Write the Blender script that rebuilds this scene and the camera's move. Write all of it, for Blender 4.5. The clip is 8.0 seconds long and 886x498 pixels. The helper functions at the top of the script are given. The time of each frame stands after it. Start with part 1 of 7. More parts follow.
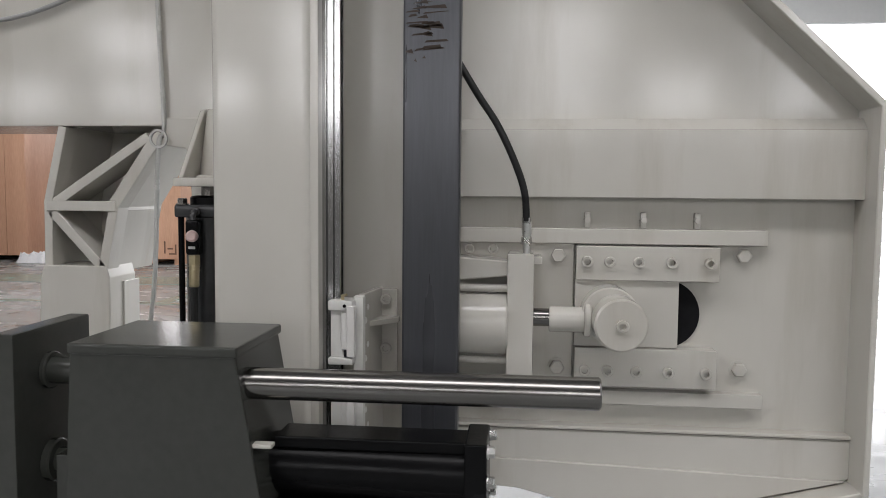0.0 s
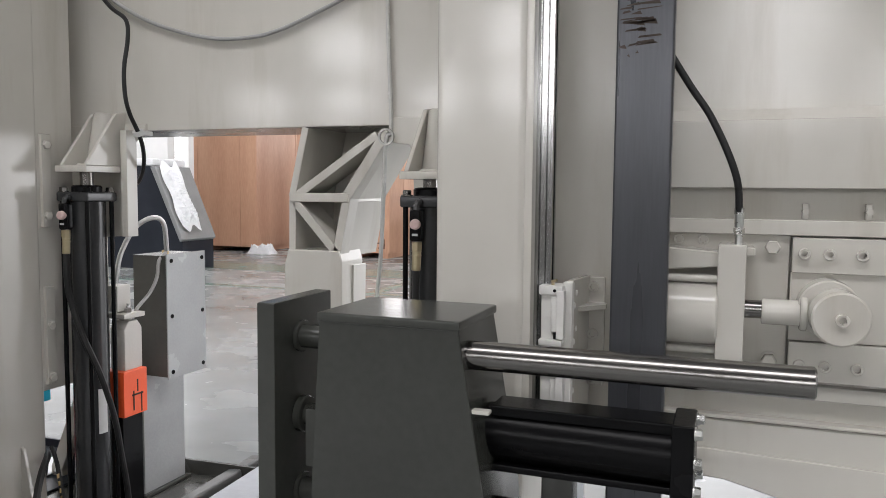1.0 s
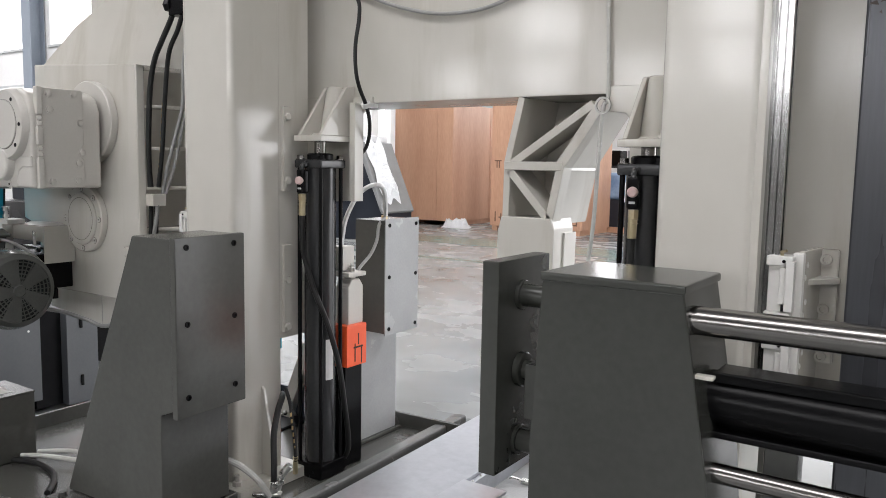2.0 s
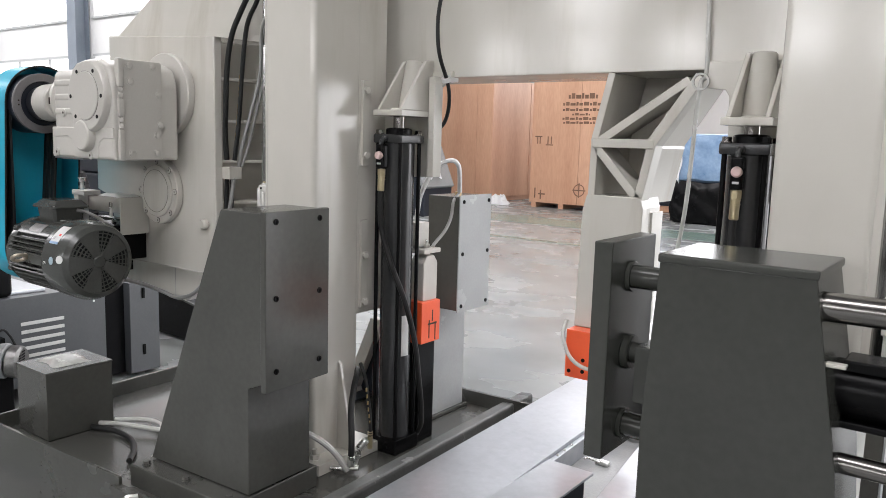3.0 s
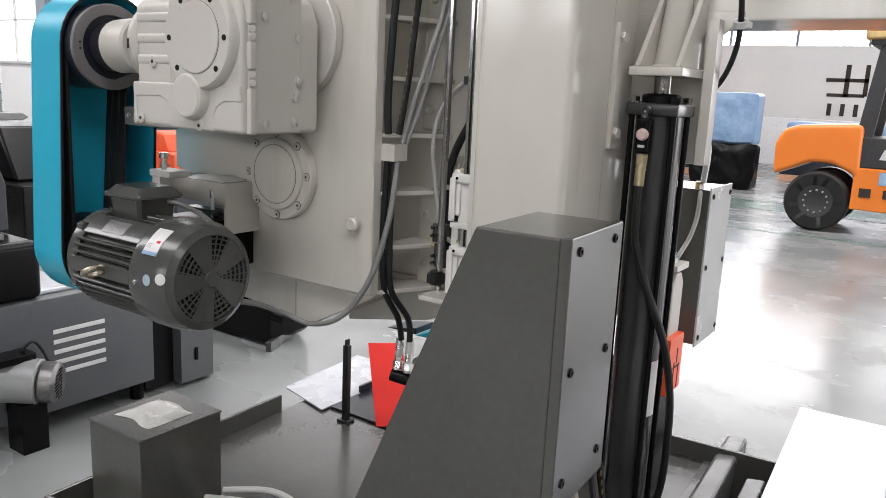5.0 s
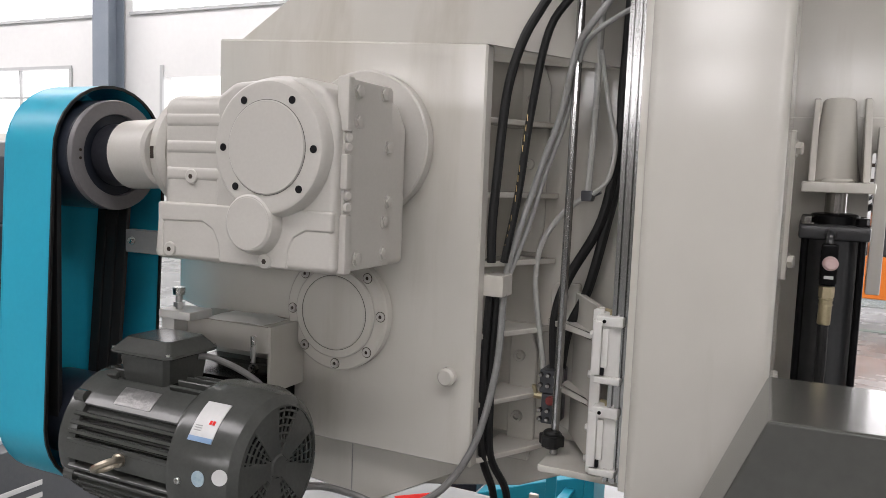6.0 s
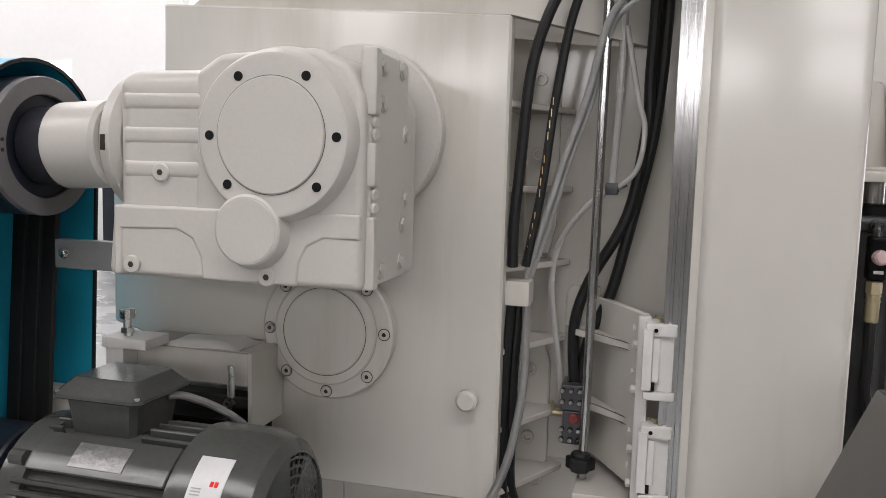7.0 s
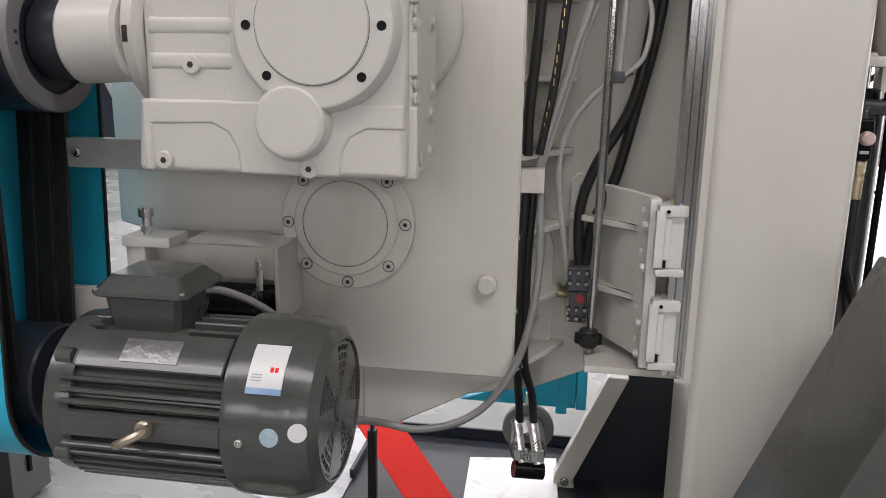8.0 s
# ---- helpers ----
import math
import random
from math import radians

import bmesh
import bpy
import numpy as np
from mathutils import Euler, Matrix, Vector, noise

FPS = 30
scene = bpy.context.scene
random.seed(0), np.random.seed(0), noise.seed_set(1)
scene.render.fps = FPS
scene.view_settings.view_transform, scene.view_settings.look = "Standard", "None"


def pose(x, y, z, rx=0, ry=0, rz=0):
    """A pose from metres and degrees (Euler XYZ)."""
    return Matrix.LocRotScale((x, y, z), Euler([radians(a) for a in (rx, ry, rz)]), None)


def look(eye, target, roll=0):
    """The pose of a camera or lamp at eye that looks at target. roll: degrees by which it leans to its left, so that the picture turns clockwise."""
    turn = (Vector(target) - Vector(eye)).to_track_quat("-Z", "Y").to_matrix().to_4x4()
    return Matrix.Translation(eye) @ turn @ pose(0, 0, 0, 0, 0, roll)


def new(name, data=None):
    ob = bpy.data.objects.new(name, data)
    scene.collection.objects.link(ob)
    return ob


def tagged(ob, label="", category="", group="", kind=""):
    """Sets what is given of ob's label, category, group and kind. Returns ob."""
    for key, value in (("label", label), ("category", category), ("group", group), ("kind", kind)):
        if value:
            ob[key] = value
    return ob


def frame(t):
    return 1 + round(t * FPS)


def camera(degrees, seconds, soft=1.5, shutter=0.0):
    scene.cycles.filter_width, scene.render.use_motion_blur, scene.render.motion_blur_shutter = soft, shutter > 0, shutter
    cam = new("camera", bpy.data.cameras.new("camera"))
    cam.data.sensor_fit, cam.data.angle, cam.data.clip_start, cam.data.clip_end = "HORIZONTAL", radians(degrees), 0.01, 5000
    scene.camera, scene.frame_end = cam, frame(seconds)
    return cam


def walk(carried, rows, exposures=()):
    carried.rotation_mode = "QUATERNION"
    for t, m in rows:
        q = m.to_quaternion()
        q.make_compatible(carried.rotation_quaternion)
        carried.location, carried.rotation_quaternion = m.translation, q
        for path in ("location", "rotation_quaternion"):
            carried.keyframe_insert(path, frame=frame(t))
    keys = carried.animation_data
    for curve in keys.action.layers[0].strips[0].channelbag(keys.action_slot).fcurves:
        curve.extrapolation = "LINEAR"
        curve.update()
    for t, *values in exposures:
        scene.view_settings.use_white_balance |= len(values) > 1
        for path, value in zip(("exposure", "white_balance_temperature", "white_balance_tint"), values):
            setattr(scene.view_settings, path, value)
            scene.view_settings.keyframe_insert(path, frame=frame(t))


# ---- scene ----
cam = camera(59.5, 8.0, 0.9)
PATH = [
    (0, (0.302, 0.273, 1.439), (0.098, 2.257, 1.295), 0.5),
    (0.5, (0.266, 0.184, 1.441), (-0.166, 2.132, 1.303), 0.5),
    (1, (0.296, 0.175, 1.423), (-0.4, 2.044, 1.271), 0.5),
    (1.5, (0.299, 0.139, 1.408), (-0.645, 1.893, 1.223), 0.6),
    (2, (0.26, 0.098, 1.396), (-0.86, 1.74, 1.181), 1.0),
    (2.2, (0.246, 0.091, 1.4), (-0.905, 1.711, 1.171), 0.9),
    (3.3, (0.037, 0.009, 1.389), (-1.148, 1.587, 1.071), 1.7),
    (3.5, (-0.028, 0.004, 1.378), (-1.219, 1.572, 1.024), 1.7),
    (4, (-0.288, 0.089, 1.366), (-1.529, 1.604, 0.959), 1.4),
    (4.2, (-0.414, 0.13, 1.389), (-1.672, 1.63, 0.977), 1.2),
    (5.3, (-1.169, 0.292, 1.426), (-2.187, 1.978, 1.083), 2.7),
    (5.5, (-1.314, 0.315, 1.446), (-2.305, 2.032, 1.183), 2.5),
    (6, (-1.604, 0.355, 1.471), (-2.456, 2.155, 1.283), 2.2),
    (6.5, (-1.814, 0.411, 1.465), (-2.403, 2.312, 1.264), 2.1),
    (7, (-1.951, 0.46, 1.466), (-2.465, 2.383, 1.265), 1.6),
    (7.5, (-2.048, 0.442, 1.472), (-2.5, 2.37, 1.188), 1.2),
    (8, (-2.11, 0.385, 1.451), (-2.417, 2.309, 0.999), 0.9),
]
walk(cam, [(t, look(eye, target, roll)) for t, eye, target, roll in PATH], [(0.0, -0.45, 6500, 13), (1.5, -0.03, 6500, 13), (2.2, 0.02, 6500, 13), (3.5, 0.12, 6500, 13), (4.2, 0.12, 6500, 13), (5.5, -0.05, 6620, 15), (6.5, -0.11, 6650, 16), (7.5, -0.11, 6650, 16), (8.0, -0.06, 6650, 16)])

# ---- world, lights ----
world = bpy.data.worlds.new("sky")
scene.world = world
world.use_nodes = True
wn = world.node_tree.nodes
sky = wn.new("ShaderNodeTexSky")
sky.sky_type, sky.sun_disc, sky.sun_elevation, sky.sun_rotation = "NISHITA", False, radians(35), radians(60)
world.node_tree.links.new(sky.outputs[0], wn["Background"].inputs[0])
wn["Background"].inputs[1].default_value = 0.1


def lamp(name, place, target, sx, sy, watts, colour=(1, 1, 1)):
    data = bpy.data.lights.new(name, "AREA")
    data.shape, data.size, data.size_y, data.energy, data.color = "RECTANGLE", sx, sy, watts, colour
    ob = new(name, data)
    ob.matrix_world = look(place, target)
    return ob


def glow(name, colour, strength):
    m = bpy.data.materials.new(name)
    m.use_nodes = True
    t = m.node_tree
    t.nodes.clear()
    e, o = t.nodes.new("ShaderNodeEmission"), t.nodes.new("ShaderNodeOutputMaterial")
    e.inputs[0].default_value, e.inputs[1].default_value = (*colour, 1), strength
    t.links.new(e.outputs[0], o.inputs[0])
    return m


# daylight: skylight strips in the roof, overcast sky outside the windows and the gate
for y, watts in ((-3.0, 2350), (7.0, 3100), (17.0, 900)):
    lamp("skylight_lamp", (-10.0, y, 8.95), (-10.0, y, 0), 38.0, 2.4, watts, (1.0, 0.99, 0.985))
WESTSKY = glow("sky glow for the unseen west windows", (0.96, 0.985, 1.0), 2.2)
NORTHSKY = glow("overcast sky beyond the north windows", (0.98, 0.99, 1.0), 7.2)
SOUTHSKY = glow("overcast sky beyond the south windows", (0.98, 0.99, 1.0), 15.0)
EASTSKY = glow("overcast sky beyond the east gate", (0.97, 0.985, 1.0), 6.0)
BAYSKY = glow("overcast sky beyond the bay windows", (0.98, 0.99, 1.0), 2.6)


# ---- materials ----
def mat(name):
    m = bpy.data.materials.new(name)
    m.use_nodes = True
    t = m.node_tree
    return m, t, t.nodes["Principled BSDF"]


def mottled(name, dark, light, rough=0.4, vary=0.12, scale=6.0, fine=90.0, bump=0.02, metal=0.0, coat=0.0, stretch=(1, 1, 1), bump_scale=None, edge=0.5, spec=0.5):
    """A surface whose colour drifts at two scales, with uneven gloss and a fine relief."""
    m, t, b = mat(name)
    n, l = t.nodes, t.links
    co = n.new("ShaderNodeTexCoord")
    mp = n.new("ShaderNodeMapping")
    mp.inputs["Scale"].default_value = stretch
    l.new(co.outputs["Object"], mp.inputs[0])
    big, small = n.new("ShaderNodeTexNoise"), n.new("ShaderNodeTexNoise")
    big.inputs["Scale"].default_value, big.inputs["Detail"].default_value = scale, 5
    small.inputs["Scale"].default_value, small.inputs["Detail"].default_value = fine, 3
    for x in (big, small):
        l.new(mp.outputs[0], x.inputs["Vector"])
    mix = n.new("ShaderNodeMath")
    mix.operation = "MULTIPLY_ADD"
    mix.inputs[1].default_value = 0.3
    l.new(small.outputs[0], mix.inputs[0])
    ad = n.new("ShaderNodeMath")
    ad.operation, ad.inputs[1].default_value = "MULTIPLY", 0.7
    l.new(big.outputs[0], ad.inputs[0])
    l.new(ad.outputs[0], mix.inputs[2])
    ramp = n.new("ShaderNodeValToRGB")
    ramp.color_ramp.elements[0].position, ramp.color_ramp.elements[1].position = 0.5 - edge / 2, 0.5 + edge / 2
    ramp.color_ramp.elements[0].color, ramp.color_ramp.elements[1].color = (*dark, 1), (*light, 1)
    l.new(mix.outputs[0], ramp.inputs[0])
    l.new(ramp.outputs[0], b.inputs["Base Color"])
    rr = n.new("ShaderNodeMapRange")
    rr.inputs["To Min"].default_value, rr.inputs["To Max"].default_value = max(0.02, rough - vary), rough + vary
    l.new(big.outputs[0], rr.inputs["Value"])
    l.new(rr.outputs[0], b.inputs["Roughness"])
    if bump:
        bp = n.new("ShaderNodeBump")
        bp.inputs["Strength"].default_value, bp.inputs["Distance"].default_value = bump, 0.01
        wob = n.new("ShaderNodeTexNoise")
        wob.inputs["Scale"].default_value, wob.inputs["Detail"].default_value = bump_scale or fine, 4
        l.new(mp.outputs[0], wob.inputs["Vector"])
        l.new(wob.outputs[0], bp.inputs["Height"])
        l.new(bp.outputs[0], b.inputs["Normal"])
    b.inputs["Metallic"].default_value = metal
    b.inputs["Specular IOR Level"].default_value = spec
    b.inputs["Coat Weight"].default_value = coat
    b.inputs["Coat Roughness"].default_value = 0.15
    return m


CREAM = mottled("cream machine paint", (0.465, 0.448, 0.402), (0.565, 0.548, 0.50), 0.14, 0.05, 1.3, 12, 0.09, bump_scale=4.0, stretch=(1, 1, 0.6), edge=0.55)


def grimy(m, scale, start, amount, tint):
    """Lays faint grimy smears, drawn out downwards, over a mottled paint."""
    t = m.node_tree
    n, l = t.nodes, t.links
    b = n["Principled BSDF"]
    co, mp, no = n.new("ShaderNodeTexCoord"), n.new("ShaderNodeMapping"), n.new("ShaderNodeTexNoise")
    mp.inputs["Scale"].default_value = scale
    no.inputs["Scale"].default_value, no.inputs["Detail"].default_value, no.inputs["Roughness"].default_value = 1.0, 6, 0.6
    l.new(co.outputs["Object"], mp.inputs[0])
    l.new(mp.outputs[0], no.inputs["Vector"])
    rr = n.new("ShaderNodeMapRange")
    rr.inputs["From Min"].default_value, rr.inputs["From Max"].default_value, rr.inputs["To Max"].default_value = start, start + 0.2, amount
    l.new(no.outputs[0], rr.inputs["Value"])
    mx = n.new("ShaderNodeMixRGB")
    mx.inputs[2].default_value = (*tint, 1)
    l.new(b.inputs["Base Color"].links[0].from_socket, mx.inputs[1])
    l.new(rr.outputs[0], mx.inputs[0])
    l.new(mx.outputs[0], b.inputs["Base Color"])


grimy(CREAM, (7.0, 7.0, 0.9), 0.54, 0.5, (0.36, 0.32, 0.255))
CAST = mottled("cream painted casting", (0.435, 0.418, 0.384), (0.505, 0.488, 0.45), 0.34, 0.06, 3.0, 160, 0.03, bump_scale=90)
WHITE = mottled("white painted steel", (0.56, 0.552, 0.525), (0.65, 0.642, 0.612), 0.36, 0.08, 9.0, 90, 0.04)
GREY = mottled("dark grey machine paint", (0.044, 0.0445, 0.040), (0.069, 0.0695, 0.0625), 0.25, 0.06, 2.6, 60, 0.12, bump_scale=3.2, spec=0.5, coat=0.25)
# Darker copy of the machine grey; the vise's weaker light is put into it.
VISESHADE = mottled("dark green grey vise tone, shade included", (0.030, 0.0315, 0.0275), (0.046, 0.048, 0.0425), 0.24, 0.06, 2.6, 60, 0.14, bump_scale=3.2, spec=0.45)
grimy(GREY, (4.0, 4.0, 2.0), 0.52, 0.22, (0.10, 0.102, 0.098))
MIDGREY = mottled("grey hammered paint", (0.20, 0.205, 0.205), (0.26, 0.265, 0.265), 0.33, 0.07, 6.0, 120, 0.08)
LIPGREY = mottled("lighter grey paint", (0.085, 0.087, 0.084), (0.15, 0.153, 0.15), 0.26, 0.06, 6.0, 120, 0.05)
BOXGREY = mottled("light grey box paint", (0.30, 0.308, 0.31), (0.40, 0.408, 0.41), 0.26, 0.07, 6.0, 120, 0.05)
MOTOR = mottled("motor grey paint", (0.042, 0.044, 0.041), (0.066, 0.069, 0.064), 0.20, 0.06, 9.0, 140, 0.05, bump_scale=30, spec=0.5)
BLACK = mottled("black gloss paint", (0.003, 0.003, 0.0033), (0.006, 0.006, 0.0065), 0.25, 0.07, 8.0, 90, 0.03, spec=0.12)
RUBBER = mottled("black rubber", (0.008, 0.008, 0.008), (0.016, 0.016, 0.016), 0.5, 0.08, 20.0, 200, 0.05, spec=0.3)
# Near-black stand-in for the shade inside holes, gaps and cowls.
HOLESHADE = mottled("shade inside openings", (0.006, 0.006, 0.007), (0.012, 0.012, 0.013), 0.7, 0.05, 9.0, 90, 0.0, spec=0.1)
STEEL = mottled("ground steel", (0.34, 0.338, 0.335), (0.46, 0.458, 0.455), 0.16, 0.05, 3.0, 220, 0.02, metal=1.0, stretch=(1, 1, 0.15))
CHROME = mottled("polished shaft steel", (0.20, 0.19, 0.18), (0.26, 0.25, 0.24), 0.20, 0.03, 5.0, 260, 0.01, metal=1.0)
DARKSTEEL = mottled("dull rolled steel", (0.040, 0.042, 0.047), (0.100, 0.103, 0.112), 0.28, 0.05, 1.6, 30, 0.01, metal=0.6, stretch=(7, 7, 0.4), edge=0.8)
BEDSTEEL = mottled("worn steel plate", (0.32, 0.337, 0.36), (0.56, 0.58, 0.61), 0.34, 0.07, 2.2, 40, 0.012, metal=0.7, edge=0.6)
PALESHEET = mottled("pale film over sheet metal", (0.40, 0.42, 0.45), (0.58, 0.60, 0.63), 0.28, 0.1, 7, 60, 0.3, bump_scale=6)
ZINC = mottled("zinc plated steel", (0.55, 0.55, 0.53), (0.70, 0.70, 0.68), 0.28, 0.08, 30.0, 200, 0.03, metal=1.0)
CYL = mottled("charcoal enamel", (0.018, 0.019, 0.020), (0.034, 0.035, 0.036), 0.24, 0.08, 7.0, 90, 0.03, bump_scale=30, spec=0.5)
PLUGPINK = mottled("pale pink plastic", (0.50, 0.36, 0.34), (0.62, 0.46, 0.44), 0.35, 0.06, 40, 200, 0.02)
BRASSY = mottled("yellow zinc plated steel", (0.42, 0.36, 0.22), (0.58, 0.50, 0.34), 0.3, 0.08, 30.0, 200, 0.03, metal=0.9)
BRASS = mottled("brass", (0.50, 0.36, 0.16), (0.62, 0.46, 0.24), 0.32, 0.08, 30.0, 200, 0.03, metal=1.0)
TEAL = mottled("teal blue paint", (0.010, 0.31, 0.45), (0.016, 0.37, 0.52), 0.33, 0.06, 4.0, 90, 0.05, bump_scale=12, spec=0.35)
ORANGE = mottled("orange painted steel", (0.72, 0.085, 0.022), (0.80, 0.115, 0.035), 0.36, 0.07, 9.0, 120, 0.04)
TRUCK = mottled("orange truck paint", (0.70, 0.17, 0.012), (0.78, 0.21, 0.02), 0.3, 0.06, 3.0, 60, 0.03, coat=0.4)
RED = mottled("red painted sheet", (0.62, 0.03, 0.025), (0.72, 0.045, 0.035), 0.55, 0.08, 6.0, 90, 0.04, spec=0.05)
PLY = mottled("plywood", (0.40, 0.195, 0.115), (0.74, 0.46, 0.31), 0.42, 0.1, 0.9, 22, 0.04, stretch=(1.9, 1.9, 0.28), edge=0.62)
# Print and scuffs; also paints the shade in slots, sockets and screw gaps.
INK = mottled("dark ink, also for shade in openings", (0.03, 0.022, 0.018), (0.05, 0.038, 0.03), 0.6, 0.05, 20, 90, 0.0, spec=0.2)
DARKRED = mottled("dull red paint", (0.16, 0.02, 0.018), (0.24, 0.035, 0.03), 0.45, 0.08, 30, 120, 0.03)
HUBDARK = mottled("dark blued steel", (0.022, 0.023, 0.030), (0.045, 0.046, 0.056), 0.38, 0.08, 8.0, 140, 0.04, metal=0.4)
HUBGREY = mottled("machined grey cast iron", (0.115, 0.110, 0.112), (0.165, 0.158, 0.160), 0.42, 0.08, 8.0, 140, 0.04)
CRATEINK = mottled("faded stencil ink", (0.13, 0.075, 0.05), (0.26, 0.15, 0.10), 0.6, 0.05, 9, 60, 0.0, spec=0.2)
PAPER = mottled("white sticker", (0.50, 0.50, 0.49), (0.62, 0.62, 0.61), 0.4, 0.06, 12, 120, 0.02)
EYESTEEL = mottled("worn yellow zinc steel", (0.30, 0.25, 0.18), (0.48, 0.43, 0.36), 0.35, 0.1, 40, 200, 0.05, metal=0.8)
DOTBLUE = mottled("grey blue sticker", (0.20, 0.30, 0.36), (0.42, 0.50, 0.54), 0.4, 0.06, 90, 300, 0.02)
PLATE = mottled("stamped aluminium plate", (0.15, 0.148, 0.145), (0.26, 0.255, 0.25), 0.38, 0.08, 60, 240, 0.16, metal=0.9, bump_scale=120)
PLASTIC = mottled("crumpled white film", (0.70, 0.71, 0.73), (0.85, 0.86, 0.87), 0.3, 0.1, 14, 60, 0.6, bump_scale=18)
CLEAR = mottled("milky plastic hose", (0.40, 0.40, 0.375), (0.50, 0.50, 0.475), 0.26, 0.06, 20, 90, 0.02)
CABLE = mottled("grey cable sheath", (0.25, 0.25, 0.24), (0.33, 0.33, 0.32), 0.45, 0.06, 20, 160, 0.03)
DARKCABLE = mottled("dark grey cable sheath", (0.15, 0.15, 0.145), (0.21, 0.21, 0.205), 0.4, 0.06, 20, 160, 0.03)
BRAID = mottled("braided metal conduit", (0.42, 0.42, 0.42), (0.60, 0.60, 0.59), 0.34, 0.08, 60, 300, 0.3, metal=0.9, bump_scale=260)
WALL = mottled("white wall panel", (0.66, 0.66, 0.65), (0.74, 0.74, 0.73), 0.6, 0.08, 0.6, 9, 0.03)
SOUTHDARK = mottled("dark tone of the unseen south wall", (0.15, 0.145, 0.135), (0.21, 0.205, 0.19), 0.6, 0.08, 0.6, 9, 0.03)
ROOF = mottled("grey roof sheet", (0.30, 0.305, 0.31), (0.38, 0.385, 0.39), 0.55, 0.08, 0.5, 8, 0.03)
FRAME = mottled("blue grey window frame", (0.16, 0.19, 0.23), (0.22, 0.25, 0.29), 0.5, 0.08, 2, 30, 0.03)
FRAMEPALE = mottled("pale grey window frame", (0.40, 0.41, 0.41), (0.50, 0.51, 0.51), 0.5, 0.08, 2, 30, 0.03)
BLUEFILM = mottled("blue wrapped sheet", (0.10, 0.20, 0.36), (0.32, 0.44, 0.60), 0.3, 0.08, 3, 20, 0.3, bump_scale=9)
NAVY = mottled("near-black blue enamel", (0.012, 0.015, 0.022), (0.022, 0.026, 0.036), 0.34, 0.08, 4, 60, 0.04, spec=0.35)
MIDCAB = mottled("dark blue grey cabinet paint", (0.060, 0.064, 0.070), (0.085, 0.089, 0.095), 0.4, 0.08, 4, 80, 0.05)
SEATMAT = mottled("black vinyl", (0.02, 0.02, 0.022), (0.035, 0.035, 0.037), 0.45, 0.08, 20, 120, 0.05)


def floor_material():
    m, t, b = mat("grey sealed concrete floor")
    n, l = t.nodes, t.links
    co = n.new("ShaderNodeTexCoord")
    a, c, d = (n.new("ShaderNodeTexNoise") for _ in range(3))
    for x, s, det in ((a, 0.35, 4), (c, 1.6, 7), (d, 70, 3)):
        x.inputs["Scale"].default_value, x.inputs["Detail"].default_value = s, det
        l.new(co.outputs["Object"], x.inputs["Vector"])
    mx = n.new("ShaderNodeMath")
    mx.operation, mx.inputs[1].default_value = "MULTIPLY_ADD", 0.55
    l.new(c.outputs[0], mx.inputs[0])
    ml = n.new("ShaderNodeMath")
    ml.operation, ml.inputs[1].default_value = "MULTIPLY", 0.45
    l.new(a.outputs[0], ml.inputs[0])
    l.new(ml.outputs[0], mx.inputs[2])
    ramp = n.new("ShaderNodeValToRGB")
    e = ramp.color_ramp.elements
    e[0].position, e[1].position = 0.30, 0.72
    e[0].color, e[1].color = (0.155, 0.163, 0.160, 1), (0.315, 0.329, 0.325, 1)
    l.new(mx.outputs[0], ramp.inputs[0])
    l.new(ramp.outputs[0], b.inputs["Base Color"])
    rr = n.new("ShaderNodeMapRange")
    rr.inputs["From Min"].default_value, rr.inputs["From Max"].default_value = 0.3, 0.7
    rr.inputs["To Min"].default_value, rr.inputs["To Max"].default_value = 0.17, 0.30
    l.new(mx.outputs[0], rr.inputs["Value"])
    mp, sm = n.new("ShaderNodeMapping"), n.new("ShaderNodeTexNoise")
    mp.inputs["Scale"].default_value = (1.7, 2.6, 1.0)
    sm.inputs["Scale"].default_value, sm.inputs["Detail"].default_value, sm.inputs["Roughness"].default_value = 1.0, 4, 0.5
    l.new(co.outputs["Object"], mp.inputs[0])
    l.new(mp.outputs[0], sm.inputs["Vector"])
    ss = n.new("ShaderNodeMapRange")
    ss.inputs["From Min"].default_value, ss.inputs["From Max"].default_value = 0.50, 0.72
    ss.inputs["To Min"].default_value, ss.inputs["To Max"].default_value = 0.0, 0.16
    l.new(sm.outputs[0], ss.inputs["Value"])
    rs = n.new("ShaderNodeMath")
    rs.operation = "ADD"
    l.new(rr.outputs[0], rs.inputs[0])
    l.new(ss.outputs[0], rs.inputs[1])
    l.new(rs.outputs[0], b.inputs["Roughness"])
    bp = n.new("ShaderNodeBump")
    bp.inputs["Strength"].default_value, bp.inputs["Distance"].default_value = 0.025, 0.01
    l.new(d.outputs[0], bp.inputs["Height"])
    l.new(bp.outputs[0], b.inputs["Normal"])
    return m


FLOOR = floor_material()
FLOOR.node_tree.nodes["Principled BSDF"].inputs["Specular IOR Level"].default_value = 0.32
GREENPAINT = mottled("worn green floor paint", (0.10, 0.17, 0.14), (0.22, 0.28, 0.25), 0.22, 0.1, 1.6, 12, 0.05)

# ---- mesh tools ----
WHERE = {}
TURN = radians(2.8)
SKEW = None  # the saw base stands a little askew: what is built meanwhile is turned about this upright line


def thing(name, base, label="", category="", group="", kind=""):
    ob = new(name)
    ob.location, ob.empty_display_size = base, 0.05
    WHERE[ob.name] = Vector(base)
    return tagged(ob, label, category, group, kind)


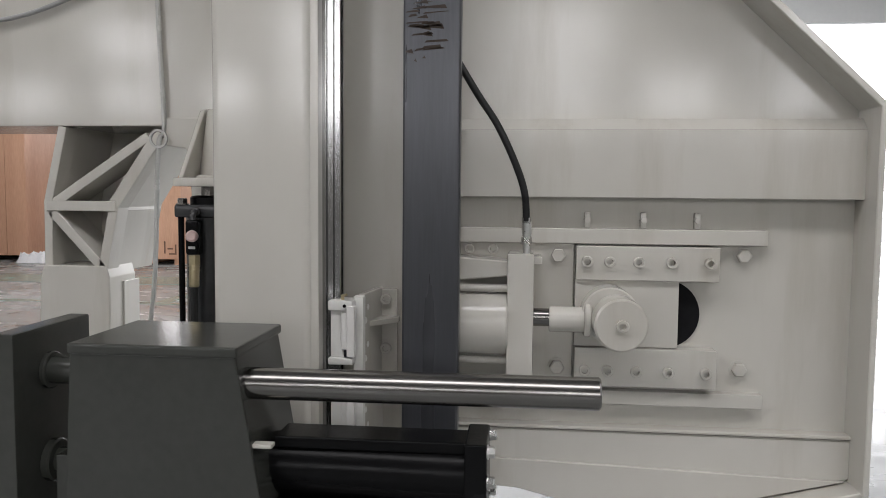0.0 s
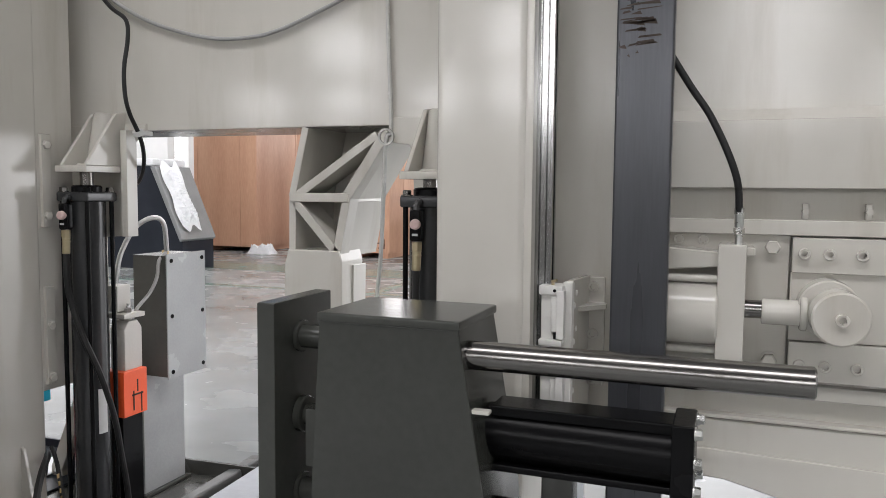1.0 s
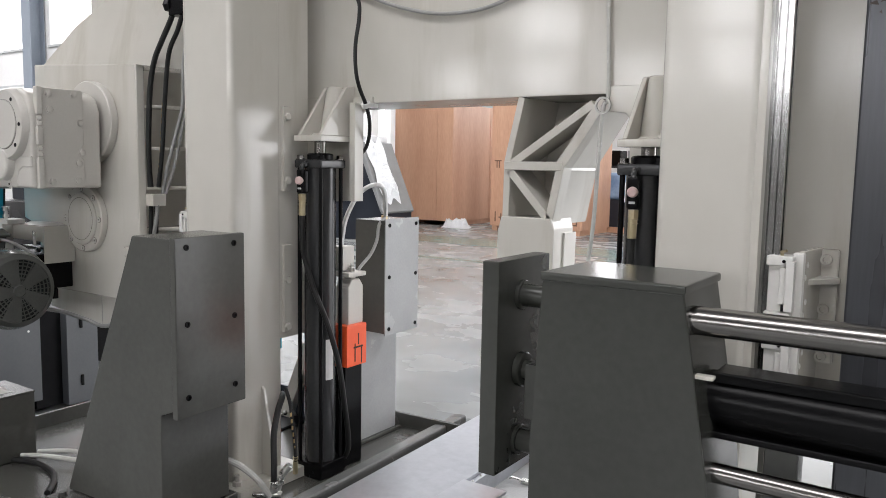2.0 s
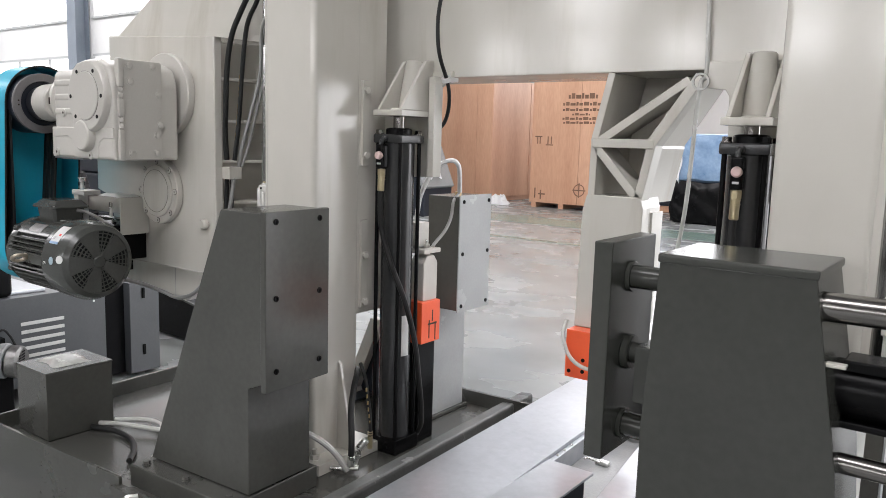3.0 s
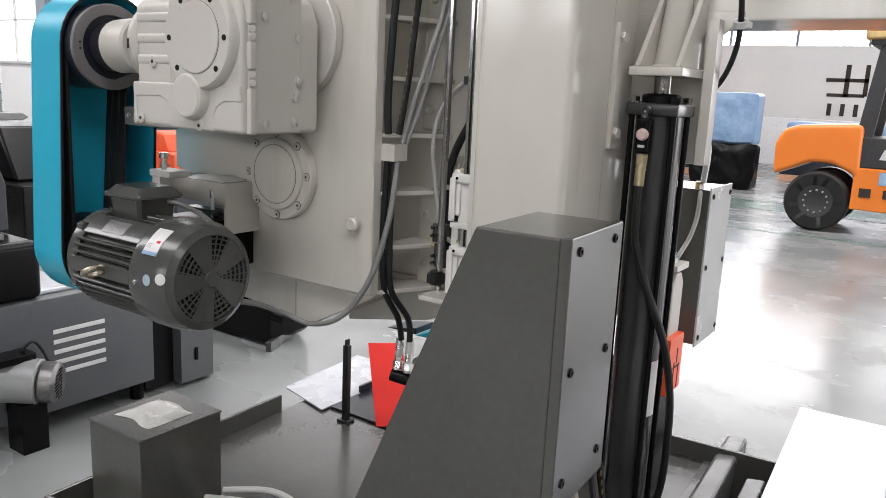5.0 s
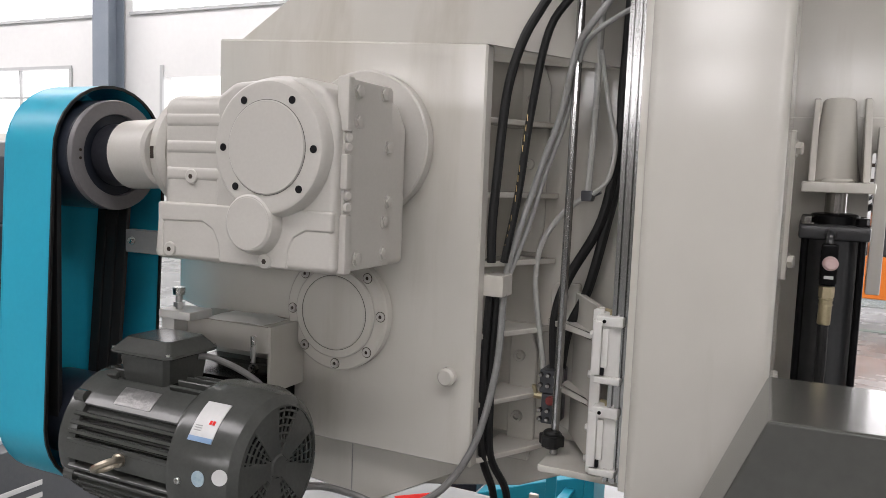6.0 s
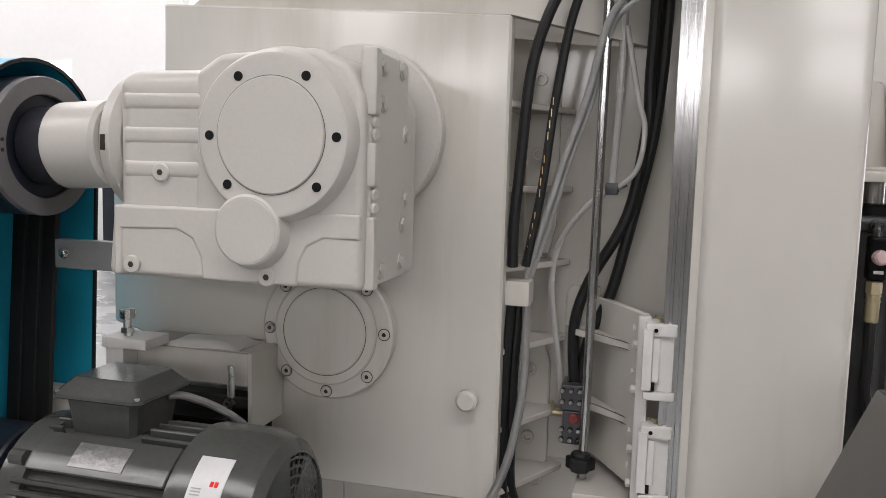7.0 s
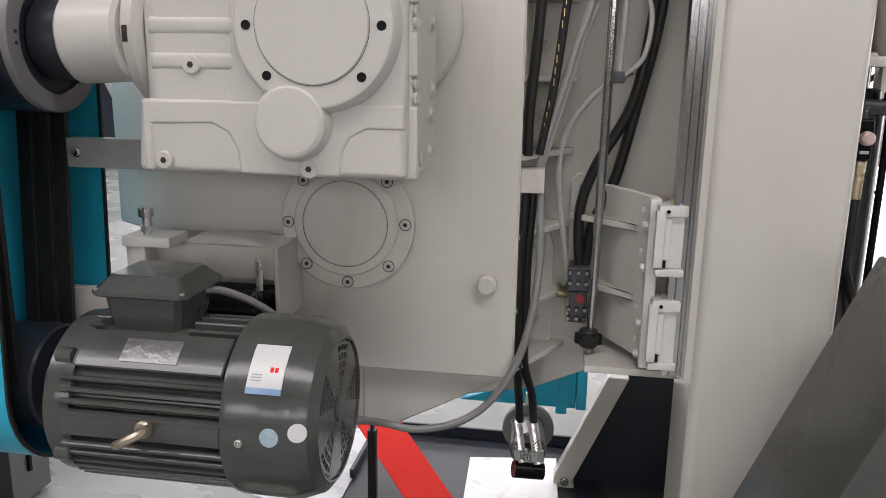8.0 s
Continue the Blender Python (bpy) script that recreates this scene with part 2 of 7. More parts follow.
def part(name, bm, material, parent=None, label="", crease=32):
    """Links a bmesh, built at its place in the world, as one mesh object under a thing or a part."""
    origin = WHERE[parent.name] if parent else Vector((0, 0, 0))
    if parent is None:
        vs = [v.co for v in bm.verts]
        origin = Vector((sum(v.x for v in vs) / len(vs), sum(v.y for v in vs) / len(vs), min(v.z for v in vs)))
    if SKEW:
        bmesh.ops.rotate(bm, cent=(*SKEW, 0), matrix=Matrix.Rotation(TURN, 3, "Z"), verts=bm.verts)
    bmesh.ops.translate(bm, verts=bm.verts, vec=-origin)
    bmesh.ops.recalc_face_normals(bm, faces=bm.faces)
    me = bpy.data.meshes.new(name)
    bm.to_mesh(me)
    bm.free()
    me.shade_smooth()
    me.set_sharp_from_angle(angle=radians(crease))
    me.materials.append(material)
    ob = new(name, me)
    if max(ob.dimensions) > 0.04:
        # keeps broad faces flat beside their rounded edges
        wn_ = ob.modifiers.new("weighted", "WEIGHTED_NORMAL")
        wn_.keep_sharp = True
    WHERE[ob.name] = origin
    if parent is None:
        ob.location = origin
    else:
        ob.parent = parent
    return tagged(ob, label)


def solo(name, bm, material, label, category, group="", kind="", crease=32):
    return tagged(part(name, bm, material, None, label, crease), "", category, group, kind)


def BM():
    return bmesh.new()


def join(bm, tmp):
    me = bpy.data.meshes.new("tmp")
    tmp.to_mesh(me)
    tmp.free()
    bm.from_mesh(me)
    bpy.data.meshes.remove(me)
    return bm


def box(bm, x0, x1, y0, y1, z0, z1, r=0.0, seg=2, m=None):
    tmp = bmesh.new()
    bmesh.ops.create_cube(tmp, size=1)
    for v in tmp.verts:
        v.co = Vector((x0 if v.co.x < 0 else x1, y0 if v.co.y < 0 else y1, z0 if v.co.z < 0 else z1))
    if r:
        bmesh.ops.bevel(tmp, geom=tmp.edges[:], offset=r, segments=seg, affect="EDGES", profile=0.5)
    if m:
        bmesh.ops.transform(tmp, matrix=m, verts=tmp.verts)
    return join(bm, tmp)


def prism(bm, pts, axis, a, b, r=0.0, seg=1):
    """A polygon carried along an axis from a to b. axis x: (y, z); y: (x, z); z: (x, y)."""
    tmp = bmesh.new()
    at = {"x": lambda p, d: (d, p[0], p[1]), "y": lambda p, d: (p[0], d, p[1]), "z": lambda p, d: (p[0], p[1], d)}[axis]
    v0, v1 = [tmp.verts.new(at(p, a)) for p in pts], [tmp.verts.new(at(p, b)) for p in pts]
    tmp.faces.new(v0)
    tmp.faces.new(v1[::-1])
    for i in range(len(pts)):
        j = (i + 1) % len(pts)
        tmp.faces.new((v0[i], v1[i], v1[j], v0[j]))
    bmesh.ops.recalc_face_normals(tmp, faces=tmp.faces)
    if r:
        bmesh.ops.bevel(tmp, geom=tmp.edges[:], offset=r, segments=seg, affect="EDGES", profile=0.5)
    return join(bm, tmp)


def lathe(bm, profile, place, way, seg=28, start=0.0):
    """A profile of (radius, height) turned about the line from place along way."""
    tmp = bmesh.new()
    turn = Vector(way).to_track_quat("Z", "Y").to_matrix().to_4x4()
    m = Matrix.Translation(place) @ turn
    rings = []
    for r, hgt in profile:
        if r < 1e-6:
            rings.append([tmp.verts.new(m @ Vector((0, 0, hgt)))])
        else:
            rings.append([tmp.verts.new(m @ Vector((r * math.cos(start + 2 * math.pi * i / seg), r * math.sin(start + 2 * math.pi * i / seg), hgt))) for i in range(seg)])
    for a, b in zip(rings, rings[1:]):
        for i in range(seg):
            j = (i + 1) % seg
            f = [a[i % len(a)], a[j % len(a)], b[j % len(b)], b[i % len(b)]]
            f = [v for k, v in enumerate(f) if v not in f[:k]]
            if len(f) > 2:
                tmp.faces.new(f)
    closed = profile[0] == profile[-1]
    if closed:
        bmesh.ops.remove_doubles(tmp, verts=tmp.verts, dist=1e-7)
    for ring in (rings[0], rings[-1]):
        if len(ring) > 2 and not closed:
            tmp.faces.new(ring)
    bmesh.ops.recalc_face_normals(tmp, faces=tmp.faces)
    return join(bm, tmp)


def rod(bm, p, q, r, seg=24, c=0.0, r2=None):
    p, q = Vector(p), Vector(q)
    n, r2 = (q - p).length, r if r2 is None else r2
    prof = [(0, 0), (r - c, 0), (r, c), (r2, n - c), (r2 - c, n), (0, n)] if c else [(0, 0), (r, 0), (r2, n), (0, n)]
    return lathe(bm, prof, p, q - p, seg)


def screw(bm, p, way, r=0.007, hgt=0.006):
    """A socket head screw."""
    return lathe(bm, [(0, hgt * 0.25), (r * 0.5, hgt * 0.25), (r * 0.55, hgt), (r * 0.92, hgt), (r, hgt * 0.85), (r, -0.002)], p, way, 14)


def hexnut(bm, p, way, r=0.012, hgt=0.009, washer=True):
    if washer:
        lathe(bm, [(0, -0.001), (r * 1.25, -0.001), (r * 1.25, 0.002), (0, 0.002)], p, way, 18)
    return lathe(bm, [(0, 0), (r, 0), (r, hgt * 0.85), (r * 0.85, hgt), (0, hgt)], p, way, 6)


def smooth_line(pts, n=6):
    pts = [Vector(p) for p in pts]
    out = []
    for i in range(len(pts) - 1):
        a, b = pts[max(i - 1, 0)], pts[i]
        c, d = pts[i + 1], pts[min(i + 2, len(pts) - 1)]
        for k in range(n):
            t = k / n
            out.append(0.5 * (2 * b + (c - a) * t + (2 * a - 5 * b + 4 * c - d) * t * t + (3 * b - a - 3 * c + d) * t ** 3))
    return out + [pts[-1]]


def tube(bm, pts, r, seg=10, n=6):
    """A round tube along a smooth line through the points."""
    tmp = bmesh.new()
    line = smooth_line(pts, n) if n else [Vector(p) for p in pts]
    rings, side = [], Vector((0.31, 0.87, 0.39))
    for i, p in enumerate(line):
        way = (line[min(i + 1, len(line) - 1)] - line[max(i - 1, 0)]).normalized()
        side = (side - way * side.dot(way)).normalized()
        up = way.cross(side)
        rings.append([tmp.verts.new(p + r * (math.cos(2 * math.pi * k / seg) * side + math.sin(2 * math.pi * k / seg) * up)) for k in range(seg)])
    for a, b in zip(rings, rings[1:]):
        for k in range(seg):
            tmp.faces.new((a[k], a[(k + 1) % seg], b[(k + 1) % seg], b[k]))
    tmp.faces.new(rings[0])
    tmp.faces.new(rings[-1])
    return join(bm, tmp)


def loft(bm, rings):
    """A rounded box that narrows: (x, y, half width, half depth, z), ring by ring upwards."""
    tmp, rows = bmesh.new(), []
    for x, y, hx, hy, z in rings:
        c = 0.16 * min(hx, hy)
        rows.append([tmp.verts.new((x + px, y + py, z)) for px, py in ((hx, -hy + c), (hx, hy - c), (hx - c, hy), (-hx + c, hy), (-hx, hy - c), (-hx, -hy + c), (-hx + c, -hy), (hx - c, -hy))])
    for a, b in zip(rows, rows[1:]):
        for k in range(8):
            tmp.faces.new((a[k], a[(k + 1) % 8], b[(k + 1) % 8], b[k]))
    tmp.faces.new(rows[0])
    tmp.faces.new(rows[-1])
    bmesh.ops.recalc_face_normals(tmp, faces=tmp.faces)
    return join(bm, tmp)


def arc(cx, cz, r, a0, a1, n=10):
    return [(cx + r * math.cos(radians(a0 + (a1 - a0) * i / n)), cz + r * math.sin(radians(a0 + (a1 - a0) * i / n))) for i in range(n + 1)]


def holed_wall(name, x0, x1, z0, z1, holes, y0, y1, material, swap=False):
    """A wall in x and z with openings (xa, xb, za, zb) right through it; swap lays it along y."""
    xs = sorted({x0, x1, *[v for h in holes for v in h[:2]]})
    zs = sorted({z0, z1, *[v for h in holes for v in h[2:]]})
    bm = BM()
    for xa, xb in zip(xs, xs[1:]):
        for za, zb in zip(zs, zs[1:]):
            if not any(h[0] <= xa and xb <= h[1] and h[2] <= za and zb <= h[3] for h in holes):
                box(bm, *((y0, y1, xa, xb) if swap else (xa, xb, y0, y1)), za, zb)
    return solo(name, bm, material, "factory hall wall slab, white panelled where seen", "wall", kind="structure")



def drape(bm, o, u, v, hgt, seed, nu=20, nv=12, ragged=0.05):
    """Adds one crumpled sheet over the corner o and the edges u and v, thrown up along their normal."""
    o, u, v = Vector(o), Vector(u), Vector(v)
    n = u.cross(v).normalized()
    rnd = random.Random(seed)
    wave = [(rnd.uniform(2, 10), rnd.uniform(2, 10), rnd.uniform(0, 6)) for _ in range(7)]
    grid = []
    for i in range(nu + 1):
        row = []
        for k in range(nv + 1):
            a, b = i / nu, k / nv
            rim = min(1.0, 7 * min(a, 1 - a)) * min(1.0, 6 * min(b, 1 - b))
            lift = sum(abs(math.sin(p * a + q * b + r)) for p, q, r in wave) / 7 + rnd.uniform(-0.12, 0.12)
            slip = ragged * (math.sin(11 * a + seed) * v * (0.5 - b) + math.sin(9 * b + seed) * u * (0.5 - a))
            row.append(bm.verts.new(o + u * a + v * b + slip + n * (0.004 + hgt * rim * lift)))
        grid.append(row)
    for i in range(nu):
        for k in range(nv):
            bm.faces.new((grid[i][k], grid[i + 1][k], grid[i + 1][k + 1], grid[i][k + 1]))
    return bm
# ---- the hall ----
bm = BM()
box(bm, -32, 16, -12, 26, -0.2, 0.0)
solo("floor", bm, FLOOR, "glossy stained grey concrete factory floor", "floor", kind="structure")
bm = BM()
for y0, y1 in ((-12, -4.2), (-1.8, 5.8), (8.2, 15.8), (18.2, 26)):
    box(bm, -32, 16, y0, y1, 8.9, 9.05)
for x0, x1 in ((-32, -29), (9, 16)):
    for y in (-3, 7, 17):
        box(bm, x0, x1, y - 1.2, y + 1.2, 8.9, 9.05)
solo("ceiling", bm, ROOF, "grey sheet metal roof with skylight strips", "ceiling", kind="structure")
holed_wall("wall_north", -30.2, 12.2, 0, 8.9, [(5.0, 11.6, 0, 6.0), (-15.0, 1.5, 2.95, 8.0)], 22.0, 22.2, WALL)
# South wall is out of view; its dark tone is added to cut bounce light.
holed_wall("wall_south", -30.2, 12.2, 0, 8.9, [(x + 0.3, x + 1.5, 2.85, 3.45) for x in range(-10, 9, 2)] + [(x + 0.2, x + 1.6, 3.85, 4.6) for x in range(-8, 9, 4)], -10.2, -10.0, SOUTHDARK)
for name, material, b in (("backdrop_west", WESTSKY, (-32.0, -31.9, -9, 26, 1.0, 8.0)), ("backdrop_bay", BAYSKY, (-30.0, -9.7, 12.50, 12.52, 1.0, 8.0)), ("backdrop_north", NORTHSKY, (-30, 30, 60.0, 60.1, -1.0, 34.0)), ("backdrop_east", EASTSKY, (15.9, 16.0, 2, 24, -0.1, 8.0)), ("backdrop_south", SOUTHSKY, (-12, 11, -11.6, -11.5, 2.0, 7.5))):
    bm = BM()
    box(bm, *b)
    solo(name, bm, material, "plain white overcast sky outside the hall", "sky", kind="structure")
# Unseen west windows, kept only to let side light into the hall.
holed_wall("wall_west", -10.0, 22.0, 0, 8.9, [(-5.0, 11.0, 2.5, 5.9)], -30.2, -30.0, WALL, swap=True)
holed_wall("wall_bay", -30.0, -9.6, 0, 8.9, [(-29.5, -21.9, 1.71, 3.43), (-21.1, -16.0, 1.71, 3.43), (-13.35, -11.8, 2.3, 3.2), (-29.5, -21.9, 4.5, 6.6), (-21.1, -15.0, 4.5, 6.6), (-14.2, -9.9, 4.5, 6.6)], 12.0, 12.2, WALL)
# Unseen slab added to keep the bay backdrop's glow off the crates behind.
holed_wall("bay_glow_stop", -30.0, -9.6, 0, 8.9, [], 12.6, 12.75, WALL)
holed_wall("wall_east", -10.0, 22.0, 0, 8.9, [(6.5, 19.0, 0, 5.0)], 12.0, 12.2, WALL, swap=True)
bm = BM()
for y in np.arange(-5, 11.1, 2.0):
    box(bm, -30.05, -29.95, y - 0.05, y + 0.05, 2.5, 5.9)
for z in (2.5, 3.6, 4.75, 5.85):
    box(bm, -30.04, -29.94, -5, 11.0, z - 0.04, z + 0.04)
solo("window_frame", bm, FRAME, "blue grey steel bars of the unseen west windows", "window frame", kind="structure")
bm = BM()
for x in (-27.6, -25.7, -23.8, -19.4, -17.7):
    box(bm, x - 0.02, x + 0.02, 12.06, 12.12, 1.71, 3.43)
for x0, x1 in ((-29.5, -21.9), (-21.1, -16.0)):
    box(bm, x0, x1, 12.07, 12.13, 2.82, 2.86)
    box(bm, x0 - 0.05, x1 + 0.05, 11.94, 12.0, 1.64, 1.71)
    box(bm, x0 - 0.05, x1 + 0.05, 11.96, 12.0, 3.43, 3.49)
for x0, x1 in ((-29.5, -21.9), (-21.1, -15.0), (-14.2, -9.9)):
    box(bm, x0 - 0.05, x1 + 0.05, 11.95, 12.0, 4.44, 4.5)
box(bm, -13.42, -13.35, 11.95, 12.0, 2.3, 3.43)
box(bm, -16.0, -15.93, 11.95, 12.0, 1.71, 3.43)
solo("window_frame", bm, FRAMEPALE, "pale grey steel frames of the bay windows", "window frame", kind="structure")
for x in (-21.5, -14.6):
    bm = BM()
    for y0, y1 in ((11.55, 11.57), (11.93, 11.95)):
        box(bm, x - 0.22, x + 0.22, y0, y1, 0, 8.9)
    box(bm, x - 0.012, x + 0.012, 11.57, 11.93, 0, 8.9)
    solo("bay_column", bm, FRAME, "blue grey steel column at the bay wall", "column", kind="structure")
bm = BM()
for x in np.arange(-15, 1.6, 1.65):
    box(bm, x - 0.03, x + 0.03, 22.05, 22.12, 2.95, 8.0)
for z in (4.1, 5.4, 6.7):
    box(bm, -15, 1.5, 22.06, 22.13, z - 0.03, z + 0.03)
solo("window_frame", bm, FRAME, "blue grey steel bars of the tall back window", "window frame", kind="structure")
bm = BM()
for y in (-8, -2, 4, 10, 16):
    box(bm, -29.95, -29.6, y - 0.15, y + 0.15, 0, 8.9, 0.01)
solo("hall_column", bm, FRAME, "row of blue grey steel hall columns", "column", kind="structure")
bm = BM()
for y in (-6, 0, 6, 12, 18):
    box(bm, -30, 12, y - 0.1, y + 0.1, 8.3, 8.85)
solo("roof_beam", bm, WALL, "pale steel roof beams of the hall", "beam", kind="structure")
bm = BM()
box(bm, -60, 60, 22.3, 59.9, -0.25, -0.02)
solo("ground", bm, WALL, "bright pale yard outside the open gate", "ground", kind="structure")
for x0, x1, y0, y1 in ((-14, 10, 9.6, 9.75), (-14, 10, 11.6, 12.6), (-4.4, -4.2, 9.75, 11.6)):
    bm = BM()
    box(bm, x0, x1, y0, y1, -0.01, 0.004)
    solo("floor_marking", bm, GREENPAINT, "worn green painted strip on the floor", "floor marking", kind="structure")

# ---- machine base ----
SKEW = (-1.35, 1.9)
base = thing("bandsaw_bed", (-1.5, 1.9, 0), "low dark grey welded steel saw base with chip tray", "machine base")
bm = BM()
box(bm, -2.77, -1.47, 1.265, 2.62, 0.04, 0.318, 0.003)
part("tray_body", bm, GREY, base)
bm = BM()
box(bm, -2.78, -1.98, 1.252, 1.264, 0.04, 0.372, 0.002)
part("front_rim", bm, GREY, base)
bm = BM()
box(bm, -2.784, -2.772, 1.252, 2.095, 0.04, 0.372, 0.002)
part("side_rim", bm, GREY, base)
bm = BM()
box(bm, -1.96, -1.27, 2.60, 2.614, 0.1, 0.372, 0.002)
part("back_rim", bm, GREY, base)
bm = BM()
prism(bm, [(-2.00, 1.264), (-1.47, 1.264), (-1.394, 1.32), (-1.394, 1.27), (-1.46, 1.215), (-2.00, 1.238)], "z", 0.04, 0.345)
part("front_wall", bm, GREY, base)
bm = BM()
prism(bm, [(-1.475, 0.318), (-1.452, 0.322), (-1.441, 0.350), (-1.432, 0.356), (-1.388, 0.360), (-1.382, 0.355), (-1.380, 0.346), (-1.380, 0.10), (-1.392, 0.10), (-1.392, 0.345), (-1.434, 0.343), (-1.455, 0.308), (-1.475, 0.304)], "y", 0.9, 2.76, 0.001)
part("edge_lip", bm, LIPGREY, base, "lighter grey tray lip")
# Black filler: the shade down in this gap is put into its colour.
bm = BM()
box(bm, -1.38, -1.328, 0.9, 2.62, 0.10, 0.20, 0.002)
part("gutter", bm, BLACK, base)
bm = BM()
prism(bm, [(-1.330, 0.20), (-1.330, 0.356), (-1.325, 0.362), (-1.282, 0.368), (-1.277, 0.364), (-1.275, 0.340), (-1.275, 0.20)], "y", 0.9, 2.47, 0.002)
part("inner_rail", bm, LIPGREY, base)
# Second black filler, coloured for the shade between rail and bed.
bm = BM()
box(bm, -1.276, -1.25, 0.9, 2.62, 0.10, 0.30, 0.002)
part("gutter", bm, BLACK, base)
bm = BM()
box(bm, -1.262, -0.985, 0.8, 3.02, 0.392, 0.412, 0.003)
part("bed_plate", bm, BEDSTEEL, base, "worn bright steel bed plate")
bm = BM()
box(bm, -1.25, -0.99, 0.82, 3.0, 0.0, 0.39, 0.003)
part("bed_body", bm, GREY, base)
bm = BM()
box(bm, -0.99, -0.30, 1.2, 2.62, 0.05, 0.335, 0.003)
part("rear_deck", bm, MIDGREY, base)
bm = BM()
box(bm, -0.99, -0.25, 2.60, 2.62, 0.05, 0.40, 0.003)
part("deck_rim", bm, GREY, base)
bm = BM()
box(bm, -0.985, -0.966, 0.85, 2.95, 0.335, 0.400, 0.003)
part("edge_strip", bm, BEDSTEEL, base)
for y in np.arange(1.60, 2.3, 0.055):
    bm = BM()
    screw(bm, (-0.9755, y, 0.400), (0, 0, 1), 0.0045, 0.003)
    part("bed_screw", bm, ZINC, base)

# ---- fixed jaw pedestal ----
SKEW = (-1.46, 1.404)
ped = thing("jaw_pedestal", (-1.7, 1.5, 0.36), "dark grey welded fixed jaw pedestal with screwed wear plate", "vise jaw")
bm = BM()
prism(bm, [(-1.968, 0.39), (-1.635, 1.19), (-1.478, 1.19), (-1.478, 0.72), (-1.53, 0.70), (-1.53, 0.39)], "y", 1.368, 1.612, 0.005, 2)
part("body", bm, GREY, ped)
bm = BM()
box(bm, -1.479, -1.458, 1.366, 1.614, 0.70, 1.193, 0.004)
part("wear_plate", bm, GREY, ped)
bm = BM()
box(bm, -1.985, -1.528, 1.302, 1.645, 0.318, 0.386, 0.005)
part("foot_plate", bm, GREY, ped)
for y in (1.404, 1.572):
    for z in (1.166, 0.958, 0.756):
        bm = BM()
        screw(bm, (-1.4585, y, z), (1, 0, 0), 0.0085, 0.004)
        part("screw", bm, BLACK, ped)
for x in (-1.945, -1.760, -1.572):
    bm = BM()
    hexnut(bm, (x, 1.335, 0.386), (0, 0, 1), 0.011, 0.010)
    part("foot_bolt", bm, GREY, ped)

# ---- columns with their rails ----
SKEW = None
RAILFOOT = 0.91


def column(x0, x1, y0, y1, rail_x, side):
    col = thing("guide_column", ((x0 + x1) / 2, (y0 + y1) / 2, 0.3), "tall cream painted square steel guide column", "column", "guide columns")
    b = BM()
    box(b, x0, x1, y0, y1, 0.33, 3.4, 0.018, 4)
    part("tube", b, CREAM, col)
    b = BM()
    box(b, x0 - 0.02, x1 + 0.068, y0 - 0.036, y1 + 0.05, 0.318, 0.356, 0.004)
    part("base_plate", b, CREAM, col)
    for x in (x0 + 0.0, x1 + 0.018):
        b = BM()
        hexnut(b, (x, y0 - 0.006, 0.355), (0, 0, 1), 0.016, 0.018)
        rod(b, (x, y0 - 0.006, 0.36), (x, y0 - 0.006, 0.392), 0.009, 12, 0.002)
        part("anchor_bolt", b, CREAM, col)
    b = BM()
    prism(b, [(y0 - 0.033, 0.345), (y0 + 0.005, 0.345), (y0 + 0.005, 0.62), (y0 - 0.01, 0.60)], "x", x0 + 0.10, x0 + 0.115)
    part("gusset", b, CREAM, col)
    if side < 0:
        b = BM()
        prism(b, [(x1 - 0.006, 0.35), (x1 + 0.066, 0.35), (x1 + 0.066, 0.365), (x1 + 0.010, 0.645), (x1 - 0.006, 0.66)], "y", y0 + 0.115, y0 + 0.127, 0.002)
        part("gusset", b, CREAM, col)
    b = BM()
    box(b, *((x1 - 0.016, x1 - 0.002) if side < 0 else (x0 + 0.002, x0 + 0.016)), y1 - 0.01, y1 + 0.125, 0.80, 3.4, 0.002)
    part("rear_plate", b, CREAM, col)
    b = BM()
    box(b, x1 - 0.005 if side > 0 else x0 - 0.012, x1 + 0.012 if side > 0 else x0 + 0.005, rail_x - 0.05, rail_x + 0.06, RAILFOOT, 3.4, 0.002)
    part("rail_pad", b, CREAM, col)
    b = BM()
    a, c = (x1 + 0.012, x1 + 0.047) if side > 0 else (x0 - 0.047, x0 - 0.012)
    f, w = rail_x - 0.02, c - a
    prism(b, [(a, f), (a + 0.22 * w, f), (a + 0.25 * w, f + 0.008), (a + 0.36 * w, f + 0.008), (a + 0.39 * w, f), (a + 0.62 * w, f), (a + 0.65 * w, f + 0.008), (a + 0.76 * w, f + 0.008), (a + 0.79 * w, f), (c, f), (c, rail_x - 0.008), ((a + c) / 2, rail_x - 0.011), ((a + c) / 2, rail_x + 0.011), (c, rail_x + 0.008), (c, rail_x + 0.02), (a, rail_x + 0.02)], "z", RAILFOOT, 3.4)
    part("linear_rail", b, STEEL, col, "bright ground steel linear rail")
    return col


column(-1.875, -1.648, 1.722, 1.935, 1.785, -1)
column(-0.306, -0.105, 1.738, 1.95, 1.795, 1)

# ---- saw frame: cross beam, drive housing and idler wheel housing ----
frame_ob = thing("band_saw", (-0.9, 2.1, 1.6), "cream painted welded saw frame with cross beam and wheel housings", "band saw")
bm = BM()
box(bm, -2.0, 0.2, 2.15, 2.42, 1.60, 2.6, 0.004)
part("cross_beam", bm, CREAM, frame_ob)
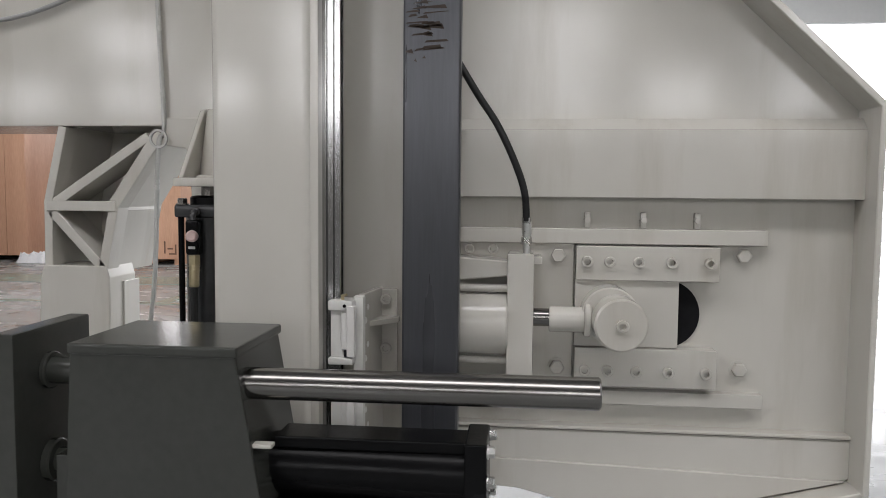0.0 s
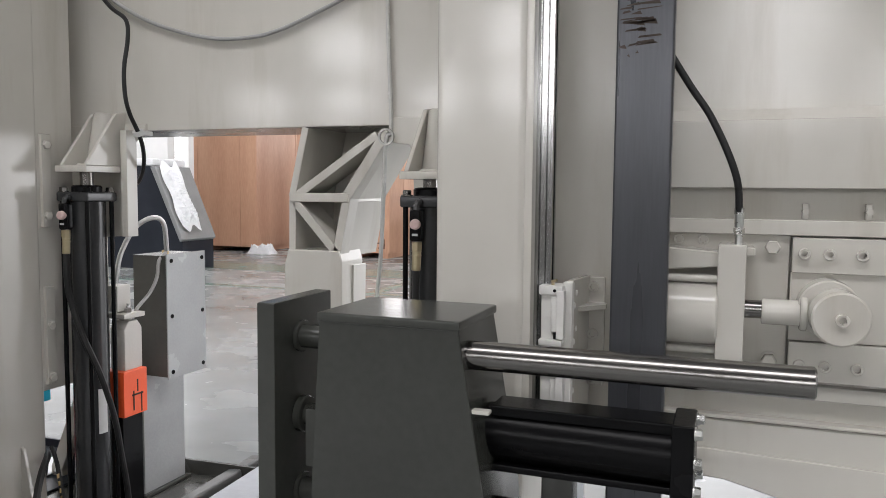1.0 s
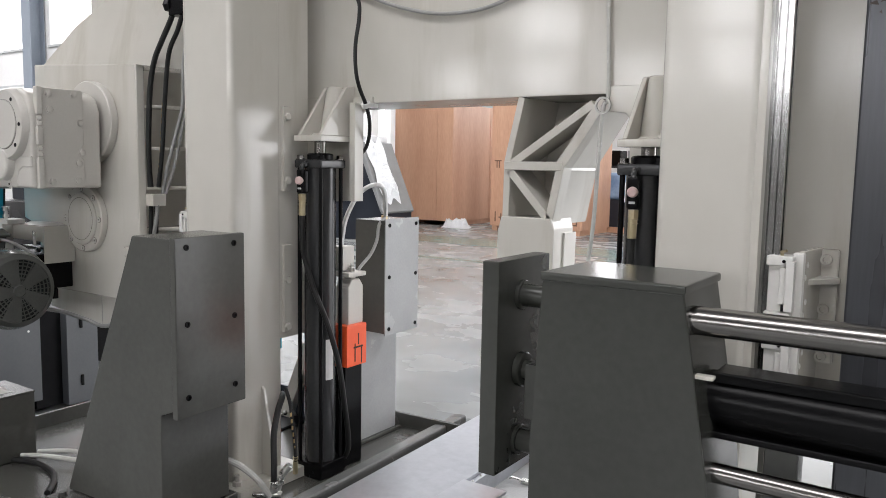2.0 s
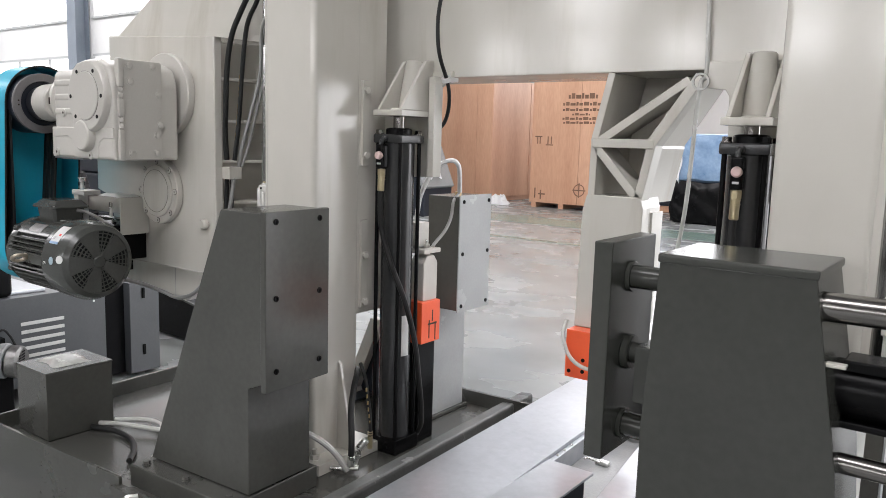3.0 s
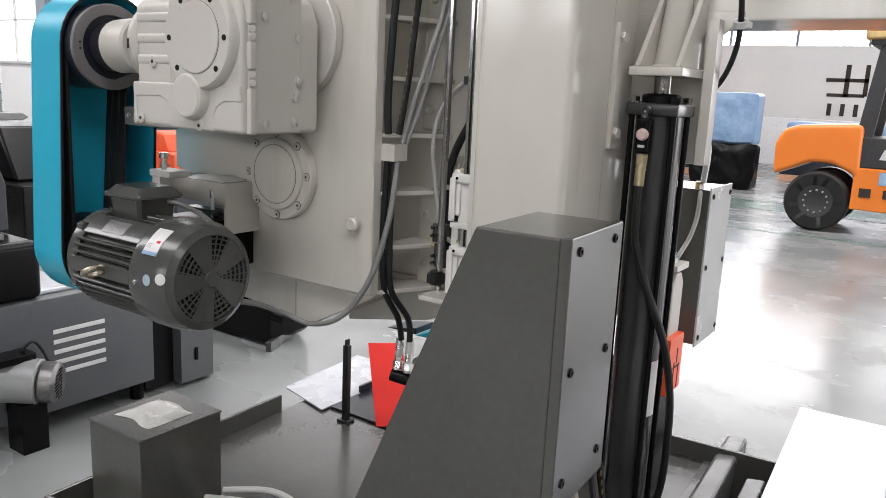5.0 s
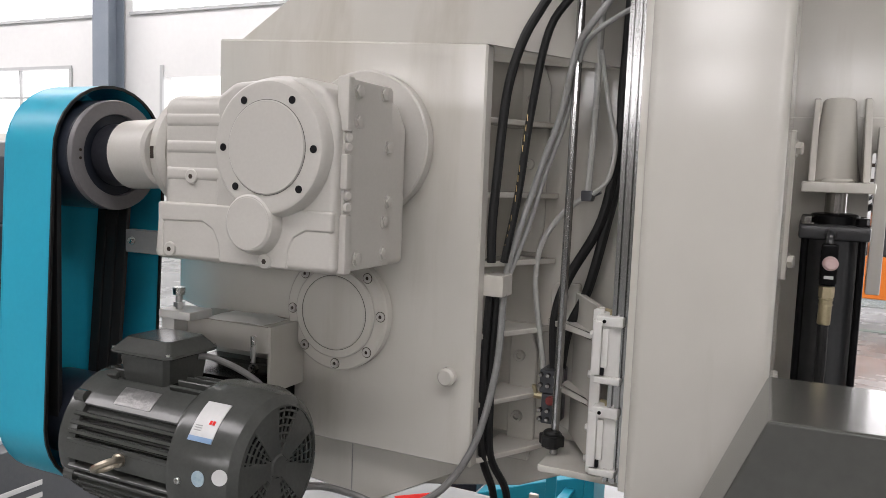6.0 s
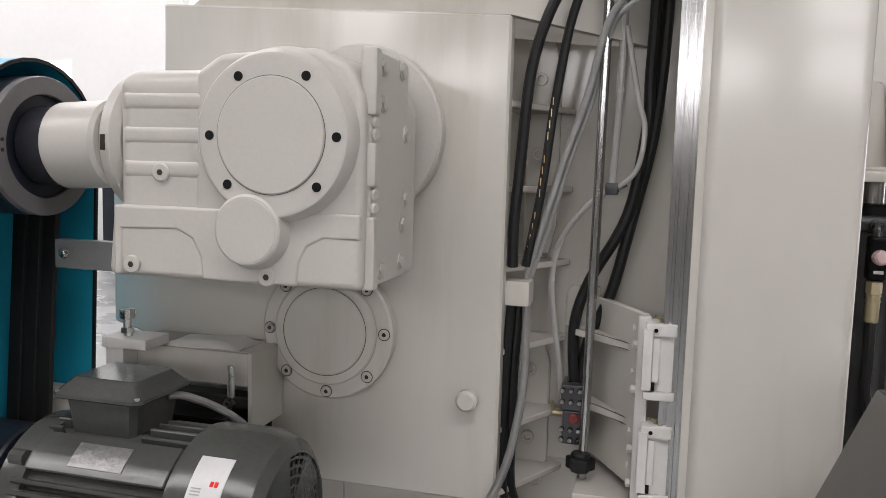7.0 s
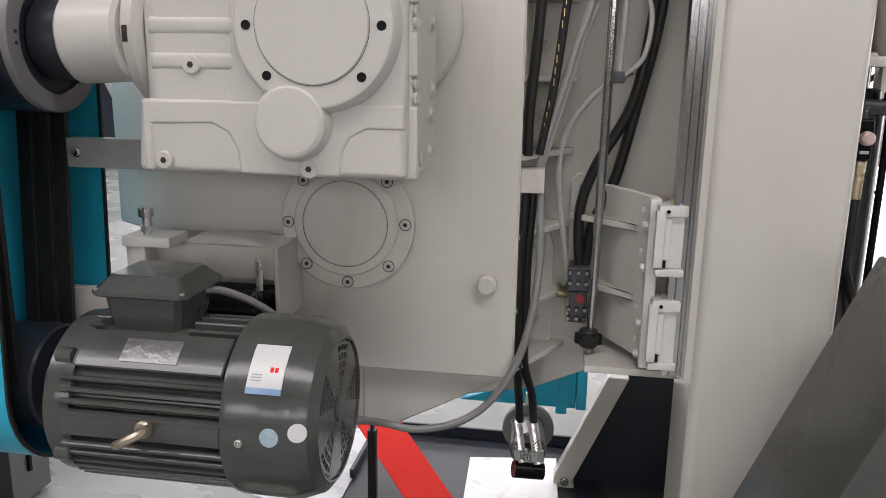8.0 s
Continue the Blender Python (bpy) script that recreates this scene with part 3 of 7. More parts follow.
web_outlines = (
    [(-1.80, 1.62), (-1.43, 1.62), (-1.43, 1.60), (-1.503, 1.547), (-1.503, 1.268), (-1.603, 1.262), (-1.603, 0.86), (-1.80, 0.86)],
    [(-0.595, 1.62), (-0.30, 1.62), (-0.30, 1.25), (-0.385, 1.262), (-0.49, 1.30), (-0.522, 1.42), (-0.527, 1.53), (-0.537, 1.545), (-0.598, 1.552)],
)
for pts in web_outlines:
    bm = BM()
    prism(bm, pts, "y", 2.138, 2.152, 0.002)
    part("web_plate", bm, CREAM, frame_ob)
# drive side plate
bm = BM()
prism(bm, [(-2.862, 0.88), (-2.192, 0.88), (-2.192, 1.729), (-2.857, 1.764), (-2.857, 1.63), (-2.975, 1.53), (-2.975, 1.15), (-2.862, 1.12)], "y", 1.765, 1.80, 0.004)
part("drive_plate", bm, CREAM, frame_ob)
bm = BM()
box(bm, -2.80, -1.80, 1.98, 2.02, 0.898, 2.5, 0.003)
part("drive_back_plate", bm, CREAM, frame_ob)
bm = BM()
prism(bm, [(-2.80, 1.7605), (-2.193, 1.728), (-1.94, 1.70), (-1.94, 2.5), (-2.05, 2.5), (-2.193, 2.15), (-2.30, 2.03), (-2.43, 1.98), (-2.615, 1.895)], "y", 1.767, 1.797)
# leans back from the plate's top edge and turns in towards the column
for v in bm.verts:
    v.co.y += 0.2 * (v.co.z - 1.73) + 0.9 * max(0.0, v.co.x + 2.193)
part("upper_housing", bm, CREAM, frame_ob)
bm = BM()
prism(bm, [(-2.86, 0.882), (-2.195, 0.882), (-2.22, 0.86), (-2.432, 0.748), (-2.527, 0.757), (-2.86, 0.79)], "y", 1.80, 1.979, 0.003)
part("lower_housing", bm, CREAM, frame_ob)
bm = BM()
prism(bm, [(-2.45, 0.898), (-1.93, 0.898), (-2.05, 0.825), (-2.16, 0.776), (-2.45, 0.72)], "y", 1.98, 2.02, 0.003)
part("lower_back_plate", bm, CREAM, frame_ob)
bm = BM()
box(bm, -2.4935, -2.4915, 1.7985, 1.8005, 0.755, 0.88)
part("seam", bm, CABLE, frame_ob, "grey plate seam")
for z in (1.735, 1.585, 1.437, 1.296, 1.147, 1.004, 0.885):
    bm = BM()
    prism(bm, [(-2.215, 1.80), (-2.192, 1.80), (-2.10, 1.97), (-2.10, 1.98), (-2.215, 1.98)], "z", z - 0.006, z + 0.006, 0.002)
    part("rib", bm, CREAM, frame_ob)
# idler housing
bm = BM()
prism(bm, [(-0.16, 0.82), (0.30, 0.80), (0.55, 0.74), (0.985, 0.85), (0.99, 1.61), (0.58, 2.0), (0.40, 2.4), (-0.16, 2.4)], "y", 1.93, 1.95, 0.002)
part("idler_plate", bm, CREAM, frame_ob)
bm = BM()
box(bm, 0.16, 0.978, 1.885, 1.931, 1.432, 1.571, 0.003)
part("upper_band", bm, CREAM, frame_ob)
bm = BM()
prism(bm, [(1.886, 1.569), (1.909, 1.594), (1.931, 1.594), (1.931, 1.569)], "x", 0.16, 0.978)
part("band_chamfer", bm, CREAM, frame_ob)
bm = BM()
prism(bm, [(0.16, 0.941), (0.975, 0.941), (0.975, 0.86), (0.55, 0.75), (0.30, 0.81), (0.16, 0.82)], "y", 1.90, 1.931, 0.003)
part("lower_band", bm, CREAM, frame_ob)
bm = BM()
box(bm, 0.16, 0.975, 1.895, 1.931, 0.943, 0.952, 0.004)
part("weld_lip", bm, CREAM, frame_ob)
bm = BM()
prism(bm, [(0.16, 0.880), (0.60, 0.868), (0.965, 0.857), (0.55, 0.754), (0.30, 0.813), (0.16, 0.824)], "y", 1.893, 1.901, 0.002)
part("lower_lap", bm, CREAM, frame_ob)
bm = BM()
prism(bm, [(0.973, 0.85), (0.985, 0.85), (0.985, 1.617), (0.585, 1.997), (0.573, 1.988), (0.973, 1.610)], "y", 1.83, 1.945, 0.002)
part("rim_flange", bm, CREAM, frame_ob)
bm = BM()
prism(bm, [(0.98, 0.845), (0.98, 0.857), (0.55, 0.752), (0.55, 0.74)], "y", 1.84, 1.931, 0.002)
part("bottom_flange", bm, CREAM, frame_ob)
for z0, z1 in ((1.336, 1.368), (0.998, 1.028)):
    bm = BM()
    box(bm, 0.16, 0.80, 1.905, 1.932, z0, z1, 0.003)
    part("stiffener", bm, CREAM, frame_ob)

# ---- vertical bar ----
bar = thing("steel_bar", (0.124, 1.78, 0), "tall dark rolled steel flat bar standing beside the column", "steel bar")
bm = BM()
box(bm, 0.068, 0.180, 1.765, 1.80, 0.0, 3.4, 0.006, 3)
part("flat", bm, DARKSTEEL, bar)
rnd = random.Random(4)
for z0, n, w in ((1.775, 16, 0.055), (1.845, 7, 0.03), (1.73, 9, 0.05), (1.69, 3, 0.02)):
    for k in range(n):
        x, z = rnd.uniform(0.071, 0.11), z0 + rnd.uniform(-0.026, 0.026)
        e = x + rnd.uniform(0.3, 1.0) * w
        bm = BM()
        prism(bm, [(x, z), (e, z + rnd.uniform(-0.004, 0.006)), (e - 0.004, z + rnd.uniform(0.004, 0.007)), (x + 0.004, z + rnd.uniform(0.0015, 0.005))], "y", 1.7643, 1.7655)
        part("scuff", bm, INK, bar, "dark scuff mark")
# ---- steel bar, tension unit on the idler plate ----
tens = thing("tension_unit", (0.45, 1.85, 1.0), "cream painted blade tension unit with hydraulic cylinder and slide", "tension unit")
bm = BM()
box(bm, 0.17, 0.410, 1.918, 1.931, 1.045, 1.336, 0.002)
part("mounting_plate", bm, CREAM, tens)
bm = BM()
rod(bm, (0.10, 1.872, 1.172), (0.275, 1.872, 1.172), 0.066, 36, 0.004)
part("barrel", bm, CREAM, tens)
for dz in (-0.074, 0.074):
    bm = BM()
    rod(bm, (0.08, 1.85, 1.172 + dz), (0.275, 1.85, 1.172 + dz), 0.008, 12)
    part("tie_rod", bm, CREAM, tens)
bm = BM()
prism(bm, [(0.17, 1.31), (0.275, 1.302), (0.275, 1.272), (0.17, 1.262)], "y", 1.84, 1.925, 0.003)
part("upper_arm", bm, CREAM, tens)
bm = BM()
box(bm, 0.272, 0.326, 1.825, 1.93, 1.065, 1.319, 0.004)
part("end_block", bm, CREAM, tens)
bm = BM()
box(bm, 0.322, 0.342, 1.84, 1.93, 1.296, 1.313, 0.003)
part("stop_tab", bm, CREAM, tens)
bm = BM()
rod(bm, (0.30, 1.86, 1.187), (0.365, 1.86, 1.187), 0.0185, 20)
part("piston_rod", bm, CHROME, tens, "bright piston rod")
bm = BM()
rod(bm, (0.358, 1.86, 1.184), (0.432, 1.86, 1.184), 0.026, 28, 0.002)
rod(bm, (0.428, 1.86, 1.186), (0.442, 1.86, 1.186), 0.037, 28, 0.003)
part("yoke", bm, CREAM, tens)
bm = BM()
box(bm, 0.412, 0.624, 1.898, 1.931, 1.122, 1.263, 0.003)
part("slide", bm, CREAM, tens)
bm = BM()
rod(bm, (0.480, 1.90, 1.196), (0.480, 1.842, 1.196), 0.057, 40, 0.003)
part("pin_boss", bm, CREAM, tens)
bm = BM()
rod(bm, (0.492, 1.843, 1.188), (0.494, 1.775, 1.187), 0.0520, 44, 0.004)
part("pin_disc", bm, CREAM, tens)
bm = BM()
screw(bm, (0.495, 1.775, 1.187), (0, -1, 0), 0.0125, 0.010)
part("pin_screw", bm, CREAM, tens)
for z0, z1 in ((1.262, 1.333), (1.040, 1.121)):
    bm = BM()
    box(bm, 0.413, 0.702, 1.888, 1.931, z0, z1, 0.003)
    gib = part("gib", bm, CREAM, tens)
for xs, z in (((0.435, 0.481, 0.539, 0.605, 0.681), 1.301), ((0.434, 0.481, 0.539, 0.604, 0.679), 1.074)):
    for x in xs:
        bm = BM()
        screw(bm, (x, 1.888, z), (0, -1, 0), 0.0115, 0.012)
        part("gib_screw", bm, CREAM, tens)
for x, z, r in ((0.377, 1.311, 0.0155), (0.757, 1.315, 0.0155), (0.378, 1.073, 0.0155), (0.755, 1.076, 0.0155)):
    bm = BM()
    hexnut(bm, (x, 1.918 if x < 0.5 else 1.931, z), (0, -1, 0), r, 0.016)
    part("hex_bolt", bm, CREAM, tens)
for x in (0.19, 0.24):
    bm = BM()
    screw(bm, (x, 1.918, 1.322), (0, -1, 0), 0.011, 0.010)
    part("plate_screw", bm, CREAM, tens)
for x in (0.436, 0.551, 0.66):
    bm = BM()
    rod(bm, (x, 1.93, 1.386), (x, 1.905, 1.386), 0.007, 6)
    box(bm, x - 0.006, x + 0.006, 1.912, 1.93, 1.369, 1.402, 0.002)
    part("lug_bolt", bm, CREAM, tens)
# Solid black disc: the bore's shade is put into its colour.
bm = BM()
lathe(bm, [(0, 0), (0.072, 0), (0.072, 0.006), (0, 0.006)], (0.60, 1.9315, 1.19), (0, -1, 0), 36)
part("bore", bm, HOLESHADE, tens, "black disc with the bore's shade in its colour")

hose = thing("tension_hose", (0.31, 1.83, 1.34), "black rubber hydraulic hose with crimped steel end", "hose")
bm = BM()
tube(bm, [(0.12, 1.85, 1.785), (0.162, 1.83, 1.712), (0.210, 1.82, 1.633), (0.248, 1.82, 1.576), (0.283, 1.82, 1.504), (0.304, 1.825, 1.443), (0.309, 1.835, 1.385)], 0.0072, 12)
part("sleeve", bm, RUBBER, hose)
bm = BM()
rod(bm, (0.309, 1.837, 1.392), (0.310, 1.84, 1.355), 0.0095, 16)
lathe(bm, [(0, 0), (0.011, 0), (0.011, 0.014), (0, 0.014)], (0.310, 1.84, 1.338), (0, 0, 1), 6)
rod(bm, (0.310, 1.84, 1.36), (0.310, 1.84, 1.315), 0.007, 12)
part("fitting", bm, ZINC, hose)

# ---- linear guide carriages ----
def carriage(px, s, fx, rx, ry, paint):
    """s = 1: the rail lies towards +x. The bracket runs from (fx, 1.80) back to (rx, ry)."""
    car = thing("guide_carriage", (px, 1.88, 0.9), "white painted linear guide carriage bolted to the saw head", "carriage", "linear guide carriages")
    b = BM()
    prism(b, [(fx, 1.797), (fx + 0.012, 1.803), (rx + 0.012, ry), (rx, ry - 0.006)], "z", 0.925, 1.235, 0.002)
    part("bracket_plate", b, paint, car)
    b = BM()
    box(b, fx - 0.007, fx + 0.014, 1.784, 1.806, 0.914, 1.232, 0.003)
    part("front_strip", b, WHITE, car)
    b = BM()
    f0, f1 = (rx - 0.052, rx + 0.012) if s > 0 else (rx - 0.012, rx + 0.044)
    prism(b, [(f0, 0.95), (f1, 0.925), (f1, 1.252), (f0 + 0.012, 1.252), (f0, 1.238)] if s > 0 else [(f0, 0.985), (f1, 0.985), (f1, 1.232), (f0, 1.232)], "y", ry - 0.012, ry + 0.004, 0.003)
    part("rear_flange", b, paint, car)
    for z in (1.168, 1.035):
        b = BM()
        prism(b, [(fx, 1.81), (rx, ry - 0.01), (rx - s * 0.05, ry - 0.01), (rx - s * 0.05, ry - 0.03), (fx - s * 0.012, 1.83)], "z", z - 0.006, z + 0.006, 0.001)
        part("stiffener", b, paint, car)
    for z0, z1 in ((1.098, 1.226), (0.922, 1.054)):
        b = BM()
        box(b, *sorted((px + s * 0.008, px + s * 0.052)), 1.764, 1.812, z0 + 0.014, z1 - 0.014, 0.002)
        blk = part("slide_block", b, WHITE, car)
        b = BM()
        box(b, *sorted((px + s * 0.002, px + s * 0.018)), 1.754, 1.775, z0 + 0.016, z1 - 0.010, 0.002)
        box(b, *sorted((px + s * 0.018, px + s * 0.030)), 1.759, 1.775, z0 + 0.030, z1 - 0.024, 0.002)
        part("side_rail", b, WHITE, blk)
        # Near-black strip paints in the shade of the seal's gap.
        b = BM()
        box(b, *sorted((px + s * 0.016, px + s * 0.024)), 1.757, 1.766, z0 + 0.016, z0 + 0.030, 0.001)
        part("seal", b, HOLESHADE, blk, "dark strip for the shade in the seal gap")
        for za, zb in ((z0, z0 + 0.014), (z1 - 0.020, z1)):
            b = BM()
            box(b, *sorted((px + s * 0.006, px + s * 0.056)), 1.756, 1.812, za, zb, 0.003)
            part("end_cap", b, WHITE, blk)
        b = BM()
        lathe(b, [(0, 0), (0.0035, 0), (0.0035, 0.002), (0, 0.002)], (px + s * 0.022, 1.7555, z1 - 0.010), (0, -1, 0), 10)
        part("cap_screw", b, BLACK, blk)
        b = BM()
        rod(b, (px + s * 0.030, 1.775, z1), (px + s * 0.030, 1.772, z1 + 0.009), 0.0035, 8)
        rod(b, (px + s * 0.030, 1.772, z1 + 0.008), (px + s * 0.020, 1.766, z1 + 0.011), 0.003, 8)
        part("grease_nipple", b, BRASSY, blk)
    for k, z in enumerate((1.205, 1.180, 1.128, 1.102, 1.022, 0.996, 0.960, 0.935)):
        b = BM()
        lathe(b, [(0, 0), (0.0078, 0), (0.0078, 0.012), (0.006, 0.014), (0, 0.014)], (fx - s * 0.002, 1.806 + 0.020 * (k % 2 == 0), z), (-s, -0.15, 0), 6)
        part("bolt", b, WHITE, car)
    for z in ((1.222, 1.118, 1.012) if s > 0 else (1.210, 1.103, 1.0)):
        b = BM()
        screw(b, ((f0 + f1) / 2 - s * 0.004, ry - 0.012, z), (0, -1, 0), 0.012, 0.010)
        part("flange_screw", b, paint, car)
    return car


carriage(-1.955, 1, -1.955, -2.05, 1.975, CREAM)
carriage(-0.022, -1, -0.026, -0.009, 1.926, CREAM)
bm = BM()
box(bm, -2.06, -1.88, 1.795, 1.97, 0.893, 0.907, 0.002)
solo("carriage_shelf", bm, CREAM, "cream steel shelf plate under the guide carriage", "shelf plate")
sb = thing("side_bracket", (-1.98, 2.4, 0.319), "near-black side bracket with a cream slanted edge", "bracket")
bm = BM()
prism(bm, [(-1.975, 0.66), (-1.92, 0.66), (-2.055, 0.345), (-2.045, 0.319), (-2.105, 0.319), (-2.105, 0.36)], "y", 2.36, 2.40, 0.002)
part("slanted_edge", bm, CREAM, sb, "cream slanted edge strip")
bm = BM()
prism(bm, [(-1.94, 0.655), (-1.76, 0.655), (-1.76, 0.319), (-2.07, 0.319)], "y", 2.402, 2.42)
part("panel", bm, NAVY, sb)
bm = BM()
hexnut(bm, (-2.075, 2.36, 0.345), (0, -1, 0), 0.010, 0.006)
part("bolt", bm, ZINC, sb)

# ---- gear reducer ----
gear = thing("gear_reducer", (-2.55, 1.6, 1.29), "large cream painted cast gear reducer on the drive plate", "gearbox")
bm = BM()
prism(bm, [(-2.754, 1.293), (-2.338, 1.293), (-2.338, 1.56), (-2.36, 1.61), (-2.41, 1.632), (-2.56, 1.625), (-2.60, 1.60), (-2.605, 1.402), (-2.744, 1.402)], "y", 1.468, 1.72, 0.012, 3)
box(bm, -2.740, -2.50, 1.4705, 1.70, 1.36, 1.605, 0.03, 6)
part("housing", bm, CAST, gear)
for z in (1.562, 1.512, 1.462):
    bm = BM()
    box(bm, -2.728, -2.580, 1.4682, 1.50, z - 0.022, z + 0.012, 0.013, 5)
    part("rib", bm, CAST, gear)
bm = BM()
prism(bm, [(-2.740, 1.402), (-2.740, 1.295), (-2.725, 1.295), (-2.725, 1.365), (-2.63, 1.368), (-2.605, 1.355), (-2.592, 1.33), (-2.588, 1.295), (-2.435, 1.295), (-2.432, 1.33), (-2.42, 1.352), (-2.395, 1.365), (-2.34, 1.365), (-2.340, 1.402)], "y", 1.4655, 1.480, 0.005, 4)
part("front_web", bm, CAST, gear)
bm = BM()
lathe(bm, [(0, 0), (0.1285, 0), (0.1255, 0.014), (0.1225, 0.024), (0.1200, 0.033), (0.1175, 0.039), (0.1140, 0.043), (0.1090, 0.0445), (0, 0.0445)], (-2.467, 1.49, 1.508), (0, -1, 0), 64)
part("front_boss", bm, CAST, gear)
bm = BM()
lathe(bm, [(0.0823, 0), (0.0823, 0.0006), (0.0830, 0.0006), (0.0830, 0), (0.0823, 0)], (-2.467, 1.4455, 1.508), (0, -1, 0), 56)
part("cover_groove", bm, MOTOR, gear, "dark hairline groove round the cover")
bm = BM()
rod(bm, (-2.467, 1.446, 1.508), (-2.467, 1.4425, 1.508), 0.082, 56, 0.002)
part("round_cover", bm, CAST, gear)
# Flat black discs carry the shade of open bolt holes in their colour.
for a in (0, 58, 122, 180, 225, 315):
    bm = BM()
    lathe(bm, [(0, 0), (0.0068, 0), (0.0068, 0.0012), (0, 0.0012)], (-2.465 + 0.097 * math.cos(radians(a)), 1.4455, 1.507 + 0.097 * math.sin(radians(a))), (0, -1, 0), 20)
    part("bolt_hole", bm, HOLESHADE, gear, "black disc for the shade in a bolt hole")
bm = BM()
lathe(bm, [(0, 0), (0.060, 0), (0.0560, 0.010), (0.0540, 0.018), (0.0515, 0.0245), (0.048, 0.0270), (0, 0.0270)], (-2.503, 1.47, 1.374), (0, -1, 0), 48)
part("small_boss", bm, CAST, gear)
bm = BM()
rod(bm, (-2.503, 1.4435, 1.374), (-2.503, 1.4423, 1.374), 0.046, 40, 0.0007)
part("small_cover", bm, CAST, gear)
for x, z in ((-2.708, 1.312), (-2.482, 1.306), (-2.658, 1.452)):
    y = 1.4682 if z > 1.4 else 1.4655
    bm = BM()
    lathe(bm, [(0, 0.0025), (0.012, 0.0025), (0.014, 0.001), (0.014, -0.002)], (x, y, z), (0, -1, 0), 22)
    plug = part("oil_plug", bm, CAST, gear)
    # Dark hex disc: the socket's shade is painted on.
    bm = BM()
    lathe(bm, [(0, 0), (0.005, 0), (0.005, 0.0006), (0, 0.0006)], (x, y - 0.0025, z), (0, -1, 0), 6)
    part("hex_socket", bm, INK, plug)
bm = BM()
rod(bm, (-2.738, 1.582, 1.497), (-2.778, 1.582, 1.497), 0.112, 48, 0.012)
flg = part("input_flange", bm, CAST, gear)
# Dark strip: the slot's shade is put into its colour.
bm = BM()
box(bm, -2.764, -2.756, 1.4685, 1.473, 1.483, 1.507, 0.001)
part("slot", bm, INK, flg, "dark strip for the shade in a slot")
bm = BM()
rod(bm, (-2.770, 1.523, 1.494), (-2.868, 1.521, 1.489), 0.069, 48, 0.006)
part("input_neck", bm, CAST, gear)
bm = BM()
rod(bm, (-2.866, 1.521, 1.489), (-2.9145, 1.52, 1.4875), 0.063, 40, 0.003)
part("input_shaft", bm, HUBDARK, gear, "dark unpainted input shaft")
bm = BM()
prism(bm, [(1.488, 1.296), (1.650, 1.296), (1.652, 1.30), (1.652, 1.392), (1.644, 1.40), (1.644, 1.436), (1.652, 1.446), (1.652, 1.50), (1.644, 1.508), (1.644, 1.530), (1.652, 1.538), (1.652, 1.625), (1.646, 1.632), (1.488, 1.632)], "x", -2.352, -2.333, 0.004, 2)
cover = part("end_cover", bm, CAST, gear)
for y, z in ((1.535, 1.317), (1.628, 1.320), (1.632, 1.380), (1.644, 1.418), (1.640, 1.520), (1.618, 1.616), (1.530, 1.612), (1.533, 1.560)):
    bm = BM()
    hexnut(bm, (-2.3335, y, z), (1, 0, 0), 0.0115, 0.006)
    part("cover_bolt", bm, CAST, cover)
for z0, z1 in ((1.293, 1.398), (1.440, 1.502), (1.540, 1.634)):
    bm = BM()
    box(bm, -2.350, -2.325, 1.484, 1.506, z0, z1, 0.005, 2)
    part("cover_ridge", bm, CAST, cover)
for z in (1.531, 1.514, 1.430, 1.410):
    bm = BM()
    lathe(bm, [(0, 0.006), (0.006, 0.006), (0.0085, 0.004), (0.0085, -0.002)], (-2.332, 1.496, z), (1, -0.35, 0), 16)
    part("ridge_bolt", bm, CAST, cover)
bm = BM()
rod(bm, (-2.45, 1.766, 1.53), (-2.45, 1.735, 1.53), 0.150, 56, 0.004)
part("rear_flange", bm, CAST, gear)

flange = thing("bearing_flange", (-2.507, 1.75, 1.172), "round cream painted bearing flange with socket screws", "flange")
bm = BM()
rod(bm, (-2.507, 1.766, 1.172), (-2.507, 1.738, 1.172), 0.126, 56, 0.004)
part("disc", bm, CREAM, flange)
bm = BM()
rod(bm, (-2.507, 1.74, 1.172), (-2.507, 1.730, 1.172), 0.098, 56, 0.003)
part("step_ring", bm, CREAM, flange)
bm = BM()
lathe(bm, [(0.0795, 0), (0.0795, 0.0006), (0.0805, 0.0006), (0.0805, 0), (0.0795, 0)], (-2.507, 1.730, 1.172), (0, -1, 0), 56)
part("groove", bm, MOTOR, flange, "dark hairline groove")
bm = BM()
rod(bm, (-2.507, 1.731, 1.172), (-2.507, 1.7285, 1.172), 0.079, 56, 0.0015)
part("centre_cover", bm, CREAM, flange)
for k in range(8):
    a = radians(45 * k + 1)
    at = (-2.507 + 0.111 * math.cos(a), 1.738, 1.172 + 0.111 * math.sin(a))
    # Dark ring and hex disc paint in the shade around and inside each screw.
    bm = BM()
    lathe(bm, [(0.0098, 0), (0.0112, 0), (0.0112, 0.0006), (0.0098, 0.0006), (0.0098, 0)], at, (0, -1, 0), 24)
    well = part("screw_well", bm, INK, flange, "dark ring for the shade round the screw")
    bm = BM()
    lathe(bm, [(0, 0.001), (0.0042, 0.001), (0.0046, 0.0045), (0.0078, 0.0045), (0.0088, 0.0035), (0.0088, -0.002)], at, (0, -1, 0), 20)
    head = part("socket_screw", bm, CAST, flange)
    bm = BM()
    lathe(bm, [(0, 0), (0.0042, 0), (0.0042, 0.0005), (0, 0.0005)], (at[0], at[1] - 0.0012, at[2]), (0, -1, 0), 6)
    part("hex_socket", bm, INK, head)
bm = BM()
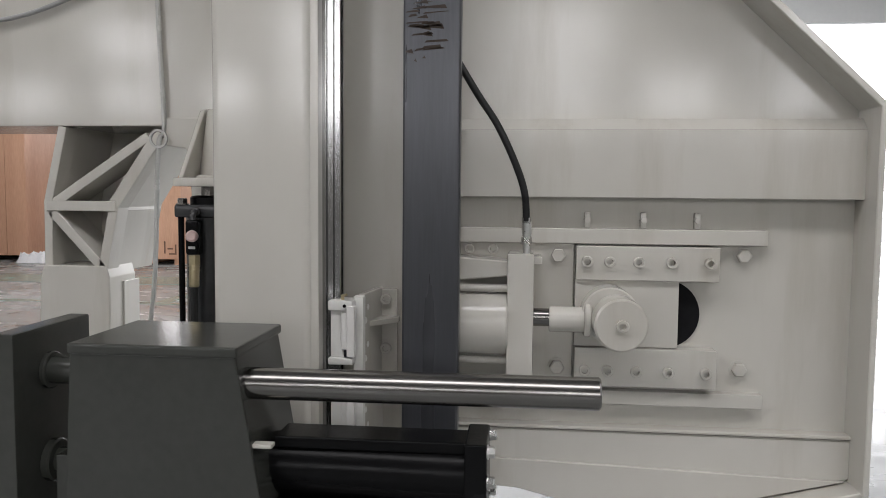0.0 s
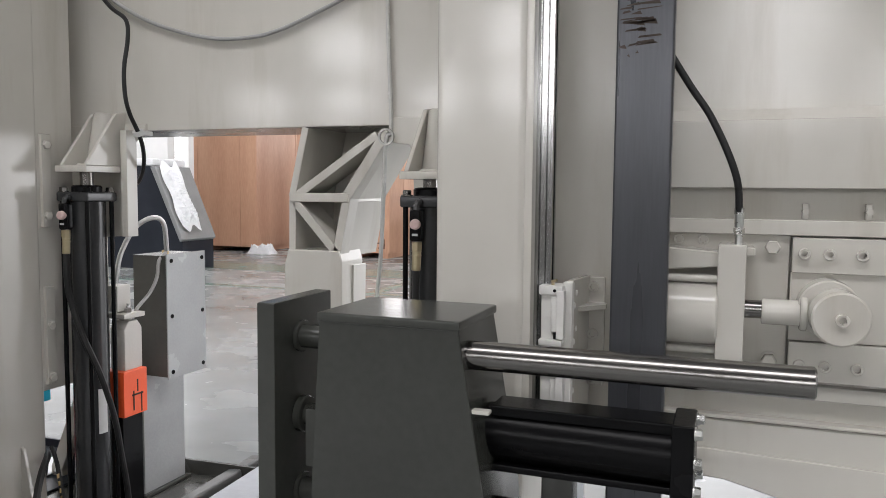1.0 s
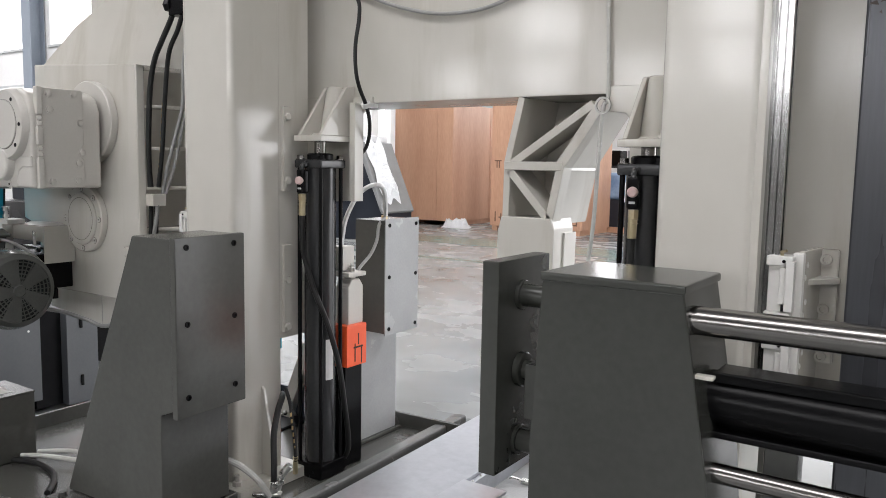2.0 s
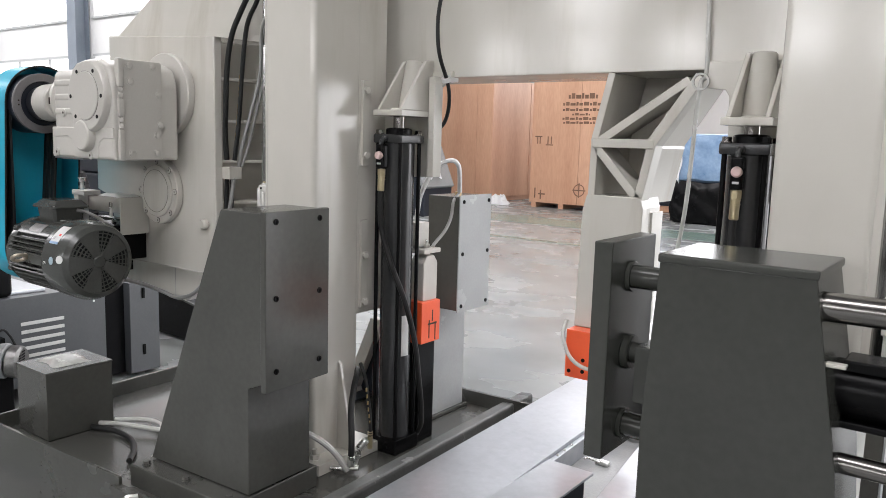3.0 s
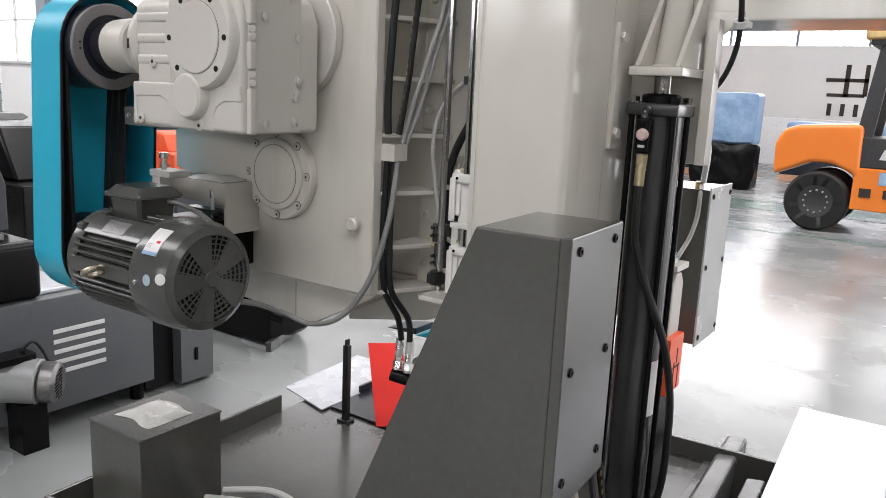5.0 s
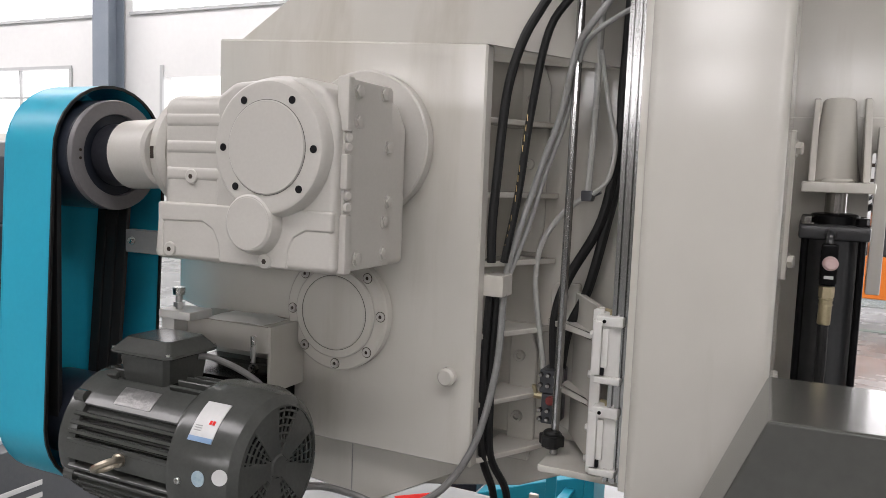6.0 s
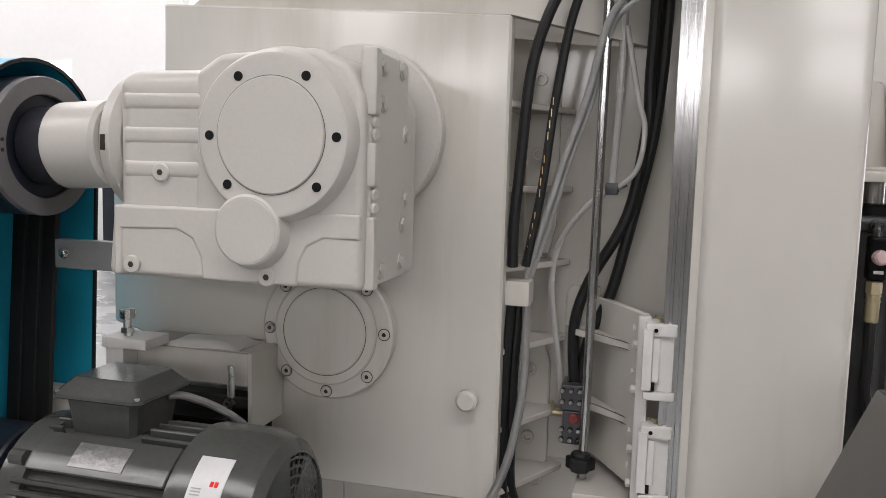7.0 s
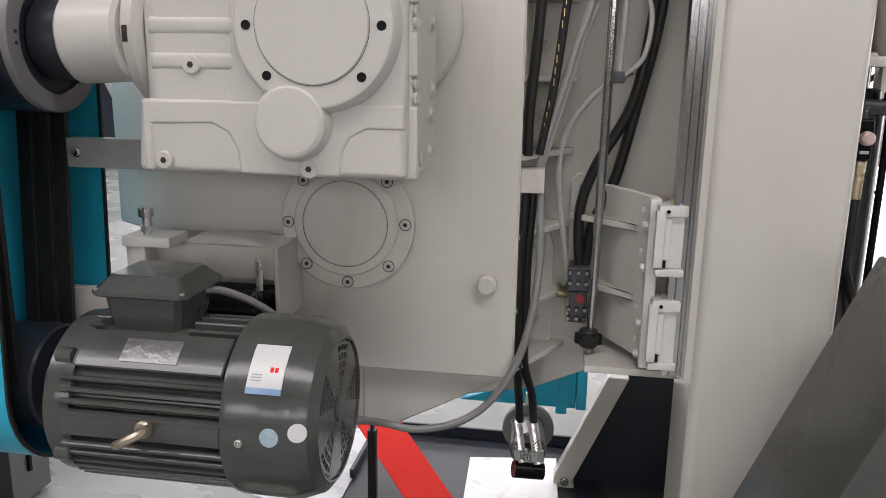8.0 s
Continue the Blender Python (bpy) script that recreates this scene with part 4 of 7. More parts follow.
rod(bm, (-2.246, 1.766, 1.066), (-2.246, 1.742, 1.066), 0.019, 28, 0.005)
solo("blind_plug", bm, CREAM, "round cream blind plug in the drive plate", "plug")

# ---- motor ----
AX, AZ = 1.462, 0.937
motor = thing("electric_motor", (-2.64, AX, 0.8), "dark grey finned electric motor with terminal box", "motor")
bm = BM()
rod(bm, (-2.84, AX, AZ), (-2.565, AX, AZ), 0.1165, 48)
part("stator", bm, MOTOR, motor)
fins = [7.5 * k - 180 for k in range(48) if not (50 <= (7.5 * k - 180) % 360 <= 145 or k in (0, 1))]
for a in fins:
    bm = BM()
    prism(bm, [(-0.0072, 0.108), (0.0072, 0.108), (0.0056, 0.121), (0.0046, 0.130), (0.0024, 0.1335), (-0.0024, 0.1335), (-0.0046, 0.130), (-0.0056, 0.121)], "x", -2.828, -2.577)
    bmesh.ops.transform(bm, matrix=Matrix.Translation((0, AX, AZ)) @ Matrix.Rotation(radians(a - 90), 4, "X"), verts=bm.verts)
    part("fin", bm, MOTOR, motor)
for a in (58, 68, 78, 88, 98, 108):
    for x0, x1 in ((-2.825, -2.80), (-2.662, -2.575)):
        bm = BM()
        box(bm, x0, x1, -0.0034, 0.0034, 0.100, 0.132, 0.0015, 1)
        bmesh.ops.transform(bm, matrix=Matrix.Translation((0, AX, AZ)) @ Matrix.Rotation(radians(a - 90), 4, "X"), verts=bm.verts)
        part("fin", bm, MOTOR, motor)
bm = BM()
prism(bm, arc(AX, AZ, 0.132, 113, 142, 5) + arc(AX, AZ, 0.110, 142, 113, 5), "x", -2.815, -2.582, 0.002)
part("name_band", bm, MOTOR, motor)
bm = BM()
prism(bm, arc(AX, AZ, 0.1325, 173, 188, 3) + arc(AX, AZ, 0.108, 188, 173, 3), "x", -2.828, -2.577, 0.002)
part("pad_rib", bm, MOTOR, motor)
bm = BM()
rod(bm, (-2.69, AX - 0.125, AZ + 0.004), (-2.69, AX - 0.142, AZ + 0.006), 0.013, 16, 0.003)
part("eye_stem", bm, EYESTEEL, motor, "worn eye bolt stem")
bm = BM()
lathe(bm, [(0, 0), (0.10, 0), (0.128, 0.02), (0.130, 0.045), (0.126, 0.06), (0, 0.06)], (-2.875, AX, AZ), (1, 0, 0), 44)
part("end_shield", bm, MOTOR, motor)
for a in (45, 135, 205, 315):
    bm = BM()
    rod(bm, (-2.845, AX + 0.128 * math.cos(radians(a)), AZ + 0.128 * math.sin(radians(a))), (-2.82, AX + 0.128 * math.cos(radians(a)), AZ + 0.128 * math.sin(radians(a))), 0.012, 10)
    part("shield_lug", bm, MOTOR, motor)
bm = BM()
lathe(bm, [(0.130, 0), (0.138, 0.002), (0.140, 0.012), (0.140, 0.095), (0.128, 0.127), (0.112, 0.139), (0.108, 0.139), (0.108, 0.132), (0.125, 0.118), (0.134, 0.09), (0.130, 0)], (-2.577, AX, AZ), (1, 0, 0), 48)
cowl = part("fan_cowl", bm, MOTOR, motor)
# Near-black floor, the shade inside the cowl put into its colour.
bm = BM()
lathe(bm, [(0, 0), (0.118, 0), (0.118, 0.006), (0, 0.006)], (-2.470, AX, AZ), (1, 0, 0), 40)
part("cowl_floor", bm, HOLESHADE, cowl)
for r in (0.018, 0.032, 0.046, 0.060, 0.074, 0.088, 0.101):
    bm = BM()
    lathe(bm, [(r - 0.0022, 0), (r + 0.0022, 0), (r + 0.0022, 0.003), (r - 0.0022, 0.003), (r - 0.0022, 0)], (-2.444, AX, AZ), (1, 0, 0), 36)
    part("grille_ring", bm, MOTOR, cowl)
for k in range(36):
    bm = BM()
    box(bm, -2.4445, -2.4415, -0.0016, 0.0016, 0.014, 0.110)
    bmesh.ops.transform(bm, matrix=Matrix.Translation((0, AX, AZ)) @ Matrix.Rotation(radians(10 * k), 4, "X"), verts=bm.verts)
    part("grille_bar", bm, MOTOR, cowl)
for k in range(5):
    bm = BM()
    prism(bm, [(-0.012, 0.015), (0.012, 0.015), (0.036, 0.108), (-0.036, 0.108)], "x", -2.4452, -2.4405, 0.001)
    bmesh.ops.transform(bm, matrix=Matrix.Translation((0, AX, AZ)) @ Matrix.Rotation(radians(72 * k + 20), 4, "X"), verts=bm.verts)
    part("grille_web", bm, MOTOR, cowl)
bm = BM()
rod(bm, (-2.448, AX, AZ), (-2.437, AX, AZ), 0.022, 24, 0.003)
part("hub_cap", bm, MOTOR, cowl)
bm = BM()
loft(bm, [(-2.742, 1.488, 0.055, 0.052, 1.04), (-2.742, 1.488, 0.064, 0.060, 1.106)])
tbox = part("terminal_box", bm, MOTOR, motor)
bm = BM()
loft(bm, [(-2.742, 1.488, 0.076, 0.068, 1.1055), (-2.742, 1.488, 0.079, 0.071, 1.108), (-2.742, 1.488, 0.079, 0.071, 1.113), (-2.742, 1.488, 0.075, 0.067, 1.116), (-2.742, 1.490, 0.058, 0.050, 1.134), (-2.742, 1.490, 0.055, 0.047, 1.136)])
lid = part("lid", bm, MOTOR, tbox)
bm = BM()
box(bm, -2.795, -2.715, -0.0125, 0.0125, 0.0, 0.0012, m=Matrix.Translation((0, 1.4335, 1.1235)) @ Matrix.Rotation(radians(45), 4, "X"))
part("sticker", bm, PAPER, tbox, "pale sticker")
for x, y in ((-2.812, 1.426), (-2.672, 1.426), (-2.672, 1.55)):
    bm = BM()
    lathe(bm, [(0, 0), (0.004, 0), (0.004, 0.003), (0, 0.003)], (x, y, 1.114), (0, 0, 1), 10)
    part("lid_screw", bm, ZINC, tbox)
bm = BM()
tube(bm, [(-2.695, 1.335, 0.935), (-2.712, 1.315, 0.926), (-2.716, 1.296, 0.93), (-2.697, 1.285, 0.942), (-2.677, 1.293, 0.952), (-2.676, 1.313, 0.95), (-2.69, 1.335, 0.94)], 0.0065, 8)
part("eye_bolt", bm, EYESTEEL, motor, "worn lifting eye bolt")


def wrapped(r, a0, a1, x0, x1, thick=0.0012):
    b = BM()
    prism(b, arc(AX, AZ, r + thick, a0, a1, 6) + arc(AX, AZ, r - 0.001, a1, a0, 6), "x", x0, x1)
    return b


part("rating_plate", wrapped(0.132, 120, 137, -2.745, -2.655), PLATE, motor, "stamped metal rating plate")
lab = part("label", wrapped(0.140, 120, 151, -2.540, -2.488), PAPER, motor, "white maker's sticker")
for x in (-2.509, -2.502):
    part("label_mark", wrapped(0.1413, 135, 138, x, x + 0.005, 0.0006), RED, lab)
for k, a in enumerate((139.5, 141.2, 143)):
    part("label_line", wrapped(0.1413, a, a + 0.7, -2.535, -2.52, 0.0006), CABLE, lab)
part("label_foot", wrapped(0.1413, 147.5, 151, -2.540, -2.488, 0.0006), BLUEFILM, lab)
for x, a, m_ in ((-2.500, 175, DOTBLUE), (-2.462, 172, PAPER)):
    c, s_ = math.cos(radians(a)), math.sin(radians(a))
    bm = BM()
    r_ = 0.1405 if x < -2.47 else 0.1318
    lathe(bm, [(0, 0), (0.0135, 0), (0.0135, 0.0015), (0, 0.0015)], (x, AX + r_ * c, AZ + r_ * s_), (0.0 if x < -2.47 else 0.35, c, s_), 24)
    part("round_sticker", bm, m_, motor)
bm = BM()
screw(bm, (-2.545, AX + 0.140 * math.cos(radians(178)), AZ), (0, -1, 0), 0.006, 0.004)
part("cowl_screw", bm, ZINC, motor)

mount = thing("motor_mount", (-2.74, 1.66, 0.9), "cream painted hinged motor mounting plate with adjusting bolt", "motor mount")
bm = BM()
box(bm, -2.868, -2.612, 1.645, 1.656, 1.082, 1.140, 0.002)
part("upright", bm, CREAM, mount)
bm = BM()
box(bm, -2.6115, -2.603, 1.643, 1.762, 1.0, 1.142, 0.002)
part("side_cheek", bm, CREAM, mount)
bm = BM()
box(bm, -2.866, -2.613, 1.657, 1.764, 1.130, 1.140, 0.002)
part("top_plate", bm, CREAM, mount)
# Cradle coloured black for the shade inside the mount's opening.
bm = BM()
box(bm, -2.84, -2.62, 1.56, 1.70, 0.86, 0.90, 0.003)
box(bm, -2.82, -2.625, 1.60, 1.762, 0.90, 1.035, 0.003)
part("cradle", bm, BLACK, mount)
bm = BM()
box(bm, -2.80, -2.616, 1.662, 1.70, 1.050, 1.058, 0.002)
part("hinge_bar", bm, GREY, mount)
bm = BM()
box(bm, -2.872, -2.782, 1.598, 1.668, 1.141, 1.160, 0.003)
box(bm, -2.868, -2.832, 1.604, 1.644, 1.03, 1.143, 0.002)
part("adjust_block", bm, WHITE, mount)
bm = BM()
rod(bm, (-2.834, 1.62, 1.145), (-2.834, 1.62, 1.20), 0.0075, 12)
lathe(bm, [(0, 0), (0.012, 0), (0.012, 0.010), (0, 0.010)], (-2.834, 1.62, 1.166), (0, 0, 1), 6)
lathe(bm, [(0, 0), (0.013, 0), (0.014, 0.016), (0, 0.016)], (-2.834, 1.62, 1.192), (0, 0, 1), 10)
part("adjust_bolt", bm, ZINC, mount)
bm = BM()
rod(bm, (-2.63, 1.62, 1.07), (-2.63, 1.62, 1.125), 0.006, 10)
lathe(bm, [(0, 0), (0.011, 0), (0.011, 0.01), (0, 0.01)], (-2.645, 1.645, 1.05), (0, -1, 0), 6)
part("clamp_bolt", bm, ZINC, mount)
bm = BM()
tube(bm, [(-2.68, 1.515, 1.097), (-2.662, 1.535, 1.092), (-2.63, 1.575, 1.065), (-2.60, 1.605, 1.032), (-2.585, 1.62, 1.0)], 0.0065, 10)
solo("motor_lead", bm, DARKCABLE, "grey motor lead leaving the terminal box", "cable")


def mound(name, x0, x1, y0, y1, z, hgt, material, label, category, seed, nx=22, ny=12):
    """One crumpled sheet or rag lying on a level surface."""
    b, rnd = BM(), random.Random(seed)
    wave = [(rnd.uniform(1.5, 7), rnd.uniform(1.5, 7), rnd.uniform(0, 6)) for _ in range(6)]
    grid = []
    for i in range(nx + 1):
        row = []
        for k in range(ny + 1):
            u, v = i / nx, k / ny
            rim = min(1.0, 6 * min(u, 1 - u)) * min(1.0, 5 * min(v, 1 - v))
            h_ = sum(math.sin(p * u * 2 + q * v * 2 + r) for p, q, r in wave) / 6
            row.append(b.verts.new((x0 + (x1 - x0) * u + 0.01 * math.sin(9 * v + seed) * (x1 - x0), y0 + (y1 - y0) * v + 0.05 * math.sin(7 * u + seed) * (y1 - y0), z + hgt * rim * (0.55 + 0.45 * h_) + 0.0012)))
        grid.append(row)
    for i in range(nx):
        for k in range(ny):
            b.faces.new((grid[i][k], grid[i + 1][k], grid[i + 1][k + 1], grid[i][k + 1]))
    low = bmesh.ops.extrude_face_region(b, geom=b.faces[:])
    for v in low["geom"]:
        if isinstance(v, bmesh.types.BMVert):
            v.co.z = z + 0.0002
    return solo(name, b, material, label, category, crease=60)


mound("rag", -2.79, -2.635, 1.657, 1.745, 1.140, 0.016, WHITE, "crumpled pale rag lying on the motor mount", "rag", 3)

# ---- belt guard ----
guard = thing("belt_guard", (-2.9, 1.47, 0.85), "teal blue sheet metal belt guard round two pulleys", "belt guard")


def oval(r, yt=1.54, zt=1.487, yb=1.515, zb=0.937, n=16):
    return arc(yt, zt, r, 0, 180, n) + arc(yb, zb, r, 180, 360, n)


def ring_wall(ro, ri, xa, xb):
    """A closed wall that follows the oval, from xa to xb."""
    b = BM()
    o_, i_ = oval(ro), oval(ri)
    rings = [[b.verts.new((x, *p)) for p in pts] for x, pts in ((xa, o_), (xb, o_), (xb, i_), (xa, i_))]
    for a, c in zip(rings, rings[1:] + rings[:1]):
        for k in range(len(a)):
            m_ = (k + 1) % len(a)
            b.faces.new((a[k], a[m_], c[m_], c[k]))
    return b


bm = BM()
prism(bm, oval(0.1435), "x", -3.085, -3.081)
part("outer_sheet", bm, TEAL, guard)
part("rim", ring_wall(0.1435, 0.1405, -3.080, -2.945), TEAL, guard)
part("edge_trim", ring_wall(0.1445, 0.1385, -2.9445, -2.940), RUBBER, guard, "black rubber edge trim")
bm = BM()
rod(bm, (-3.05, 1.52, 1.487), (-2.918, 1.52, 1.487), 0.112, 48, 0.004)
pul = part("upper_pulley", bm, NAVY, guard, "dark cast belt pulley")
bm = BM()
lathe(bm, [(0.083, 0), (0.1125, 0), (0.1125, 0.010), (0.111, 0.012), (0.0845, 0.012), (0.083, 0.010), (0.083, 0)], (-2.917, 1.52, 1.487), (1, 0, 0), 48)
hub = part("hub_ring", bm, HUBGREY, pul, "grey machined hub ring")
# Navy disc: the recess's shade and bluish reflection are put into its colour.
bm = BM()
lathe(bm, [(0, 0), (0.082, 0), (0.082, 0.002), (0, 0.002)], (-2.917, 1.52, 1.487), (1, 0, 0), 36)
part("hub_recess_shade", bm, NAVY, pul)
for dz in (-0.008, 0.008):
    bm = BM()
    lathe(bm, [(0, 0), (0.003, 0), (0.003, 0.001), (0, 0.001)], (-2.905, 1.428, 1.487 + dz), (1, 0, 0), 10)
    part("set_screw", bm, INK, pul)
bm = BM()
rod(bm, (-3.05, 1.495, 0.937), (-2.93, 1.495, 0.937), 0.088, 40, 0.004)
rod(bm, (-2.93, 1.48, 0.937), (-2.87, 1.47, 0.937), 0.04, 24)
part("lower_pulley", bm, NAVY, guard)
for ya, yb in ((1.411, 1.409), (1.604, 1.560)):
    for k in range(3):
        bm = BM()
        x = -3.04 + 0.032 * k
        s_ = 1 if ya > 1.5 else -1
        prism(bm, [(ya, 1.487), (ya - s_ * 0.010, 1.487), (yb - s_ * 0.010, 0.937), (yb, 0.937)], "x", x, x + 0.026, 0.001)
        part("belt", bm, RUBBER, guard, "black drive belt")
bm = BM()
box(bm, -2.945, -2.735, 1.575, 1.598, 1.280, 1.330, 0.002)
part("stay", bm, MIDGREY, guard, "grey stay bar to the gear housing")
bm = BM()
hexnut(bm, (-2.925, 1.575, 1.306), (0, -1, 0), 0.007, 0.008)
part("stay_bolt", bm, ZINC, guard)
bm = BM()
box(bm, -3.02, -2.86, 1.60, 1.622, 1.0, 1.06, 0.002)
part("stay", bm, CREAM, guard, "cream stay bar to the motor mount")
bm = BM()
hexnut(bm, (-2.99, 1.60, 1.03), (0, -1, 0), 0.007, 0.008)
part("stay_bolt", bm, ZINC, guard)

# ---- hoses and rods beside the drive plate ----
def hose_thing(name, pts, r, material, label, category="hose", n=6):
    b = BM()
    tube(b, pts, r, 10, n)
    return solo(name, b, material, label, category)


hose_thing("hydraulic_hose", [(-2.035, 1.815, 1.91), (-2.06, 1.812, 1.865), (-2.10, 1.805, 1.80), (-2.135, 1.80, 1.735), (-2.162, 1.80, 1.636), (-2.175, 1.80, 1.472), (-2.183, 1.805, 1.374), (-2.183, 1.81, 1.30)], 0.0095, RUBBER, "thick black hydraulic hose clipped to the drive plate")
hose_thing("hydraulic_hose", [(-1.985, 1.815, 1.91), (-2.03, 1.822, 1.84), (-2.09, 1.828, 1.763), (-2.121, 1.83, 1.601), (-2.139, 1.83, 1.444), (-2.163, 1.828, 1.30)], 0.008, RUBBER, "printed black hydraulic hose clipped to the drive plate")
hose_thing("signal_cable", [(-1.93, 1.828, 1.86), (-2.0, 1.832, 1.78), (-2.04, 1.85, 1.725), (-2.071, 1.87, 1.605), (-2.106, 1.865, 1.495), (-2.14, 1.85, 1.37), (-2.164, 1.845, 1.276)], 0.0065, CABLE, "grey signal cable running down to the clip")
hose_thing("signal_cable", [(-1.92, 1.828, 1.80), (-2.0, 1.834, 1.755), (-2.035, 1.862, 1.715), (-2.062, 1.88, 1.60), (-2.098, 1.88, 1.49), (-2.13, 1.87, 1.37), (-2.158, 1.855, 1.276)], 0.005, CABLE, "thin grey signal cable running down to the clip")
printed = thing("hose_print", (-2.12, 1.82, 1.4), "gold printed lettering bars along a black hose", "lettering")
for k in range(14):
    z = 1.585 - 0.02 * k
    x = -2.123 - (1.601 - z) * 0.117 if z > 1.444 else -2.139 - (1.444 - z) * 0.17
    if k % 5 != 4:
        bm = BM()
        box(bm, x - 0.0008, x + 0.0008, 1.8215, 1.8225, z, z + 0.013)
        part("bar", bm, BRASS, printed)
clamp = thing("hose_clamp", (-2.03, 1.83, 1.91), "black hose clamp with a hex head on the housing", "clamp")
bm = BM()
box(bm, -2.052, -1.96, 1.80, 1.965, 1.885, 1.955, 0.006)
part("body", bm, BLACK, clamp)
bm = BM()
hexnut(bm, (-2.05, 1.822, 1.925), (-1, -0.3, 0), 0.024, 0.03)
part("hex_head", bm, BLACK, clamp)
bm = BM()
box(bm, -2.196, -2.150, 1.795, 1.85, 1.232, 1.276, 0.003)
solo("cable_clip", bm, CREAM, "square cream cable clip on the plate edge", "clip")
hose_thing("power_cable", [(-2.46, 1.52, 0.87), (-2.455, 1.62, 0.84), (-2.43, 1.70, 0.80), (-2.365, 1.72, 0.783), (-2.279, 1.725, 0.808), (-2.217, 1.735, 0.865), (-2.173, 1.755, 0.957), (-2.153, 1.785, 1.085), (-2.155, 1.81, 1.187), (-2.158, 1.82, 1.25)], 0.0075, DARKCABLE, "grey power cable sagging from the motor to the clip", "cable")
for dx, dy in ((0.0, 0.0), (0.013, 0.012)):
    hose_thing("drain_hose", [(-2.183 + dx, 1.81 + dy, 1.24), (-2.189 + dx, 1.81 + dy, 1.118), (-2.190 + dx, 1.81 + dy, 1.004), (-2.188 + dx, 1.82 + dy, 0.89), (-2.186 + dx * 2, 1.88 + dy, 0.80), (-2.182 + dx * 2.2, 1.895, 0.735)], 0.0085, RUBBER, "black hose hanging down to the hydraulic motor")
stop = thing("limit_rod", (-2.045, 1.868, 0.9), "bright upright limit rod with black star knob", "limit rod")
bm = BM()
rod(bm, (-2.035, 1.868, 2.4), (-2.0495, 1.868, 0.908), 0.0085, 20)
part("rod", bm, STEEL, stop)
bm = BM()
prism(bm, [(-2.053 + (0.028 if k % 2 == 0 else 0.021) * math.cos(radians(30 * k)), 1.862 + (0.028 if k % 2 == 0 else 0.021) * math.sin(radians(30 * k))) for k in range(12)], "z", 0.927, 0.950, 0.003, 2)
rod(bm, (-2.053, 1.862, 0.922), (-2.053, 1.862, 0.958), 0.018, 16, 0.003)
part("star_knob", bm, RUBBER, stop, "black plastic star knob")
bm = BM()
tube(bm, [(-1.99, 1.965, 2.2), (-2.012, 1.945, 1.9), (-2.016, 1.93, 1.735), (-2.017, 1.93, 1.611), (-2.024, 1.93, 1.446)], 0.007, 10)
pipe = solo("oil_pipe", bm, CLEAR, "milky rigid oil pipe ending in a metal fitting", "pipe")
bm = BM()
box(bm, -2.036, -2.012, 1.918, 1.942, 1.430, 1.452, 0.003)
rod(bm, (-2.035, 1.93, 1.438), (-2.012, 1.93, 1.444), 0.009, 10)
rod(bm, (-2.012, 1.93, 1.445), (-1.998, 1.93, 1.452), 0.006, 8)
solo("oil_fitting", bm, DARKSTEEL, "small dark metal oil fitting", "fitting")
hose_thing("oil_hose", [(-2.01, 1.925, 1.735), (-1.985, 1.92, 1.61), (-1.97, 1.92, 1.55), (-1.98, 1.92, 1.479), (-2.012, 1.925, 1.445)], 0.005, CLEAR, "thin milky oil hose looping into the fitting")
hose_thing("oil_hose", [(-2.032, 1.925, 1.437), (-2.076, 1.92, 1.398), (-2.115, 1.925, 1.337), (-2.128, 1.93, 1.261), (-2.12, 1.935, 1.18), (-2.108, 1.94, 1.10), (-2.10, 1.95, 1.03)], 0.006, CLEAR, "thin milky oil hose hanging from the fitting")
hose_thing("lift_hose", [(-1.945, 1.96, 2.2), (-1.957, 1.945, 1.95), (-1.962, 1.935, 1.738), (-1.965, 1.935, 1.646), (-1.966, 1.935, 1.557), (-1.993, 1.935, 1.394), (-2.057, 1.935, 1.267), (-2.082, 1.935, 1.177), (-2.077, 1.935, 1.065)], 0.0105, RUBBER, "thick black hose bending down to the valve block")
hose_thing("lift_hose", [(-1.922, 1.965, 2.2), (-1.934, 1.955, 1.95), (-1.941, 1.945, 1.738), (-1.945, 1.945, 1.647), (-1.956, 1.945, 1.529), (-1.983, 1.945, 1.394), (-2.016, 1.945, 1.247), (-2.054, 1.945, 1.154), (-2.066, 1.945, 1.065)], 0.0105, RUBBER, "second thick black hose bending down to the valve block")
valve = thing("valve_block", (-2.07, 1.92, 0.95), "dark metal valve block with studs and fittings", "valve block")
bm = BM()
box(bm, -2.094, -2.058, 1.905, 1.98, 0.955, 1.02, 0.003)
box(bm, -2.098, -2.056, 1.900, 1.98, 1.022, 1.072, 0.003)
part("body", bm, DARKSTEEL, valve)
for z in (0.966, 0.985, 1.040, 1.062):
    for x in (-2.094, -2.078, -2.062):
        bm = BM()
        lathe(bm, [(0, 0.008), (0.004, 0.008), (0.0052, 0.006), (0.0052, -0.002)], (x, 1.903 if z < 1.02 else 1.899, z), (0, -1, 0), 8)
        part("stud", bm, CHROME, valve)
bm = BM()
rod(bm, (-2.094, 1.935, 1.005), (-2.118, 1.93, 1.008), 0.008, 10)
rod(bm, (-2.112, 1.93, 1.007), (-2.118, 1.925, 1.03), 0.005, 8)
part("side_fitting", bm, BRASSY, valve)
bm = BM()
rod(bm, (-2.072, 1.905, 1.008), (-2.072, 1.893, 1.008), 0.010, 14, 0.002)
part("cap", bm, DARKRED, valve, "dull red cap")
